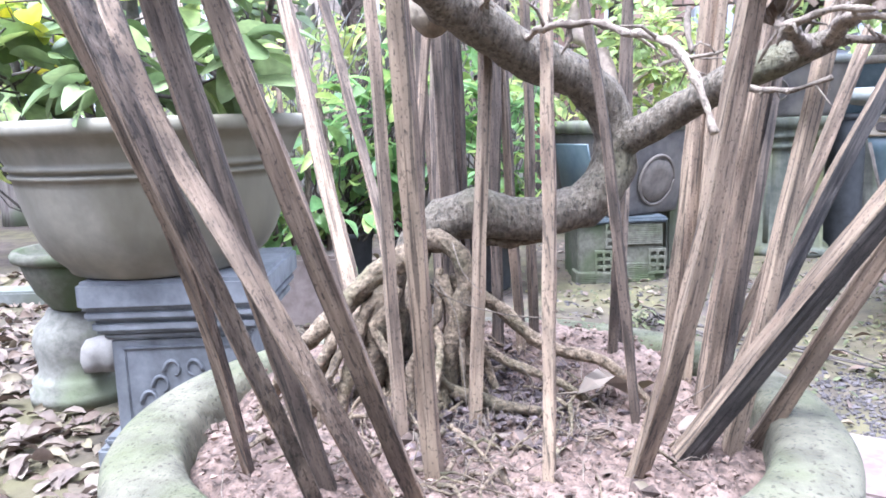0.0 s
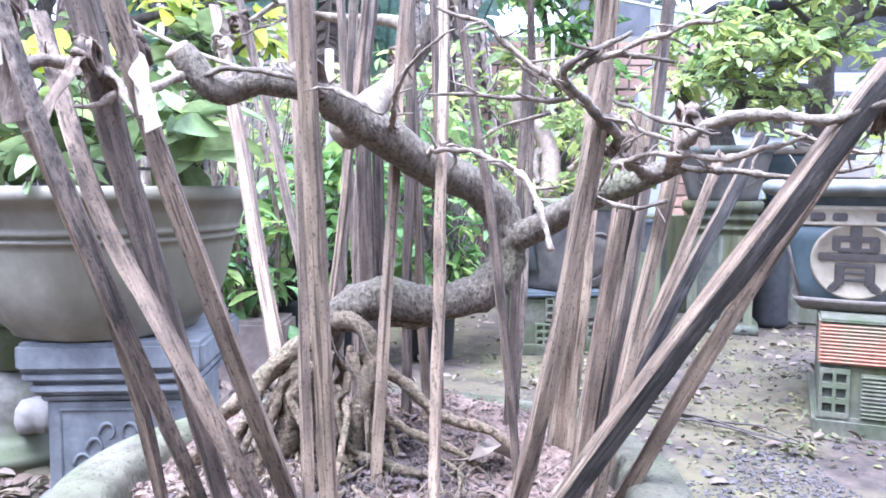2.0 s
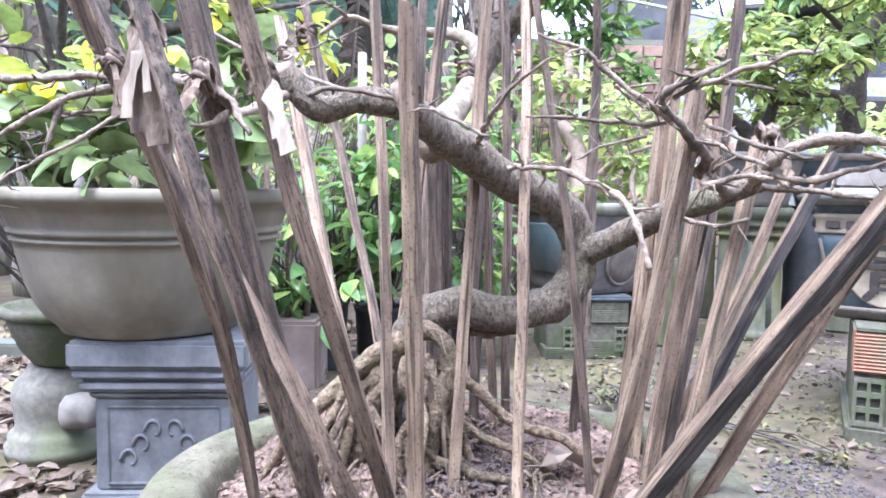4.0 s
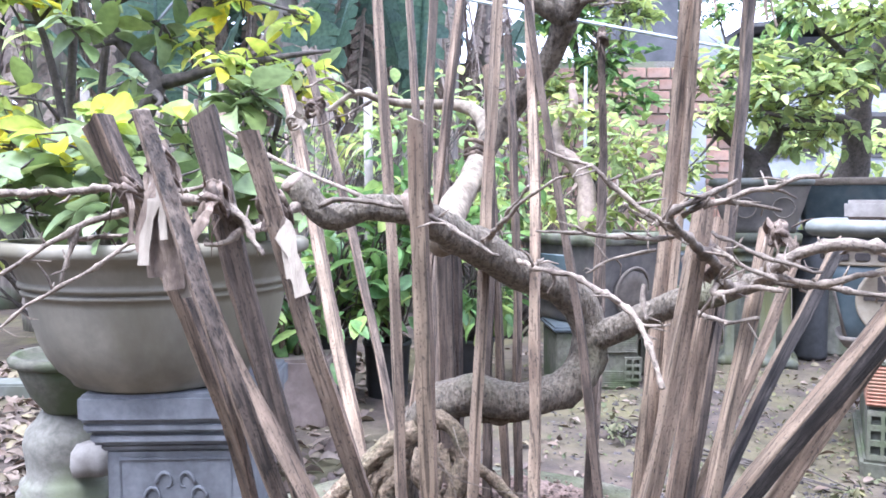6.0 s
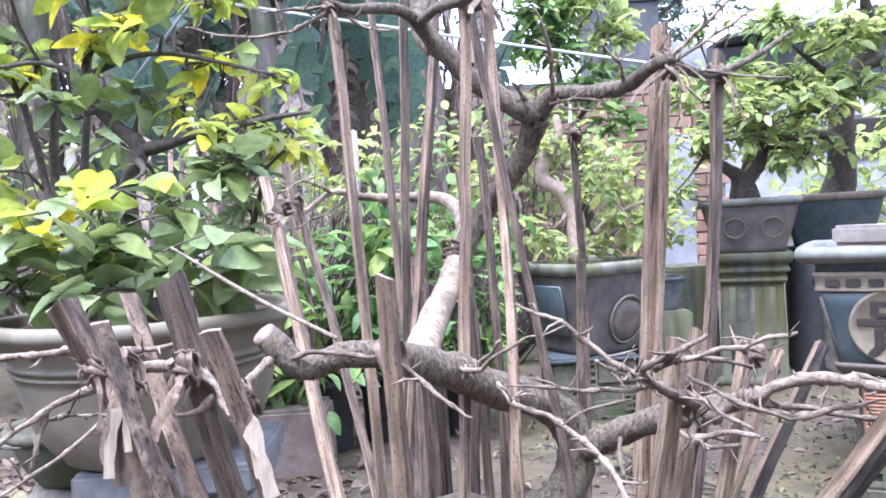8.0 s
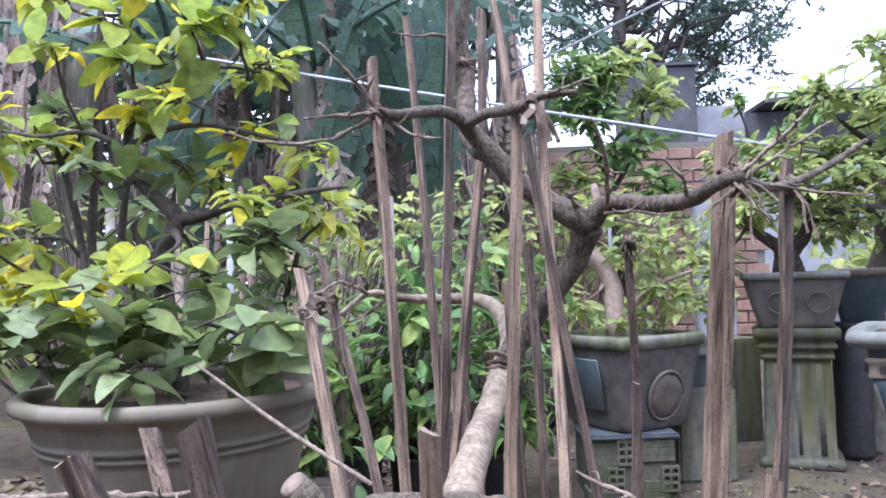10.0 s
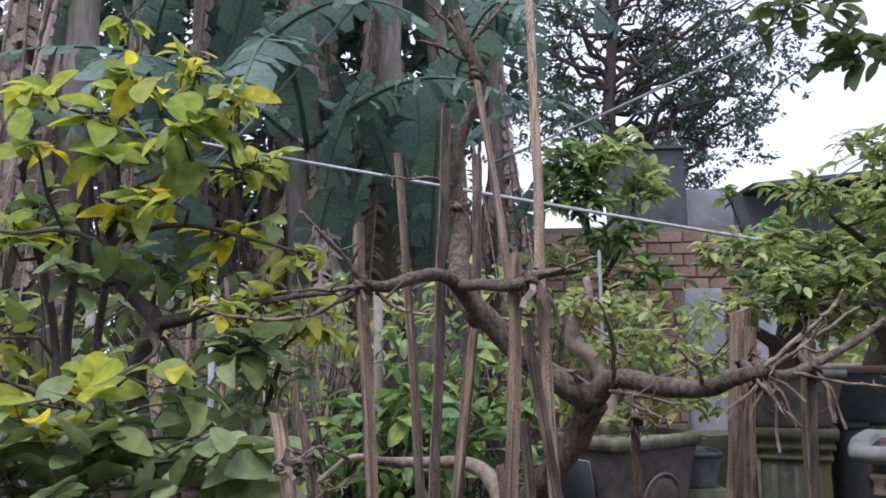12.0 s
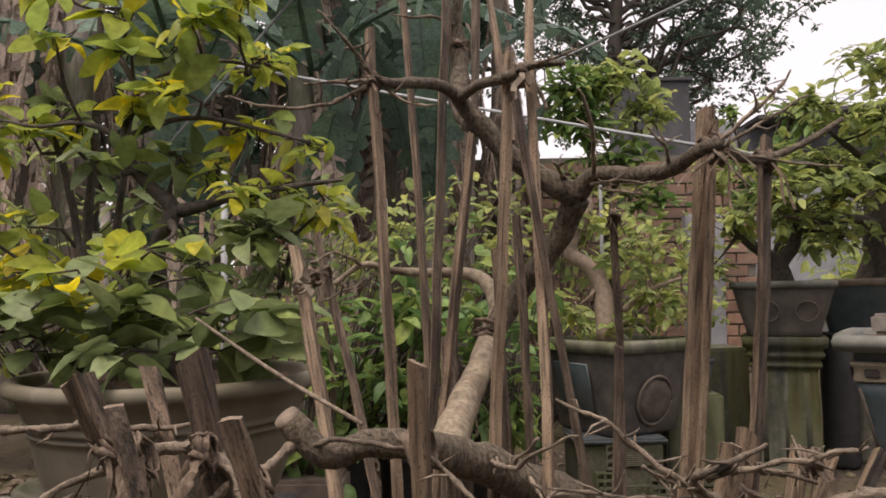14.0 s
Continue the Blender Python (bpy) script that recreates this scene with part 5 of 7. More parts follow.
# ---- bowl on the blue-grey plinth ----
BOWL = (-0.598, 1.62)
plinth = thing("plinth", "square blue-grey painted cement plinth with moulded cap", "plinth", at=(-0.535, 1.62, GROUND), turn=3)
for nm, hw, z0, z1, bv in (("base", 0.168, 0.0, 0.05, 0.006), ("step", 0.158, 0.05, 0.068, 0.006), ("shaft", 0.134, 0.068, 0.258, 0.004), ("moulding", 0.142, 0.258, 0.272, 0.004), ("moulding", 0.158, 0.272, 0.300, 0.008), ("moulding", 0.166, 0.300, 0.320, 0.005), ("cap", 0.174, 0.320, 0.376, 0.008)):
    part(nm, block(-hw, hw, -hw, hw, z0 + 0.0005, z1, bv, 0.0012, hw * 50), "plinth", plinth)
for k, (x0, x1, z0, z1) in enumerate(((-0.112, 0.112, 0.236, 0.242), (-0.112, 0.112, 0.080, 0.086), (-0.112, -0.106, 0.086, 0.236), (0.106, 0.112, 0.086, 0.236))):
    part("panel_moulding", block(x0, x1, -0.138, -0.130, z0, z1, 0.002), "plinth", plinth)
for s in (-1, 1):
    for j in range(3):
        rows = []
        for k in range(16):
            a = k / 15 * 4.6
            r = 0.028 * (1 - k / 20)
            rows.append((s * (0.018 + j * 0.024 + r * math.cos(a) * 0.7), -0.136, 0.190 - j * 0.030 + r * math.sin(a), 0.0045 * (1 - k / 24)))
        part("scroll", mesh_of("scroll", *tube(rows, 6)), "plinth", plinth)
# the bowl is wider than its plinth
bowl = thing("cement_bowl", "large round beige cement planting bowl on a plinth", "bowl", at=(*BOWL, 0.276))
BP = [(0.150, 0), (0.168, 0.004), (0.172, 0.012), (0.180, 0.020), (0.196, 0.034), (0.212, 0.058), (0.226, 0.090), (0.236, 0.128), (0.243, 0.160), (0.245, 0.172), (0.251, 0.174), (0.252, 0.179), (0.247, 0.181), (0.249, 0.186), (0.256, 0.188), (0.257, 0.194), (0.252, 0.196), (0.256, 0.202), (0.264, 0.222), (0.272, 0.236), (0.288, 0.243), (0.293, 0.250), (0.292, 0.262), (0.284, 0.268), (0.268, 0.268), (0.262, 0.262), (0.258, 0.235)]
part("body", mesh_of("body", *lathe([(r * 1.06, z * 1.10) for r, z in BP], 96, 0.004, 3)), "bowl", bowl)
bs = []
for j in range(1, 15):
    for k in range(60):
        a, r = 2 * math.pi * k / 60, 0.270 * j / 14
        bs.append((BOWL[0] + r * math.cos(a), BOWL[1] + r * math.sin(a), 0.546 + 0.012 * noise.noise(Vector((r * math.cos(a) * 14, r * math.sin(a) * 14, 7)))))
bf = [(j * 60 + k, j * 60 + (k + 1) % 60, j * 60 + 60 + (k + 1) % 60, j * 60 + 60 + k) for j in range(13) for k in range(60)] + [tuple(range(60))]
solid("bowl_soil", mesh_of("bowl_soil", bs, bf), "soil", "dark soil filling the cement bowl", "soil", kind="stuff")


def leafy_tree(name, label, base, stems, pads, leaf_sets, seed, group="", wood="stem", pieces=0):
    """stems: rows x,y,z,r; pads: centre, radii, leaves, set; leaf_sets: material, size, width. Every pad hangs on twigs from its nearest stem."""
    rs = np.random.default_rng(seed)
    t = thing(name, label, "tree", group, base)
    inv = t.matrix_world.inverted()
    body = Heap()
    joints = []
    for i, rows in enumerate(stems):
        line = smooth_line([(*(inv @ Vector(r[:3])), r[3]) for r in rows], 0.03)
        part("trunk" if i == 0 else "stem", mesh_of("stem", *tube(line, 9, 0.2, 30, seed + i)), wood, t)
        joints += [q for q in line[len(line) // 3:]]
    joints = np.array(joints)
    made = 0
    for c, rad, n, ls in pads:
        material, size, width = leaf_sets[ls]
        c = np.array(inv @ Vector(c))
        near = joints[np.argmin(np.linalg.norm(joints[:, :3] - c - (0, 0, -0.05), axis=1))]
        sprays = max(3, n // 6)
        ends = in_blob(rs, sprays, c, rad, 0.25)
        body.add(tube(smooth_line([(*near[:3], max(0.004, near[3] * 0.6)), (*((near[:3] + c) / 2 + rs.normal(0, 0.02, 3)), 0.0045), (*c, 0.003)], 0.04), 6, 0.2, 40, seed))
        places, outs = [], []
        for e in ends:
            start = c + (e - c) * rs.uniform(0.0, 0.5)
            line = wander(rs, start, e, 5, 0.02)
            body.add(tube([(*p, r) for p, r in zip(line, np.linspace(0.0032, 0.0012, 5))], 5))
            k = max(3, n // sprays)
            for q in range(k):
                u = rs.uniform(0.0, 1.05)
                places.append(line[0] + (line[-1] - line[0]) * u + rs.normal(0, 0.014, 3))
                outs.append((line[-1] - line[0]) / (np.linalg.norm(line[-1] - line[0]) + 1e-6) * 0.45)
        sizes = size * rs.uniform(0.48, 1.0, len(places)) * np.where(rs.uniform(0, 1, len(places)) < 0.10, 1.25, 1.0)
        places, outs = np.array(places), np.array(outs)
        if pieces and made < pieces:
            k = min(len(places), pieces - made)
            for p, o, s in zip(places[:k], outs[:k], sizes[:k]):
                v, f = leaf_heap([(0, 0, 0)], [s], rs, width, 0.15, o[None], 1.0, True)
                part("leaf", mesh_of("leaf", v, f), material, t, "", Matrix.Translation(p))
            made += k
            places, outs, sizes = places[k:], outs[k:], sizes[k:]
        if len(places):
            v, f = leaf_heap(places, sizes, rs, width, 0.15, outs, 1.0, True)
            tagged(part("foliage", mesh_of("foliage", v, f), material, t), kind="stuff")
    tagged(part("twigwork", body.mesh("twigwork"), wood, t), kind="stuff")
    return t


Y, G, L, B = 0, 1, 2, 3
BUSH_TOP = [
    ((-0.80, 1.87, 1.682), (0.06, 0.06, 0.05), 13, L), ((-0.95, 1.87, 1.474), (0.10, 0.10, 0.04), 20, Y), ((-0.74, 1.80, 1.493), (0.08, 0.08, 0.05), 21, Y),
    ((-0.77, 1.75, 1.400), (0.04, 0.05, 0.04), 8, Y), ((-0.89, 1.69, 1.305), (0.06, 0.06, 0.04), 7, Y), ((-0.76, 1.77, 1.301), (0.04, 0.05, 0.05), 6, Y),
    ((-0.58, 1.78, 1.497), (0.08, 0.08, 0.06), 28, L), ((-0.47, 1.69, 1.408), (0.05, 0.05, 0.04), 21, L), ((-0.59, 1.69, 1.357), (0.07, 0.07, 0.04), 22, Y),
    ((-0.69, 1.92, 1.345), (0.08, 0.08, 0.04), 21, G), ((-0.48, 1.84, 1.289), (0.10, 0.10, 0.05), 42, L),
]
BUSH_MIDDLE = [
    ((-0.61, 1.74, 1.190), (0.07, 0.07, 0.04), 18, Y), ((-0.74, 1.78, 1.177), (0.08, 0.08, 0.03), 13, Y), ((-0.95, 1.91, 1.170), (0.06, 0.06, 0.04), 7, Y),
    ((-1.00, 1.90, 1.216), (0.06, 0.06, 0.05), 8, G), ((-0.53, 1.88, 1.140), (0.09, 0.09, 0.05), 21, Y), ((-0.35, 1.77, 1.079), (0.06, 0.06, 0.04), 18, L),
    ((-0.65, 1.80, 1.061), (0.07, 0.07, 0.05), 13, G), ((-1.03, 1.84, 1.122), (0.07, 0.07, 0.05), 17, Y), ((-0.81, 1.69, 1.025), (0.11, 0.11, 0.04), 22, G),
    ((-0.56, 1.81, 1.027), (0.08, 0.08, 0.04), 20, L), ((-0.41, 1.75, 0.955), (0.13, 0.12, 0.04), 62, L),
]
BUSH_LOW = [
    ((-0.33, 1.89, 0.946), (0.08, 0.08, 0.06), 36, L), ((-0.43, 1.70, 0.875), (0.10, 0.10, 0.05), 42, G), ((-1.04, 1.84, 0.900), (0.08, 0.08, 0.06), 17, Y),
    ((-0.98, 1.89, 0.759), (0.10, 0.10, 0.04), 17, Y), ((-0.74, 1.73, 0.807), (0.06, 0.06, 0.05), 11, G), ((-0.63, 1.89, 0.796), (0.07, 0.07, 0.05), 17, G),
    ((-1.09, 1.89, 0.784), (0.07, 0.07, 0.07), 17, Y), ((-0.76, 1.68, 0.700), (0.11, 0.11, 0.04), 22, Y), ((-1.17, 1.85, 1.170), (0.08, 0.08, 0.16), 31, Y),
    ((-1.07, 1.68, 0.894), (0.07, 0.07, 0.10), 25, G), ((-0.57, 1.80, 0.698), (0.09, 0.09, 0.05), 17, B),
]
BUSH_RIM = [
    ((-0.59, 1.45, 0.700), (0.24, 0.13, 0.06), 30, B),
    ((-0.37, 1.47, 0.700), (0.13, 0.13, 0.06), 15, B),
    ((-0.81, 1.47, 0.695), (0.16, 0.14, 0.08), 20, B),
    ((-0.89, 1.45, 0.665), (0.12, 0.12, 0.06), 10, B),
    ((-0.65, 1.49, 0.795), (0.26, 0.14, 0.07), 22, Y),
    ((-0.48, 1.93, 0.835), (0.3, 0.25, 0.2), 40, G),
    ((-0.88, 2.13, 0.985), (0.4, 0.25, 0.35), 54, G),
    ((-0.60, 1.44, 0.630), (0.24, 0.10, 0.05), 22, B),
    ((-0.80, 1.50, 0.640), (0.10, 0.12, 0.06), 16, B),
    ((-0.40, 1.50, 0.640), (0.10, 0.10, 0.05), 16, B),
    ((-0.62, 1.62, 0.640), (0.26, 0.16, 0.06), 20, G),
    ((-0.66, 1.60, 0.740), (0.26, 0.18, 0.08), 22, G),
]
BUSH_TRUNK = [
    [(-0.60, 1.66, 0.50, 0.024), (-0.66, 1.74, 0.66, 0.023), (-0.704, 1.80, 0.833, 0.0220), (-0.662, 1.80, 0.928, 0.0210), (-0.704, 1.80, 0.973, 0.0170), (-0.756, 1.80, 1.026, 0.0150), (-0.785, 1.80, 1.111, 0.0110), (-0.762, 1.82, 1.220, 0.0090), (-0.828, 1.84, 1.338, 0.0070), (-0.866, 1.86, 1.484, 0.0050), (-0.756, 1.86, 1.594, 0.0040), (-0.798, 1.86, 1.701, 0.0030)],
    [(-0.662, 1.80, 0.926, 0.0170), (-0.594, 1.79, 0.937, 0.0140), (-0.516, 1.78, 0.957, 0.0110), (-0.424, 1.76, 0.967, 0.0080), (-0.315, 1.74, 0.979, 0.0060), (-0.248, 1.72, 0.981, 0.0040)],
    [(-0.70, 1.62, 0.50, 0.012), (-0.955, 1.97, 0.827, 0.0120), (-0.939, 1.97, 1.148, 0.0110), (-0.927, 1.97, 1.440, 0.0090), (-0.918, 1.97, 1.540, 0.0060)],
    [(-0.66, 1.60, 0.50, 0.012), (-0.871, 1.95, 0.823, 0.0110), (-0.852, 1.95, 1.053, 0.0090), (-0.830, 1.95, 1.254, 0.0060)],
]
BUSH_BOUGHS = [
    [(-0.78, 1.54, 0.50, 0.012), (-0.941, 1.90, 0.812, 0.0100), (-0.984, 1.90, 1.054, 0.0090), (-1.052, 1.90, 1.213, 0.0060)],
    [(-0.786, 1.80, 1.104, 0.0090), (-0.668, 1.80, 1.144, 0.0070), (-0.567, 1.78, 1.141, 0.0060), (-0.456, 1.76, 1.111, 0.0050), (-0.336, 1.74, 1.075, 0.0030)],
    [(-0.762, 1.82, 1.220, 0.0080), (-0.663, 1.80, 1.263, 0.0060), (-0.547, 1.78, 1.277, 0.0050), (-0.449, 1.76, 1.253, 0.0030)],
    [(-0.786, 1.80, 1.104, 0.0080), (-0.886, 1.80, 1.143, 0.0060), (-0.996, 1.80, 1.136, 0.0050), (-1.078, 1.80, 1.154, 0.0030)],
    [(-0.44, 1.66, 0.50, 0.009), (-0.46, 1.93, 0.685, 0.008), (-0.385, 1.845, 0.872, 0.006)],
]
leafy_tree("apricot_bush", "bushy potted tree with yellowing and dusty green leaves", (-0.62, 1.68, 0.545), BUSH_TRUNK + BUSH_BOUGHS, BUSH_TOP + BUSH_MIDDLE + BUSH_LOW + BUSH_RIM, [("leaf_yellow", 0.112, 0.52), ("leaf_grey", 0.105, 0.50), ("leaf_light", 0.078, 0.44), ("leaf_grey", 0.128, 0.56)], 7, pieces=290)

# green shoot crossing in front of the limb
shoot = thing("green_shoot", "slender greenish shoot growing up to the limb", "shoot", at=(-0.033, 0.53, 0.645))
part("stem", mesh_of("stem", *tube(smooth_line([(0, 0, 0, 0.0016), (-0.071, 0.05, 0.029, 0.0016), (-0.144, 0.09, 0.068, 0.0012)], 0.01), 7, 0.15, 90)), "twig", shoot)

# ---- left side: stone foot, kerbs, dark pots and shrubs ----
foot = thing("stone_pedestal", "weathered grey stone pedestal foot with stepped rings", "pedestal", at=(-0.95, 1.90, GROUND))
part("foot", mesh_of("foot", *lathe([(0.125, 0), (0.128, 0.03), (0.118, 0.038), (0.121, 0.055), (0.108, 0.064), (0.101, 0.080), (0.104, 0.12), (0.108, 0.15), (0.100, 0.185), (0.076, 0.21), (0.066, 0.228)], 40, 0.03, 2)), "mortar", foot)
part("lump", mesh_of("lump", *lathe([(0.03, 0.07), (0.050, 0.075), (0.055, 0.100), (0.050, 0.125), (0.034, 0.145), (0.005, 0.15)], 24, 0.34, 5)), "concrete", foot, "pale weathered cement lump", pose(0.095, -0.08, 0.02))
back_bowl = thing("stone_bowl", "small weathered brownish stone bowl standing on a pedestal", "bowl", at=(-0.93, 1.90, GROUND + 0.228))
part("body", mesh_of("body", *lathe([(0.060, 0), (0.074, 0.004), (0.080, 0.012), (0.104, 0.045), (0.124, 0.09), (0.134, 0.122), (0.128, 0.124), (0.118, 0.09)], 40, 0.01, 7)), "brick_moss", back_bowl)
part("rim", mesh_of("rim", *lathe([(0.132, 0.120), (0.148, 0.126), (0.151, 0.140), (0.144, 0.149), (0.130, 0.148), (0.124, 0.138)], 40, 0.01, 8)), "brick_moss", back_bowl)
part("soil", mesh_of("soil", *lathe([(0.126, 0.128), (0.06, 0.132), (0.01, 0.133)], 24, 0.03)), "soil", back_bowl)
solid("kerb_block", block(-0.80, -0.40, 2.52, 2.74, GROUND - 0.02, 0.125, 0.012, 0.006, 2), "kerb", "low pinkish concrete kerb block with a pale top", "kerb")
solid("kerb_low", block(-3.4, -1.0, 2.86, 2.98, GROUND - 0.03, -0.035, 0.008, 0.004, 4), "pale_lip", "low pale concrete garden edging", "kerb")
slab = solid("paving_slab", block(-0.17, 0.17, -0.13, 0.13, 0, 0.035, 0.005, 0.003, 3), "slab", "reddish paving slab lying on the earth", "slab", where=pose(0.80, 1.32, GROUND, 0, 0, -32))


def grow_pot(x, y, r, hgt, label):
    t = thing("grow_pot", label, "pot", "black grow pots", (x, y, GROUND))
    part("body", mesh_of("body", *lathe([(r * 0.78, 0), (r * 0.8, 0.004), (r * 0.95, hgt * 0.9), (r, hgt * 0.92), (r * 1.02, hgt), (r * 0.95, hgt), (r * 0.9, hgt * 0.93), (r * 0.86, hgt * 0.7)], 32, 0.02, x)), "plastic", t)
    part("soil", mesh_of("soil", *lathe([(r * 0.88, hgt * 0.82), (r * 0.5, hgt * 0.85), (0.01, hgt * 0.86)], 24, 0.03)), "soil", t)
    return t


grow_pot(-0.44, 2.86, 0.10, 0.26, "black plastic grow pot with a leafy shrub")
grow_pot(-0.24, 2.95, 0.095, 0.22, "black plastic grow pot standing on earth")
grow_pot(0.08, 3.02, 0.10, 0.22, "black plastic grow pot in shade behind the tree")


def shrub(label, base, pads, material, size, seed, width=0.42, stems=7, wood="stem", droop=0.2):
    rs = np.random.default_rng(seed)
    t = thing("shrub", label, "shrub", "", base)
    inv = np.array(base)
    hp = Heap()
    for c, rad, n in pads:
        c = np.array(c) - inv
        ends = in_blob(rs, max(4, n // 7), c, rad, 0.3)
        places, outs = [], []
        for k, e in enumerate(ends):
            if k < stems * 3:
                line = wander(rs, (rs.normal(0, 0.03), rs.normal(0, 0.03), 0), e, 6, 0.02)
                hp.add(tube([(*p, r) for p, r in zip(line, np.linspace(0.006, 0.0018, 6))], 5))
            d = (e - c) / (np.linalg.norm(e - c) + 1e-6)
            for q in range(7):
                places.append(e + rs.normal(0, size * 0.42, 3))
                outs.append(d * 0.8)
        v, f = leaf_heap(np.array(places), size * rs.uniform(0.5, 1.25, len(places)), rs, width, droop, np.array(outs), 1.0, True)
        tagged(part("foliage", mesh_of("foliage", v, f), material, t), kind="stuff")
    tagged(part("brushwood", hp.mesh("brushwood"), wood, t), kind="stuff")
    return t


shrub("glossy bright green broad-leaved shrub", (-0.44, 2.86, 0.10), [((-0.46, 2.72, 0.36), (0.24, 0.20, 0.20), 190), ((-0.28, 2.80, 0.55), (0.22, 0.20, 0.20), 150), ((-0.60, 2.66, 0.26), (0.16, 0.14, 0.15), 110)], "leaf_green", 0.105, 41)
shrub("bright green shrub with upright leaves", (-0.24, 2.95, 0.08), [((-0.16, 2.85, 0.45), (0.20, 0.18, 0.24), 160), ((-0.12, 2.95, 0.78), (0.24, 0.2, 0.18), 110)], "leaf_green", 0.10, 42)
shrub("fresh green shrub behind the bonsai pot", (0.08, 3.02, 0.08), [((0.10, 2.95, 0.42), (0.20, 0.18, 0.26), 190), ((0.13, 2.78, 0.33), (0.12, 0.1, 0.16), 70), ((0.18, 3.15, 0.72), (0.22, 0.2, 0.16), 90)], "leaf_green", 0.085, 43)
shrub("green leafy bush by the fence", (-0.70, 3.3, GROUND), [((-0.75, 3.25, 0.80), (0.35, 0.25, 0.25), 120), ((-0.35, 3.35, 1.0), (0.30, 0.25, 0.22), 110), ((0.05, 3.5, 1.05), (0.3, 0.25, 0.2), 100)], "leaf_mid", 0.085, 44)
shrub("dense mid-green hedge bush", (0.3, 4.3, GROUND), [((-0.3, 4.4, 0.9), (0.6, 0.3, 0.35), 200), ((0.5, 4.3, 0.75), (0.5, 0.3, 0.4), 200), ((1.1, 4.6, 0.8), (0.5, 0.3, 0.4), 160)], "leaf_mid", 0.09, 45)
shrub("dark undergrowth of broad leaves in shade", (-2.0, 4.0, GROUND), [((-2.2, 3.8, 0.8), (0.9, 0.5, 0.5), 240), ((-1.3, 4.0, 0.7), (0.7, 0.4, 0.5), 220), ((-2.6, 3.4, 1.4), (0.8, 0.5, 0.5), 160)], "leaf_mid", 0.12, 46)
shrub("low weeds and seedlings by the pots", (0.62, 2.5, GROUND), [((0.60, 2.45, -0.06), (0.10, 0.08, 0.04), 30), ((0.98, 1.9, -0.075), (0.06, 0.05, 0.03), 24), ((0.5, 2.35, -0.06), (0.06, 0.05, 0.03), 20)], "weed", 0.032, 47)

# dry canes stacked upright behind the bowl
rc = np.random.default_rng(71)
for i in range(12):
    x, y = -0.92 + i * 0.040 + rc.normal(0, 0.01), 2.60 + rc.normal(0, 0.05)
    top = rc.uniform(0.92, 1.22)
    t = solid("dry_cane", mesh_of("dry_cane", *tube([(0, 0, 0, 0.012), (rc.normal(0, 0.02), rc.normal(0, 0.02), 0.55, 0.011), (rc.normal(0, 0.05), rc.normal(0, 0.04), top, 0.008)], 8, 0.1, 30, i)), ("stake_mid", "stake_dark", "stake_dark")[i % 3], "dry grey-brown cane standing upright", "cane", "canes behind the bowl", where=pose(x, y, GROUND))

# chain-link fence
fence = thing("wire_fence", "rusty diamond-mesh wire fence", "fence", at=(-0.9, 3.05, GROUND))
hp = Heap()
for i in range(20):
    for s in (-1, 1):
        x = -0.5 + i * 0.055
        rows = [(x + s * k * 0.0275, 0.006 * s * (-1) ** k, 0.25 + k * 0.045, 0.0022) for k in range(19) if -0.53 < x + s * k * 0.0275 < 0.56]
        if len(rows) < 2:
            continue
        hp.add(tube(rows, 4))
tagged(part("mesh", hp.mesh("mesh"), "fence", fence), kind="stuff")
for x in (-0.55, 0.58):
    part("post", mesh_of("post", *tube([(x, 0.02, 0, 0.018), (x, 0.02, 1.2, 0.018)], 10)), "concrete", fence)


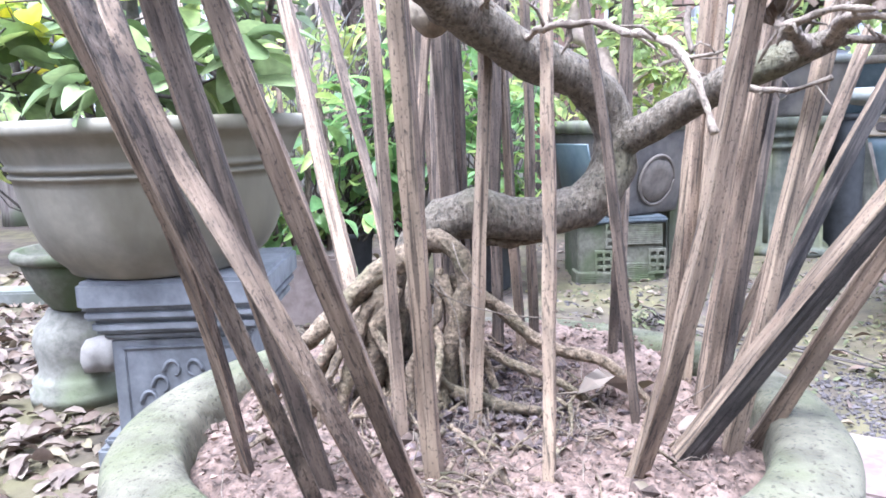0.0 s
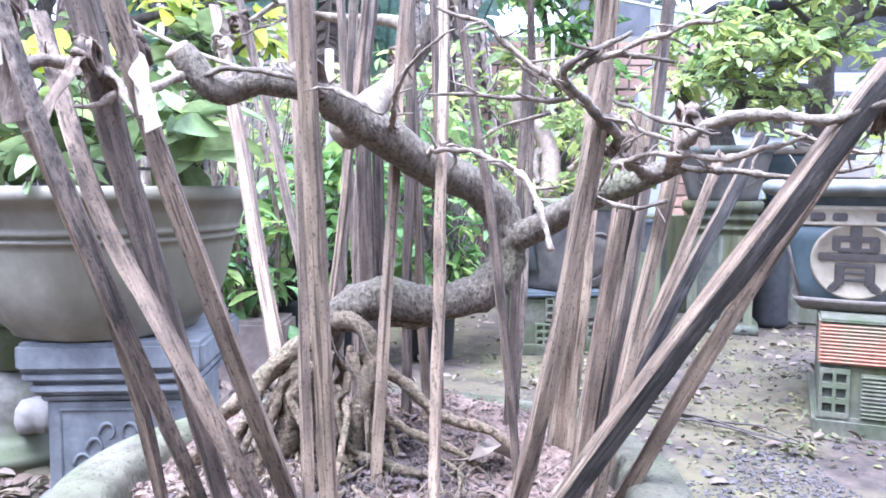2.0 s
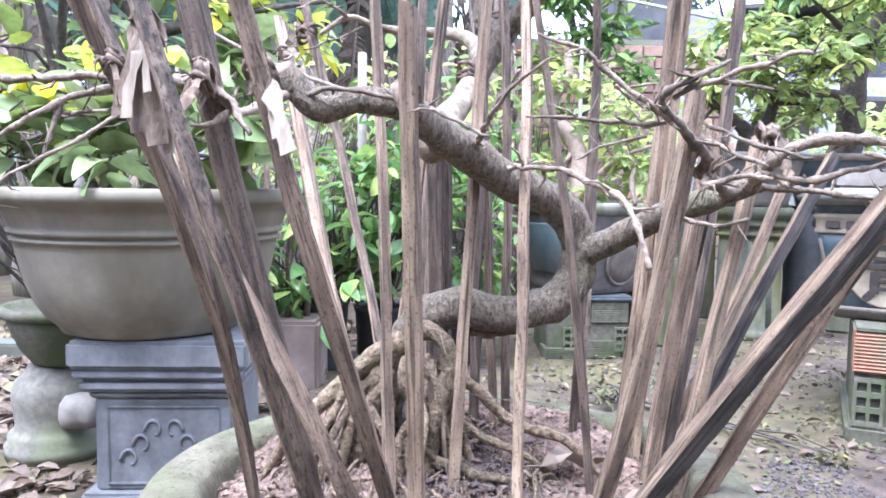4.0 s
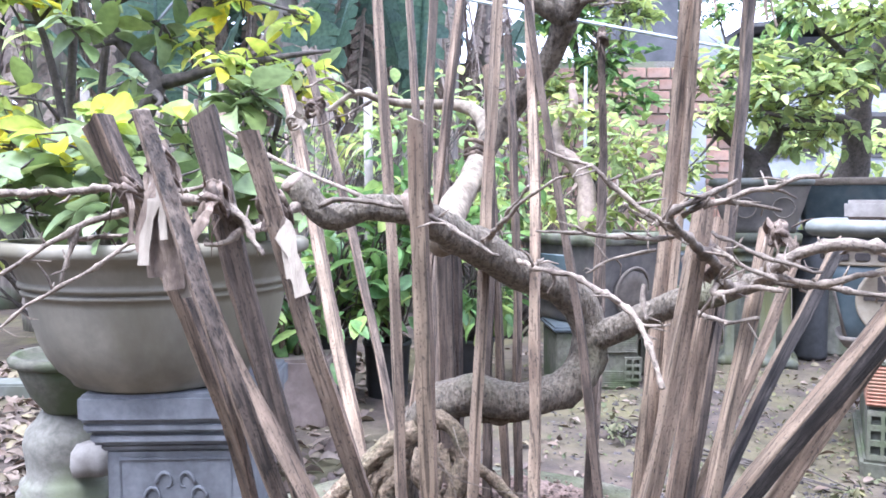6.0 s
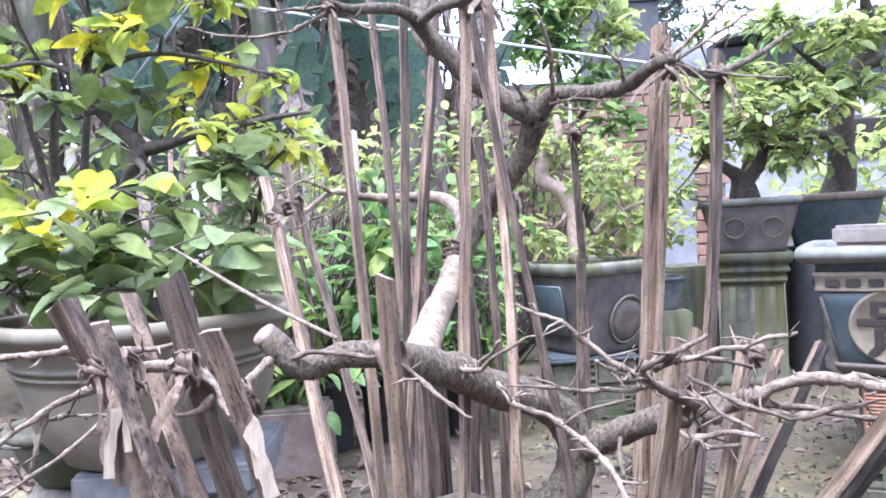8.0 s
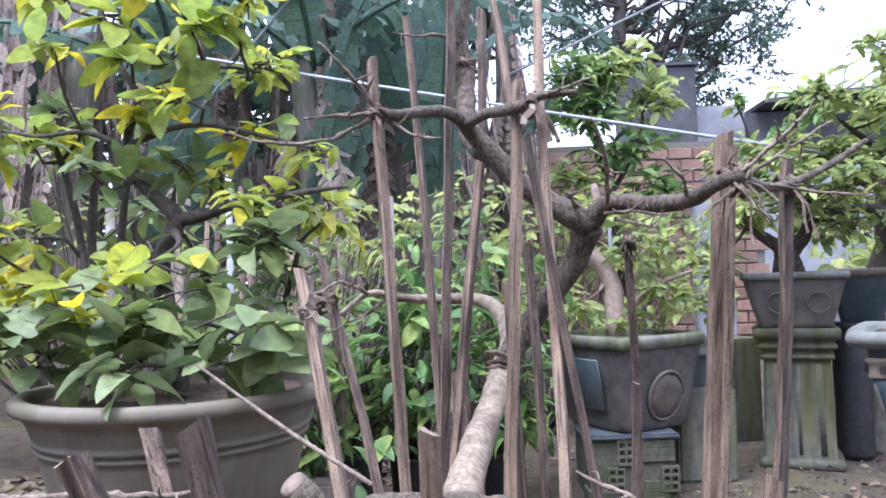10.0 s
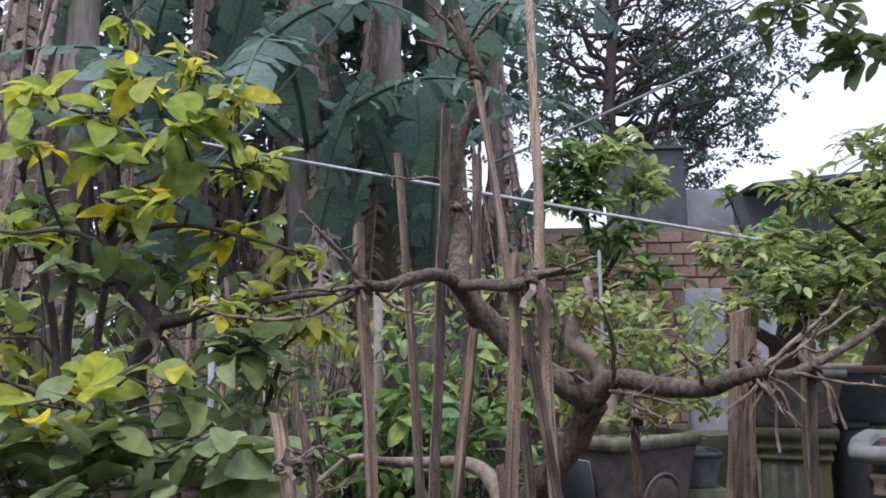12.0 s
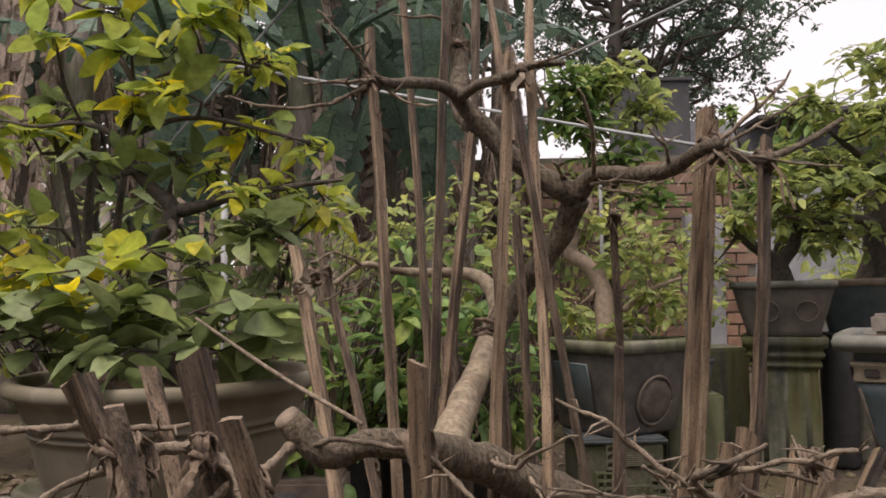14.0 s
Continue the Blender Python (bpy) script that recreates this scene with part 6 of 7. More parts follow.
# ---- right side: bricks, glazed pots and their trees ----
def hollow_brick(t, x0, y0, z0, w, d, hgt, face, material):
    """A hollow clay brick: ribbed on its long face, or showing two columns of three holes on its end."""
    if face == "ribs":
        b = part("brick", block(x0, x0 + w, y0, y0 + d, z0, z0 + hgt, 0.003, 0.001, x0 * 9 + z0), material, t)
        n = 11
        hp = Heap()
        for k in range(n):
            z = z0 + hgt * (k + 0.7) / (n + 0.4)
            hp.add(tube([(x0 + 0.004, y0, z, hgt / n * 0.30), (x0 + w - 0.004, y0, z, hgt / n * 0.30)], 6))
        part("ribs", hp.mesh("ribs"), material, b)
    else:
        cols, rows = 2, 3
        us = [0, 0.12, 0.44, 0.56, 0.88, 1]
        vs = [0, 0.10, 0.29, 0.40, 0.60, 0.71, 0.90, 1]
        v = [(x0 + w * u, y0 + dy, z0 + hgt * q) for dy in (0, d) for q in vs for u in us]
        nu, nv = len(us), len(vs)
        f = []
        for j in range(nv - 1):
            for i in range(nu - 1):
                hole = i in (1, 3) and j in (1, 3, 5)
                a, b, c, e = j * nu + i, j * nu + i + 1, (j + 1) * nu + i + 1, (j + 1) * nu + i
                o = nu * nv
                if not hole:
                    f += [(a, b, c, e), (a + o, e + o, c + o, b + o)]
                else:
                    f += [(a, a + o, b + o, b), (b, b + o, c + o, c), (c, c + o, e + o, e), (e, e + o, a + o, a)]
        o = nu * nv
        for i in range(nu - 1):
            f += [(i, i + o, i + 1 + o, i + 1), ((nv - 1) * nu + i, (nv - 1) * nu + i + 1, (nv - 1) * nu + i + 1 + o, (nv - 1) * nu + i + o)]
        for j in range(nv - 1):
            f += [(j * nu, (j + 1) * nu, (j + 1) * nu + o, j * nu + o), (j * nu + nu - 1, j * nu + nu - 1 + o, (j + 1) * nu + nu - 1 + o, (j + 1) * nu + nu - 1)]
        b = part("brick", mesh_of("brick", v, f, False), material, t)
        # dark sheet inside the brick in place of the holes' shade
        part("hole_back", block(x0 + 0.006, x0 + w - 0.006, y0 + d * 0.8, y0 + d * 0.9, z0 + 0.006, z0 + hgt - 0.006, 0), "hole", b)


stand = thing("brick_stand", "stand of hollow red bricks, its lower course green with moss", "stand", at=(1.135, 2.07, GROUND), turn=-25)
hollow_brick(stand, 0.004, 0.0, 0.045, 0.075, 0.20, 0.135, "holes", "brick_moss")
hollow_brick(stand, 0.105, 0.0, 0.045, 0.205, 0.11, 0.125, "ribs", "brick_moss")
hollow_brick(stand, 0.318, 0.0, 0.045, 0.075, 0.20, 0.135, "holes", "brick_moss")
hollow_brick(stand, 0.0, 0.0, 0.192, 0.208, 0.11, 0.112, "ribs", "brick")
hollow_brick(stand, 0.245, 0.0, 0.192, 0.078, 0.20, 0.118, "holes", "brick")
hollow_brick(stand, 0.332, 0.0, 0.192, 0.068, 0.20, 0.118, "holes", "brick_moss")
part("mortar", block(0.008, 0.395, 0.012, 0.555, 0.0, 0.306, 0.008, 0.004, 4), "moss_green", stand)
part("mortar_bed", block(-0.002, 0.402, -0.003, 0.56, 0.304, 0.316, 0.006, 0.004, 5), "brick_moss", stand)
part("footing", block(-0.01, 0.41, -0.008, 0.565, -0.02, 0.046, 0.01, 0.006, 6), "brick_moss", stand)


def medallion(t, where, r):
    """A round plaque: raised ring, flat face, and its character in low relief."""
    m = part("medallion", mesh_of("medallion", *lathe([(r, 0), (r, 0.004), (r * 0.98, 0.008), (r * 0.93, 0.009), (r * 0.90, 0.006), (r * 0.4, 0.0065), (0.002, 0.0065)], 48, 0.006, 3)), "cream", t, "round tan plaque with a raised ring", where)
    for x0, x1, y0, y1 in ((-0.50, 0.50, 0.50, 0.66), (-0.52, -0.30, 0.26, 0.64), (0.30, 0.52, 0.26, 0.64), (-0.40, 0.40, 0.24, 0.36), (-0.13, 0.13, 0.08, 0.92), (-0.82, 0.82, 0.02, 0.22), (-0.40, 0.40, -0.16, -0.03), (-0.44, -0.22, -0.62, -0.04), (0.22, 0.44, -0.62, -0.04), (-0.26, 0.26, -0.33, -0.24), (-0.26, 0.26, -0.52, -0.43)):
        part("stroke", block(x0 * r, x1 * r, y0 * r, y1 * r, 0.004, 0.0105, 0.0028, 0.002, x0 * 9), "ink", m)
    for side in (-1, 1):
        part("stroke", block(-0.10 * r, 0.10 * r, -0.22 * r, 0.10 * r, 0.004, 0.0105, 0.0028), "ink", m, "", pose(side * 0.42 * r, -0.64 * r, 0, 0, 0, side * 42))
    return m



jar = thing("glazed_pot", "square teal glazed pot with a round cream plaque and cream band", "pot", "glazed bonsai pots", (1.362, 2.295, 0.226), -29)
part("foot", mesh_of("foot", *lathe([(0.140, -0.012), (0.158, -0.010), (0.172, 0.000), (0.183, 0.016), (0.186, 0.024), (0.179, 0.028), (0.162, 0.026), (0.150, 0.024)], 96, 0.012, 2, 0.62)), "ring", jar, "worn brown foot")
part("body", mesh_of("body", *lathe([(0.150, 0.02), (0.158, 0.026), (0.170, 0.07), (0.184, 0.13), (0.198, 0.19), (0.209, 0.238), (0.202, 0.240)], 96, 0.002, 1, 0.86)), "teal", jar)
part("band", mesh_of("band", *lathe([(0.202, 0.236), (0.214, 0.238), (0.217, 0.244), (0.213, 0.249), (0.215, 0.276), (0.220, 0.281), (0.223, 0.288), (0.216, 0.294), (0.207, 0.294)], 96, 0.002, 3, 0.86)), "cream", jar, "raised cream band between two beads")
for face in range(4):
    for i in range(-3, 4):
        if i != 0 or face % 2:
            part("relief", block(-0.019 + i * 0.054, 0.019 + i * 0.054, -0.2185, -0.208, 0.2515, 0.2735, 0.003, 0.002, i), "ink", jar, "", pose(0, 0, 0, 0, 0, 90 * face))
# the lip's shadow is painted as a dark neck colour
part("neck", mesh_of("neck", *lathe([(0.207, 0.290), (0.213, 0.293), (0.215, 0.314), (0.224, 0.326), (0.210, 0.328)], 96, 0.003, 5, 0.84)), "grey_pot", jar, "neck coloured dark for the shadow of the lip")
part("rim", mesh_of("rim", *lathe([(0.220, 0.318), (0.250, 0.322), (0.266, 0.332), (0.271, 0.344), (0.265, 0.358), (0.250, 0.366), (0.222, 0.366), (0.212, 0.356), (0.208, 0.33)], 96, 0.006, 4, 0.80)), "pale_lip", jar, "thick rounded pale grey lip")
for sx in (-1, 1):
    for sy in (-1, 1):
        part("corner_edge", mesh_of("corner_edge", *tube([(sx * 0.150, sy * 0.150, 0.03, 0.006), (sx * 0.170, sy * 0.170, 0.12, 0.006), (sx * 0.193, sy * 0.193, 0.222, 0.006)], 8, 0.1, 30, 2)), "ring", jar, "pale worn corner moulding")
part("soil", mesh_of("soil", *lathe([(0.210, 0.345), (0.1, 0.354), (0.01, 0.360)], 48, 0.02, 1, 0.8)), "soil", jar)
medallion(jar, pose(-0.012, -0.180, 0.138, 103, 0, 0), 0.114)
solid("stone_block", block(-0.10, 0.085, -0.045, 0.045, 0, 0.055, 0.010, 0.006, 8), "concrete", "pale grey stone laid on the lip of the teal pot", "stone", where=pose(1.265, 2.245, 0.590, 0, 0, -29))


def square_pot(name, label, at, turn, half, hgt, foot_half, material, seed, lip="pale_lip", plaque=0.0, square=0.62):
    t = thing(name, label, "pot", "glazed bonsai pots", at, turn)
    k = foot_half / half
    part("body", mesh_of("body", *lathe([(half * k * 0.94, 0), (half * k, 0.008), (half * k * 1.02, 0.03), (half * (k * 0.45 + 0.52), hgt * 0.5), (half * 0.93, hgt * 0.84), (half * 0.94, hgt * 0.88), (half * 0.88, hgt * 0.88)], 64, 0.004, seed, square)), material, t)
    part("rim", mesh_of("rim", *lathe([(half * 0.90, hgt * 0.86), (half * 0.99, hgt * 0.875), (half * 1.0, hgt * 0.96), (half * 0.975, hgt), (half * 0.90, hgt), (half * 0.87, hgt * 0.985), (half * 0.86, hgt * 0.9)], 64, 0.004, seed + 1, square)), lip, t)
    part("soil", mesh_of("soil", *lathe([(half * 0.87, hgt * 0.93), (half * 0.5, hgt * 0.96), (0.01, hgt * 0.97)], 40, 0.01, seed, square)), "moss", t)
    if plaque:
        for dx in (-0.28, 0.42):
            part("ring", mesh_of("ring", *tube([(plaque * math.cos(a), plaque * math.sin(a), 0, plaque * 0.07) for a in np.linspace(0, 2 * math.pi, 33)], 6)), "ring", t, "raised ring ornament", pose(half * dx, -half * (0.53 + 0.45 * k), hgt * 0.46, 103, 0, 0))
    return t


WIDE = (0.62, 3.30)
wide = square_pot("wide_pot", "wide brown glazed pot with a teal panel and pale rim", (*WIDE, 0.150), 32, 0.240, 0.375, 0.176, "brown_pot", 11, "moss", 0.0, 0.80)
part("panel", mesh_of("panel", *lathe([(0.004, 0), (0.115, 0), (0.118, 0.004), (0.112, 0.008), (0.004, 0.008)], 4, 0, 0)), "teal", wide, "sunken teal panel", pose(-0.217, 0.0, 0.185, 101, 0, -90) @ pose(0, 0, 0, 0, 0, 45) @ Matrix.Diagonal((1.25, 1.25, 1.0, 1.0)))
part("ring", mesh_of("ring", *tube([(0.088 * math.cos(a), 0.098 * math.sin(a), 0, 0.007) for a in np.linspace(0, 2 * math.pi, 41)], 6)), "ring", wide, "raised oval ring", pose(0.02, -0.204, 0.135, 101, 0, 0))
part("boss", mesh_of("boss", *lathe([(0.086, 0), (0.084, 0.005), (0.06, 0.007), (0.045, 0.012), (0.03, 0.006), (0.002, 0.012)], 28, 0.12, 5)), "ring", wide, "worn round relief inside the ring", pose(0.02, -0.202, 0.135, 101, 0, 0))
plh = thing("brick_stand", "weathered stand of hollow bricks under the wide pot", "stand", at=(0.42, 3.06, GROUND - 0.075), turn=4)
part("mortar", block(0.01, 0.345, 0.012, 0.30, 0, 0.30, 0.006, 0.004, 7), "brick_moss", plh)
for x, z, kind, m in ((0.0, 0.03, "ribs", "brick_moss"), (0.075, 0.10, "holes", "brick_moss"), (0.165, 0.06, "ribs", "brick_moss"), (0.285, 0.10, "holes", "brick_moss"), (0.115, 0.205, "holes", "brick_moss"), (0.19, 0.215, "ribs", "brick_moss")):
    hollow_brick(plh, x, 0.0 if kind == "holes" else 0.004, z, 0.068 if kind == "holes" else 0.15, 0.18 if kind == "holes" else 0.1, 0.098 if kind == "holes" else 0.085, kind, m)
part("cap", block(-0.005, 0.36, -0.004, 0.31, 0.302, 0.324, 0.008, 0.003, 8), "grey_pot", plh)

col = thing("pedestal_column", "mossy moulded concrete pedestal column", "pedestal", at=(1.44, 3.62, GROUND), turn=-20)
COL = [(0.172, 0), (0.174, 0.03), (0.160, 0.04), (0.146, 0.05), (0.141, 0.30), (0.137, 0.452), (0.137, 0.47), (0.150, 0.474), (0.153, 0.488), (0.142, 0.494), (0.142, 0.510), (0.160, 0.518), (0.166, 0.530), (0.158, 0.540), (0.158, 0.556), (0.176, 0.564), (0.181, 0.60), (0.170, 0.608)]
part("shaft", mesh_of("shaft", *lathe(COL, 96, 0.006, 4, 0.88)), "moss_green", col)
for x in (-0.088, 0.0, 0.088):
    part("flute", mesh_of("flute", *tube([(x, -0.1215, 0.062, 0.026), (x * 0.97, -0.1185, 0.25, 0.025), (x * 0.94, -0.1165, 0.45, 0.023)], 12, 0.06, 20, 3)), "moss_green", col)
square_pot("tapered_pot", "grey tapered pot with a ring relief on a column", (1.44, 3.62, 0.508), -20, 0.225, 0.245, 0.155, "brown_pot", 13, "pale_lip", 0.045, 0.86)
square_pot("teal_pot", "dark teal glazed square pot on a pedestal", (1.93, 3.85, 0.50), -24, 0.24, 0.26, 0.17, "teal", 15, "lip", 0.0, 0.86)
solid("stone_pillar", block(-0.15, 0.15, -0.15, 0.15, 0, 0.60, 0.012, 0.006, 3), "moss", "square mossy pillar carrying a pot", "pedestal", where=pose(1.93, 3.85, GROUND, 0, 0, -24))
solid("stone_pillar", block(-0.13, 0.13, -0.13, 0.13, 0, 0.52, 0.012, 0.006, 5), "moss_green", "squat green mossy pillar", "pedestal", where=pose(1.28, 4.15, GROUND, 0, 0, 10))
square_pot("small_dark_pot", "small dark pot standing behind the wide pot", (0.945, 3.42, 0.285), 4, 0.105, 0.145, 0.075, "grey_pot", 19, "grey_pot")
solid("low_stand", block(-0.12, 0.12, -0.12, 0.12, 0, 0.385, 0.01, 0.005, 9), "moss", "mossy block under the small pot", "stand", where=pose(0.945, 3.42, GROUND))
drum = thing("dark_drum", "tall black plastic tub between the pots", "tub", at=(1.72, 3.70, GROUND))
part("body", mesh_of("body", *lathe([(0.075, 0), (0.080, 0.02), (0.078, 0.2), (0.082, 0.4), (0.078, 0.60), (0.06, 0.605)], 28, 0.03, 4)), "plastic", drum)
part("rim", mesh_of("rim", *lathe([(0.078, 0.585), (0.088, 0.588), (0.089, 0.605), (0.080, 0.612), (0.070, 0.607)], 28, 0.02, 4)), "plastic", drum)

SM = [("leaf_mid", 0.084, 0.46), ("leaf_mid", 0.090, 0.42), ("leaf_mid", 0.104, 0.42), ("sheen_leaf", 0.095, 0.52)]
leafy_tree("bonsai_tree_small", "small bonsai with a pale winding trunk and fine leaves", (*WIDE, 0.53), [
    [(0.584, 3.30, 0.51, 0.042), (0.584, 3.3, 0.594, 0.04), (0.581, 3.32, 0.719, 0.04), (0.528, 3.32, 0.822, 0.036), (0.450, 3.32, 0.879, 0.032), (0.469, 3.32, 0.977, 0.028), (0.528, 3.32, 1.058, 0.022), (0.520, 3.32, 1.149, 0.014)],
    [(0.665, 3.30, 0.64, 0.016), (0.76, 3.28, 0.72, 0.011), (0.90, 3.28, 0.77, 0.007)],
], [((0.80, 3.28, 0.70), (0.20, 0.16, 0.10), 95, 0), ((0.74, 3.30, 0.88), (0.24, 0.17, 0.09), 95, 1), ((0.44, 3.34, 0.64), (0.13, 0.15, 0.09), 50, 1), ((0.56, 3.36, 1.05), (0.28, 0.18, 0.10), 85, 0), ((0.98, 3.34, 0.64), (0.15, 0.14, 0.10), 58, 0), ((0.62, 3.30, 0.58), (0.22, 0.18, 0.04), 60, 1)], SM, 51, "potted trees", "stem_pale")
leafy_tree("bonsai_tree_dark", "spreading bonsai with a black stump and layered foliage", (1.43, 3.62, 0.74), [
    [(1.43, 3.62, 0.70, 0.075), (1.42, 3.61, 0.80, 0.060), (1.38, 3.58, 0.86, 0.035), (1.27, 3.52, 0.92, 0.022), (1.15, 3.48, 1.0, 0.014)],
    [(1.42, 3.61, 0.82, 0.04), (1.50, 3.58, 0.95, 0.025), (1.47, 3.55, 1.15, 0.016), (1.35, 3.5, 1.3, 0.010)],
], [((1.20, 3.45, 1.02), (0.24, 0.20, 0.12), 113, 0), ((1.45, 3.45, 1.05), (0.26, 0.20, 0.12), 113, 0), ((1.67, 3.5, 0.95), (0.22, 0.2, 0.12), 90, 0), ((1.30, 3.45, 1.28), (0.26, 0.2, 0.12), 159, 1), ((1.60, 3.45, 1.25), (0.28, 0.2, 0.13), 169, 0), ((1.05, 3.5, 0.78), (0.16, 0.16, 0.12), 60, 0)], SM, 52, "potted trees", "stem")
leafy_tree("bonsai_tree_dark", "large bonsai with thick dark trunk and level branches", (1.93, 3.80, 0.74), [
    [(1.93, 3.80, 0.72, 0.085), (1.95, 3.76, 0.85, 0.07), (1.93, 3.72, 1.05, 0.062), (1.96, 3.70, 1.25, 0.055), (2.05, 3.66, 1.45, 0.04), (2.0, 3.6, 1.65, 0.02)],
    [(1.94, 3.72, 1.0, 0.03), (1.78, 3.60, 1.03, 0.022), (1.55, 3.45, 1.01, 0.014), (1.35, 3.36, 1.03, 0.008)],
    [(1.96, 3.70, 1.28, 0.03), (1.80, 3.55, 1.30, 0.018), (1.60, 3.4, 1.38, 0.010)],
    [(1.97, 3.70, 1.32, 0.03), (2.2, 3.5, 1.4, 0.018), (2.4, 3.35, 1.45, 0.01)],
], [((1.60, 3.35, 1.12), (0.30, 0.22, 0.10), 129, 0), ((1.35, 3.3, 1.15), (0.24, 0.2, 0.10), 90, 1), ((1.85, 3.4, 1.20), (0.28, 0.22, 0.12), 121, 0), ((1.75, 3.3, 1.42), (0.32, 0.22, 0.12), 193, 1), ((2.1, 3.4, 1.5), (0.34, 0.25, 0.14), 204, 0), ((2.15, 3.4, 1.1), (0.3, 0.22, 0.14), 113, 0), ((1.9, 3.5, 1.72), (0.34, 0.25, 0.12), 169, 1), ((1.50, 3.35, 1.5), (0.22, 0.2, 0.1), 102, 1)], SM, 53, "potted trees", "stem")
leafy_tree("bonsai_tree_small", "leafy bonsai in the teal plaque pot with arching sprays", (1.48, 2.34, 0.584), [
    [(1.48, 2.34, 0.570, 0.045), (1.60, 2.38, 0.68, 0.038), (1.80, 2.46, 0.95, 0.03), (1.86, 2.55, 1.35, 0.022), (1.55, 2.6, 1.72, 0.012), (1.32, 2.45, 1.80, 0.006)],
], [((1.26, 2.42, 1.74), (0.26, 0.12, 0.10), 61, 3), ((1.08, 2.40, 1.90), (0.26, 0.14, 0.11), 54, 3), ((1.50, 2.5, 1.86), (0.26, 0.14, 0.12), 55, 3), ((1.75, 2.6, 1.2), (0.2, 0.2, 0.12), 52, 0), ((1.95, 2.8, 1.55), (0.3, 0.25, 0.2), 124, 2)], SM, 54, "potted trees", "stem")
leafy_tree("young_tree", "young tree with upright glossy leaves before the wall", (0.98, 5.2, GROUND), [
    [(0.98, 5.2, GROUND, 0.05), (0.96, 5.2, 0.8, 0.045), (0.90, 5.15, 1.3, 0.035), (0.80, 5.1, 1.7, 0.02), (0.86, 5.1, 2.1, 0.012)],
    [(0.90, 5.15, 1.3, 0.02), (1.08, 5.1, 1.6, 0.012), (1.10, 5.0, 1.95, 0.008)],
], [((0.70, 5.0, 2.03), (0.26, 0.2, 0.20), 150, 1), ((0.98, 5.0, 2.12), (0.26, 0.2, 0.20), 160, 0), ((0.78, 5.0, 1.83), (0.32, 0.22, 0.18), 180, 1), ((1.12, 5.0, 1.84), (0.28, 0.22, 0.20), 170, 0), ((0.98, 5.0, 1.56), (0.34, 0.22, 0.16), 150, 1), ((1.15, 5.0, 1.30), (0.22, 0.2, 0.16), 90, 1), ((0.66, 5.0, 1.38), (0.30, 0.2, 0.16), 90, 0), ((0.9, 4.9, 0.9), (0.5, 0.3, 0.3), 121, 0)], [("leaf_mid", 0.13, 0.36), ("leaf_green", 0.14, 0.36)], 55, "", "stem")

leafy_tree("young_tree", "young tree with rosettes of oblong green leaves", (1.80, 4.6, GROUND), [
    [(1.80, 4.6, GROUND, 0.045), (1.78, 4.6, 0.7, 0.038), (1.84, 4.5, 1.2, 0.028), (1.80, 4.45, 1.5, 0.016), (1.85, 4.4, 1.72, 0.010)],
    [(1.84, 4.5, 1.15, 0.018), (1.60, 4.45, 1.30, 0.012), (1.38, 4.4, 1.36, 0.008)],
    [(1.80, 4.5, 1.25, 0.018), (2.0, 4.45, 1.42, 0.012), (2.26, 4.4, 1.60, 0.008)],
    [(1.60, 4.45, 1.30, 0.010), (1.55, 4.4, 1.5, 0.008), (1.50, 4.4, 1.66, 0.005)],
], [((1.85, 4.35, 1.66), (0.18, 0.15, 0.12), 90, 1), ((2.19, 4.35, 1.62), (0.24, 0.16, 0.14), 120, 0), ((1.76, 4.35, 1.46), (0.20, 0.16, 0.10), 90, 1), ((1.56, 4.35, 1.43), (0.14, 0.14, 0.12), 60, 1), ((1.99, 4.35, 1.40), (0.26, 0.18, 0.12), 130, 0), ((1.36, 4.35, 1.33), (0.16, 0.14, 0.12), 60, 0), ((1.63, 4.35, 1.21), (0.26, 0.18, 0.12), 120, 1), ((2.06, 4.35, 1.15), (0.28, 0.18, 0.14), 130, 0), ((1.86, 4.35, 1.0), (0.3, 0.18, 0.12), 110, 0), ((1.50, 4.35, 1.66), (0.08, 0.08, 0.10), 26, 1), ((2.30, 4.35, 1.42), (0.2, 0.16, 0.14), 80, 1)], [("leaf_mid", 0.115, 0.40), ("leaf_green", 0.115, 0.38)], 56, "", "stem")
shrub("loose yellow-green bush before the brick wall", (0.55, 5.0, GROUND), [((0.35, 4.9, 1.05), (0.35, 0.25, 0.3), 120), ((0.85, 4.9, 1.2), (0.3, 0.25, 0.3), 120), ((1.25, 4.9, 1.0), (0.3, 0.25, 0.25), 100)], "leaf_mid", 0.10, 48)

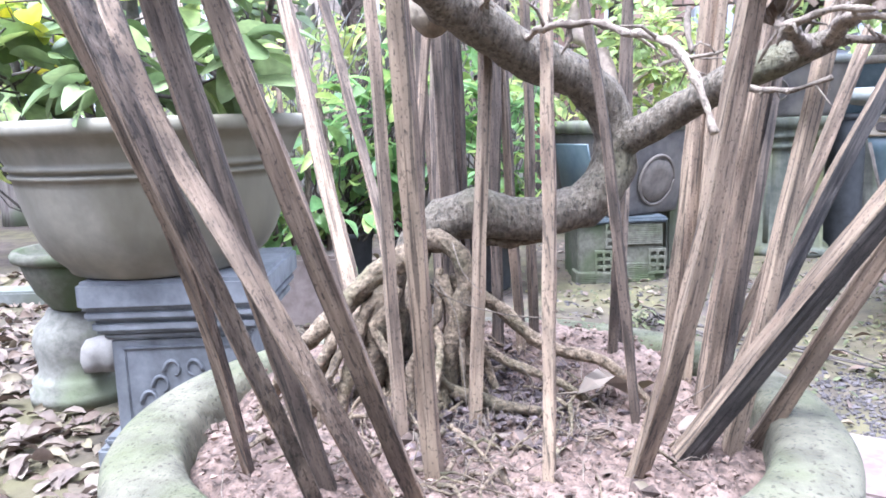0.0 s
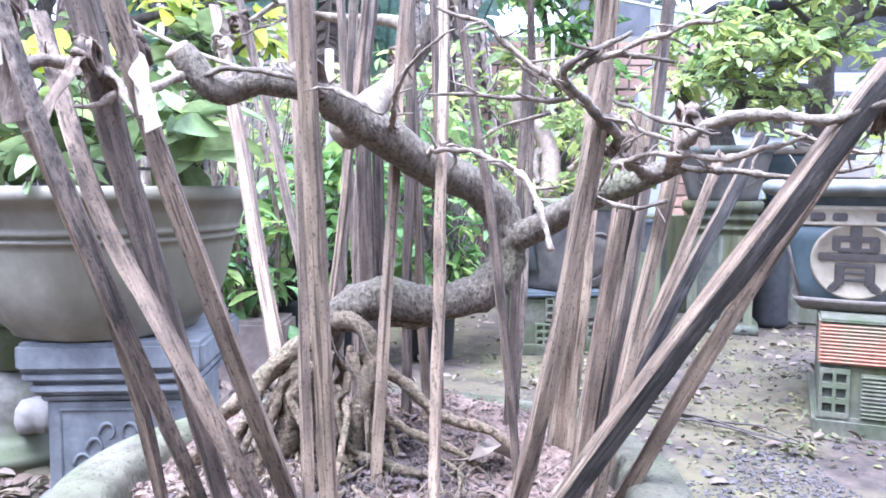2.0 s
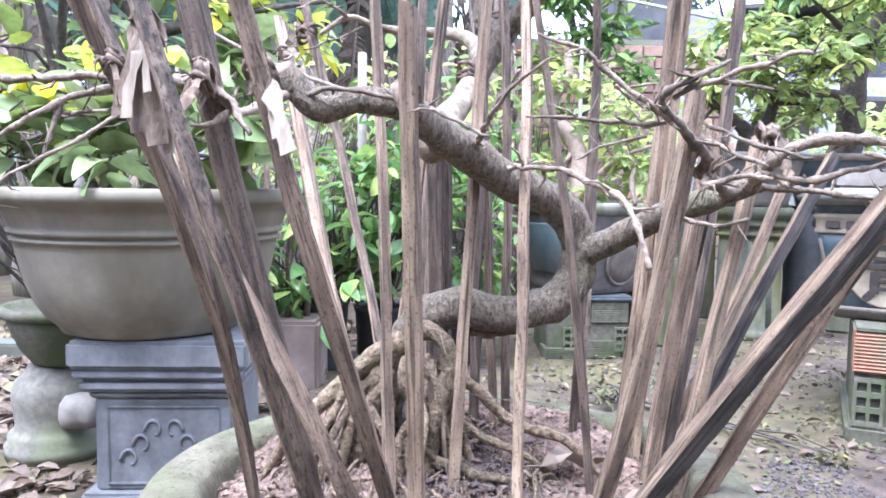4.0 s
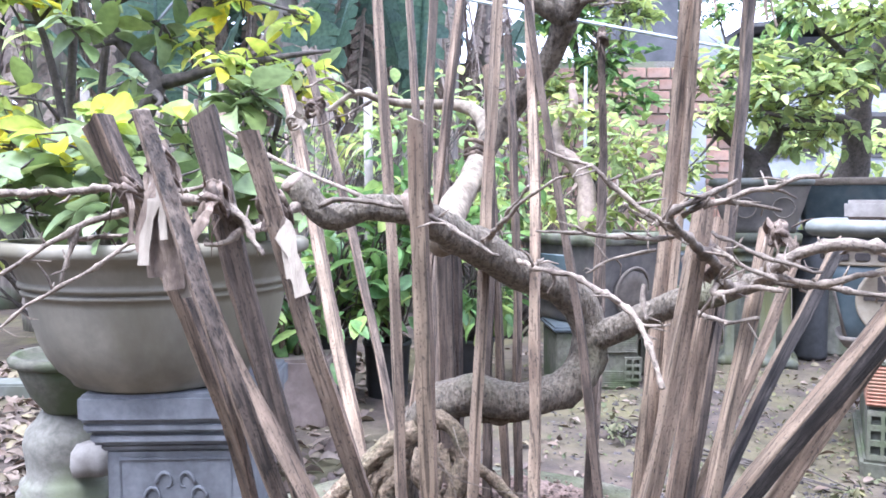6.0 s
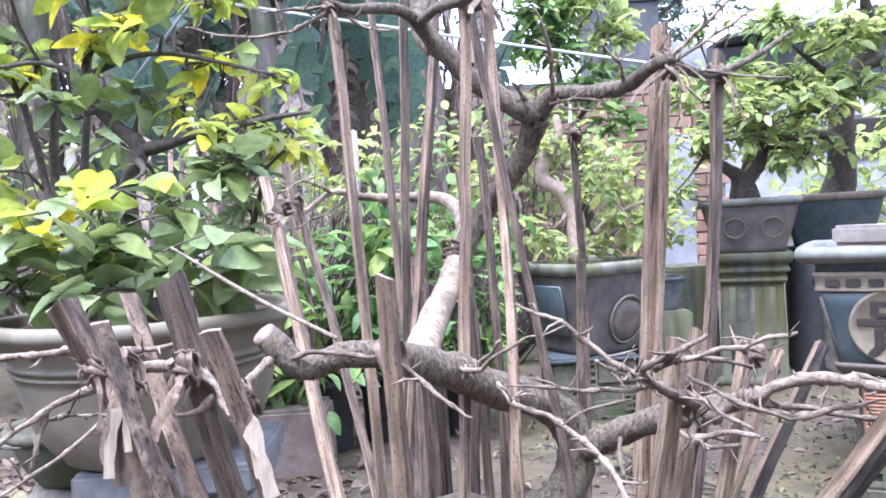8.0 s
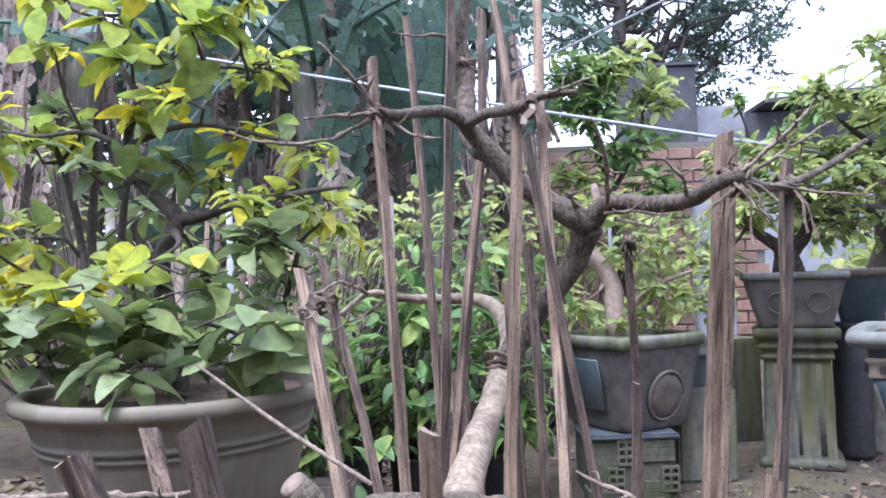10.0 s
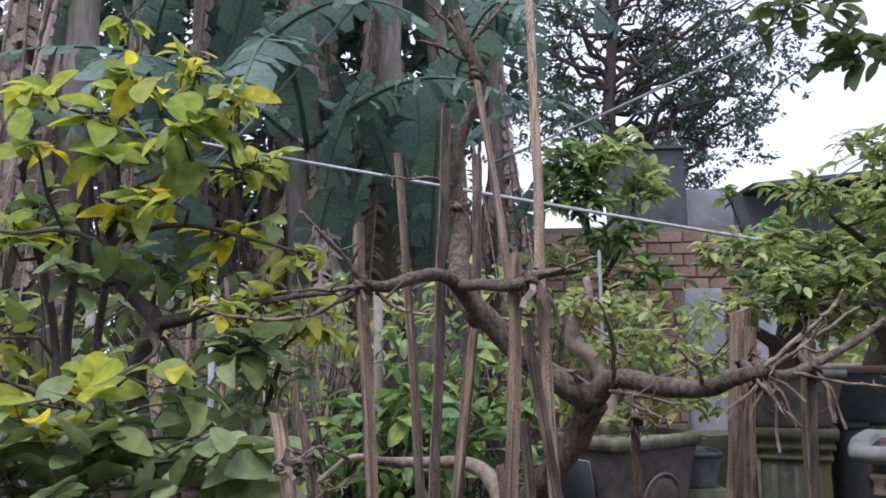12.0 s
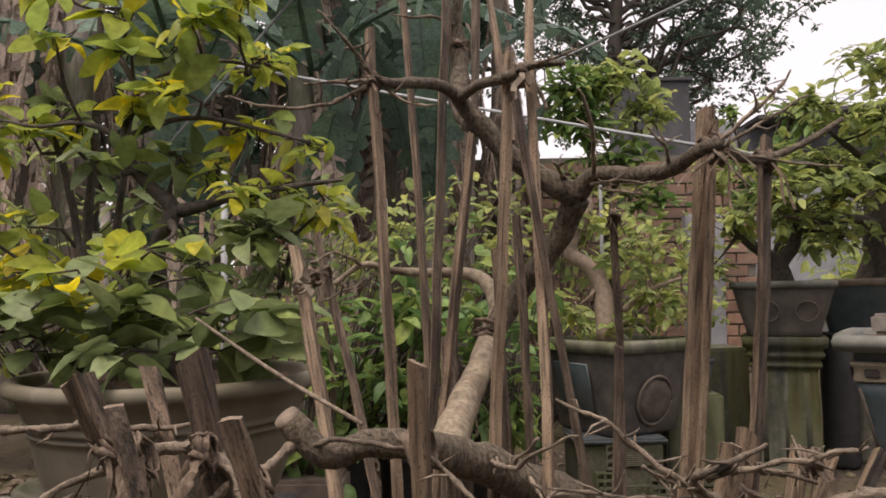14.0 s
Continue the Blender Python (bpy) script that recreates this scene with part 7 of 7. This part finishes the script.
# ---- far background: bananas, big tree, brick wall, houses, lines ----
def banana_leaf(rng, start, tip, width, sag, torn=0.5):
    """A long blade on an arching midrib, split along its side veins into drooping strips of uneven width."""
    a, b = np.array(start, float), np.array(tip, float)

    def rib(u):
        return a + (b - a) * u + np.array((0, 0, sag * (u - u * u) * 4 - sag * 1.2 * u * u))

    v, f = [], []
    for s in (-1, 1):
        u = 0.04
        while u < 0.985:
            step = rng.uniform(0.012, 0.05) if rng.uniform() < torn else rng.uniform(0.05, 0.11)
            u1 = min(0.99, u + step)
            d = rib(u + 0.02) - rib(u - 0.02)
            d /= np.linalg.norm(d)
            side = np.cross(d, (0, 0, 1))
            side /= max(np.linalg.norm(side), 1e-6)
            w = width * math.sin(math.pi * (0.06 + 0.92 * u)) ** 0.6 * rng.uniform(0.75, 1.05)
            if rng.uniform() > torn * 0.14:
                drop = rng.uniform(0.05, 0.35 + 0.5 * torn) * w
                p, q = rib(u), rib(u1 - 0.006 * torn)
                lean = d * rng.uniform(0.10, 0.40) * w
                k = len(v)
                m0, m1 = p + s * side * w * 0.55 + lean * 0.5 + (0, 0, -drop * 0.28), q + s * side * w * 0.55 + lean * 0.5 + (0, 0, -drop * 0.28)
                e0 = p + s * side * w * 0.92 + lean + (0, 0, -drop)
                e1 = e0 + (q - p) * rng.uniform(0.25, 0.95) + (0, 0, rng.normal(0, 0.03) * w)
                v += [p, q, m1, m0, e1, e0]
                f += [(k, k + 1, k + 2, k + 3), (k + 3, k + 2, k + 4, k + 5)]
            u = u1
    rows = [rib(x) for x in np.linspace(0, 1, 14)]
    v2, f2 = tube([(*r, 0.020 * (1 - 0.8 * i / 14)) for i, r in enumerate(rows)], 5)
    f += [tuple(i + len(v) for i in q) for q in f2]
    return list(v) + list(v2), f


def banana(x, y, hgt, seed, n_leaf=7, n_dead=10, n_paddle=3, label="tall banana plant with torn leaves and hanging dead ones"):
    rs = np.random.default_rng(seed)
    t = thing("banana_plant", label, "banana plant", "bananas", (x, y, GROUND))
    part("trunk", mesh_of("trunk", *tube(smooth_line([(0, 0, 0, 0.15), (rs.normal(0, 0.05), 0, hgt * 0.5, 0.12), (rs.normal(0, 0.12), 0, hgt, 0.07)], 0.12), 12, 0.18, 6, seed)), "banana_stem", t)
    for i in range(n_leaf):
        a = 2 * math.pi * i / n_leaf + rs.normal(0, 0.3)
        ln = rs.uniform(1.3, 2.0)
        up = rs.uniform(0.1, 1.2)
        part("leaf", mesh_of("leaf", *banana_leaf(rs, (0, 0, hgt * 0.97), (ln * math.cos(a), ln * math.sin(a), hgt + up), rs.uniform(0.18, 0.27), rs.uniform(0.15, 0.5), rs.uniform(0.3, 0.9))), "banana", t)
    for i in range(n_paddle):
        a = rs.uniform(0, 6.283)
        ln, z0 = rs.uniform(0.25, 0.75), hgt * rs.uniform(0.35, 0.7)
        part("leaf", mesh_of("leaf", *banana_leaf(rs, (0, 0, z0), (ln * math.cos(a), ln * math.sin(a), z0 + rs.uniform(0.9, 1.5)), rs.uniform(0.16, 0.26), rs.uniform(0.0, 0.2), rs.uniform(0.02, 0.2))), "banana", t)
    for i in range(n_dead):
        a = rs.uniform(0, 6.283)
        part("dead_leaf", mesh_of("dead_leaf", *banana_leaf(rs, (0.06 * math.cos(a), 0.06 * math.sin(a), hgt * rs.uniform(0.5, 1.0)), (rs.uniform(0.2, 0.5) * math.cos(a), rs.uniform(0.2, 0.5) * math.sin(a), hgt * rs.uniform(0.15, 0.42)), rs.uniform(0.05, 0.13), 0.10, 1.0)), "banana_dry", t)
    return t


for i, (x, y, hgt) in enumerate(((-1.10, 5.2, 3.9), (-0.62, 5.9, 4.4), (-2.45, 4.6, 4.2), (-1.85, 5.6, 4.6), (-3.3, 5.6, 4.4), (-0.15, 6.4, 4.3), (-2.9, 6.8, 5.0), (-1.3, 7.0, 5.0), (-4.2, 4.6, 4.2), (0.35, 7.2, 3.9), (-0.80, 6.9, 4.0), (-1.6, 8.0, 4.6))):
    banana(x, y, hgt, 80 + i, 6, 16, 2)
for i, (x, y, hgt) in enumerate(((-0.95, 4.7, 2.25), (-1.7, 4.5, 2.0), (-0.25, 5.4, 2.1))):
    banana(x, y, hgt, 180 + i, 5, 4, 4, "young banana plant with arching green leaves")

# dark thicket that closes the garden
rt = np.random.default_rng(90)
thick = thing("thicket", "dark thicket of tall bushes closing the garden", "bushes", at=(-3, 9, GROUND), kind="stuff")
pts = np.concatenate([in_blob(rt, 1500, (x, y, z), (1.5, 0.7, 1.2), 0.3) for x, y, z in ((-3.5, 0, 1.2), (-1.2, -0.6, 1.1), (0.6, -0.2, 1.2), (2.2, 0.3, 1.1), (-3.0, 0.4, 3.4), (-0.6, 0.2, 3.2), (1.6, 0.6, 2.9), (-5.0, -2.5, 1.6), (-5.2, -2, 3.6), (-2.6, 0.2, 5.4), (-0.2, 0.3, 5.2), (-4.6, -0.6, 5.4), (2.2, -0.6, 4.0))])
leaves("foliage", pts, rt.uniform(0.12, 0.30, len(pts)), "leaf_dark", thick, 91, "", 0.5)
pts = np.concatenate([in_blob(rt, 900, (x, y, z), (1.2, 0.8, 1.0), 0.3) for x, y, z in ((9.5, -3.4, 1.0), (10.5, -4.6, 1.6), (7.5, -1.2, 0.8))])
leaves("foliage", pts, rt.uniform(0.10, 0.22, len(pts)), "leaf_mid", thick, 92, "", 0.5)

big = thing("big_tree", "tall dark-leaved tree against the sky", "tree", at=(2.85, 14.0, GROUND))
part("trunk", mesh_of("trunk", *tube(smooth_line([(0, 0, 0, 0.24), (-0.1, 0, 2.5, 0.19), (-0.22, 0, 4.4, 0.145), (-0.18, 0, 5.6, 0.12), (-0.02, 0, 7.2, 0.08), (0.2, 0, 9.0, 0.05)], 0.2), 12, 0.15, 3)), "stem", big)
rb = np.random.default_rng(93)
made = 0
while made < 100:
    e = in_blob(rb, 1, (0.42, 0, 7.2), (3.4, 2.0, 3.7), 0.42)[0]
    if e[2] < 3.7 + 0.3 * abs(e[0] - 1.2) or abs(e[0]) < 0.3 or e[0] < 0.6 and rb.uniform() < 0.2:
        continue
    z0 = max(3.4, min(8.5, e[2] - rb.uniform(0.35, 0.75) * abs(e[0]) - 0.3))
    line = wander(rb, (-0.16, 0, z0), e, 8, 0.16)
    part("limb", mesh_of("limb", *tube(smooth_line([(*p, r) for p, r in zip(line, np.linspace(0.020 + 0.016 * abs(e[0]), 0.010, 8))], 0.2), 7, 0.15, 3, made)), "stem", big)
    clumps = [in_blob(rb, int(rb.uniform(16, 52)), line[k] + rb.normal(0, 0.30, 3) + (0, 0, -0.06), (0.26, 0.26, 0.12), 0.1) for k in (4, 5, 5, 6, 6, 7, 7, 7)]
    clumps += [in_blob(rb, 14, line[7] + (rb.normal(0, 0.1), 0, -0.18 * q), (0.10, 0.10, 0.12), 0.1) for q in (1, 2, 3) if e[2] < 6.5]
    clumps = np.concatenate(clumps)
    tagged(part("foliage", mesh_of("foliage", *leaf_heap(clumps, rb.uniform(0.06, 0.125, len(clumps)), rb, 0.5, 0.45)), "leaf_dark", big), kind="stuff")
    made += 1

# brick garden wall
wall = solid("wall_brick", block(-2.2, 2.75, 7.60, 7.78, GROUND, 2.02, 0.0), "mortar", "old unplastered red brick garden wall", "wall", kind="structure")
house = thing("house", "low grey plastered house with a dark roof", "house", at=(4.12, 11.0, GROUND))
part("wall", block(-1.2, -0.55, -0.6, 1.6, 0, 3.05, 0.01), "plaster", house)
part("wall", block(-0.55, 3.4, -0.55, 1.6, 0, 2.2, 0.01), "plaster", house)
# dark plaster here paints the shade below the roof edge
part("wall", block(-0.55, 3.4, -0.30, 1.6, 2.2, 3.00, 0.01), "dark_wall", house, "upper wall darkened for the shade under the roof")
part("roof", block(-0.05, 3.8, -0.75, 2.0, 3.04, 3.10, 0.01, 0.02, 2), "roof", house, "dark corrugated roof edge", pose(0, 0, 0, 0, -5, 0))
part("ridge_box", block(1.1, 1.7, 0.2, 1.2, 2.9, 3.36, 0.01, 0.02, 2), "dark_wall", house, "dark box on the roof")
for x in (0.1, 1.3, 2.5):
    w = part("window", block(x, x + 0.7, -0.575, -0.545, 1.35, 1.95, 0.006), "roof", house, "dark window opening with frame")
    # dark sheet painting the shade of the opening
    part("pane", block(x + 0.06, x + 0.64, -0.58, -0.576, 1.41, 1.89, 0), "hole", w)
shed = thing("dark_house", "dark block of a neighbouring house", "house", at=(2.55, 10.2, GROUND))
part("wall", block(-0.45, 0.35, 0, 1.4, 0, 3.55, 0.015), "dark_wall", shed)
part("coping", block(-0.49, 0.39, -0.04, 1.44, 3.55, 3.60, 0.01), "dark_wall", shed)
solid("pale_wall", block(1.62, 1.90, 5.85, 5.97, GROUND, 1.28, 0.012, 0.006, 3), "plaster", "stub of pale plastered wall behind the pots", "wall")
solid("gate_post", block(-0.06, 0.06, -0.06, 0.06, 0, 3.5, 0.008), "dark_wall", "slim dark post on the house", "post", where=pose(6.1, 10.9, GROUND))


def line_between(name, a, b, r, sag, material, label, category):
    rows = [(*(np.array(a) + (np.array(b) - np.array(a)) * u + np.array((0, 0, -sag * 4 * u * (1 - u)))), r) for u in np.linspace(0, 1, 24)]
    return solid(name, mesh_of(name, *tube(rows, 8)), material, label, category)


line_between("water_pipe", (-1.75, 3.62, 1.96), (1.62, 3.42, 1.24), 0.0075, 0.01, "pipe", "thin pale grey pipe strung across the garden", "pipe")
line_between("cable", (-1.6, 4.1, 1.55), (0.55, 4.0, 3.9), 0.008, -0.02, "cable", "grey cable running up through the bananas", "cable")
line_between("cable", (0.2, 5.2, 2.10), (4.6, 5.0, 4.1), 0.009, 0.05, "cable", "grey overhead cable slanting across the sky", "cable")
line_between("cable", (1.7, 6.0, 1.45), (6.5, 6.0, 4.4), 0.009, 0.05, "cable", "dark overhead cable above the house", "cable")
solid("thin_post", mesh_of("thin_post", *tube([(0, 0, 0, 0.012), (0, 0, 1.45, 0.009)], 8)), "cable", "thin pale metal post in the garden", "post", where=pose(0.70, 4.05, GROUND))
solid("thin_post", mesh_of("thin_post", *tube([(0, 0, 0, 0.010), (0, 0, 1.22, 0.010)], 8)), "pipe", "thin pale metal post behind the bush", "post", where=pose(-0.747, 2.42, GROUND))

# walls and a hedge added beside and behind the camera to block low light
solid("wall_south", block(-5.0, 5.0, -2.75, -2.6, GROUND, 2.7, 0.02), "plaster", "added unseen wall blocking low light from behind", "wall", kind="structure")
solid("wall_west", block(-5.6, -5.45, -2.7, 9.0, GROUND, 2.4, 0.02), "plaster", "added side wall blocking low light", "wall", kind="structure")
solid("wall_east", block(6.4, 6.55, -2.7, 10.0, GROUND, 2.2, 0.02), "plaster", "added side wall blocking low light", "wall", kind="structure")
hedge = thing("hedge", "added unseen hedge blocking low light from behind", "hedge", at=(0, -2.0, GROUND), kind="stuff")
pts = np.concatenate([in_blob(rt, 500, (x, 0, z), (1.0, 0.4, 0.9), 0.3) for x in (-3.5, -1.8, 0, 1.8, 3.5) for z in (0.8, 2.2)])
leaves("foliage", pts, rt.uniform(0.08, 0.16, len(pts)), "leaf_dark", hedge, 94, "", 0.5)

# ---- leaf litter and stones ----
rl = np.random.default_rng(95)
n = 3400
lx, ly = rl.uniform(-2.2, 2.4, n), 0.95 + 3.9 * rl.uniform(0, 1, n) ** 1.3
keep = (np.hypot(lx - POT[0], ly - POT[1]) > 0.25) & ((lx < -0.3) | (rl.uniform(0, 1, n) < np.where(ly > 1.9, 0.6, 0.25))) & (np.hypot(lx + 0.5, ly - 1.57) > 0.17)
lx, ly = lx[keep], ly[keep]
bx, by = np.minimum(rl.normal(-1.05, 0.55, 3600), -0.30 - rl.uniform(0, 0.4, 3600)), 1.0 + 2.6 * rl.uniform(0, 1, 3600) ** 1.2
keep = (np.hypot(bx + 0.53, by - 1.57) > 0.20) & (np.hypot(bx - POT[0], by - POT[1]) > 0.26) & (np.hypot(bx + 0.95, by - 1.9) > 0.14)
lx, ly = np.concatenate([lx, bx[keep]]), np.concatenate([ly, by[keep]])
lit = leaves("leaf_litter", [(x, y, ground_height(x, y) + 0.006) for x, y in zip(lx, ly)], rl.uniform(0.02, 0.08, len(lx)) * np.where(lx > -0.25, 0.66, 1.0), "dry", None, 96, "dead brown and yellow leaves scattered on the earth", 0.5, 0.0, None, 1.6)
tagged(lit, category="leaves")
hp = Heap()
for i in range(2600):
    x, y = rl.uniform(0.3, 2.3), rl.uniform(1.0, 3.2)
    if math.hypot(x - POT[0], y - POT[1]) < 0.26:
        continue
    s = abs(rl.normal(0, 0.005)) + 0.002
    hp.add(grit(rl, (x, y, ground_height(x, y)), s))
solid("earth_crumbs", hp.mesh("earth_crumbs", False), "gravel", "crumbs of earth and grit on the ground", "grit", kind="stuff")
weeds = np.array([(x, y, ground_height(x, y) + 0.006) for x, y in zip(rl.normal(1.0, 0.5, 1900), rl.uniform(1.75, 3.6, 1900))])
wd = leaves("ground_weeds", weeds, rl.uniform(0.008, 0.026, 1900), "weed", None, 97, "small dull green weeds creeping over the earth", 0.5, -0.2)
tagged(wd, category="weeds")
hp = Heap()
for i in range(15000):
    x, y = rl.uniform(0.22, 1.5), rl.uniform(0.75, 1.95)
    if math.hypot(x - POT[0], y - POT[1]) < 0.17 or noise.noise(Vector((x * 3, y * 3, 8))) + (1.75 - y) * 0.9 < 0.0:
        continue
    s = abs(rl.normal(0, 0.0034)) + 0.002
    hp.add(grit(rl, (x, y, ground_height(x, y) + s * 0.2), s))
solid("gravel", hp.mesh("gravel", False), "gravel", "dark purplish gravel strewn round the pot", "gravel", kind="stuff")

# ---- bricks of the garden wall, last ----
shared = mesh_of("brick", [(-0.108, -0.02, -0.049), (0.108, -0.02, -0.049), (0.108, 0.02, -0.049), (-0.108, 0.02, -0.049), (-0.104, -0.026, -0.045), (0.104, -0.026, -0.045), (0.104, -0.026, 0.045), (-0.104, -0.026, 0.045), (-0.108, -0.02, 0.049), (0.108, -0.02, 0.049), (0.108, 0.02, 0.049), (-0.108, 0.02, 0.049)], [(0, 1, 5, 4), (4, 5, 6, 7), (7, 6, 9, 8), (0, 4, 7, 8), (1, 9, 6, 5), (8, 9, 10, 11), (0, 3, 2, 1), (1, 2, 10, 9), (3, 0, 8, 11)], False)
shared.materials.append(M["wall_brick"])
rw = np.random.default_rng(98)
hp = Heap()
for j in range(18):
    for i in range(21):
        x, z = -2.08 + i * 0.232 + (0.116 if j % 2 else 0), GROUND + 0.07 + j * 0.114
        if x > 2.68:
            continue
        dy = rw.normal(0, 0.003)
        if 0.0 < x < 2.7 and z > 0.75:
            ob = new("brick", shared)
            ob.parent = wall
            ob.location = (x, 7.600 + dy, z)
        else:
            hp.add(([(v.co.x + x, v.co.y + 7.600 + dy, v.co.z + z) for v in shared.vertices], [tuple(p.vertices) for p in shared.polygons]))
tagged(part("brickwork", hp.mesh("brickwork", False), "wall_brick", wall), kind="stuff")
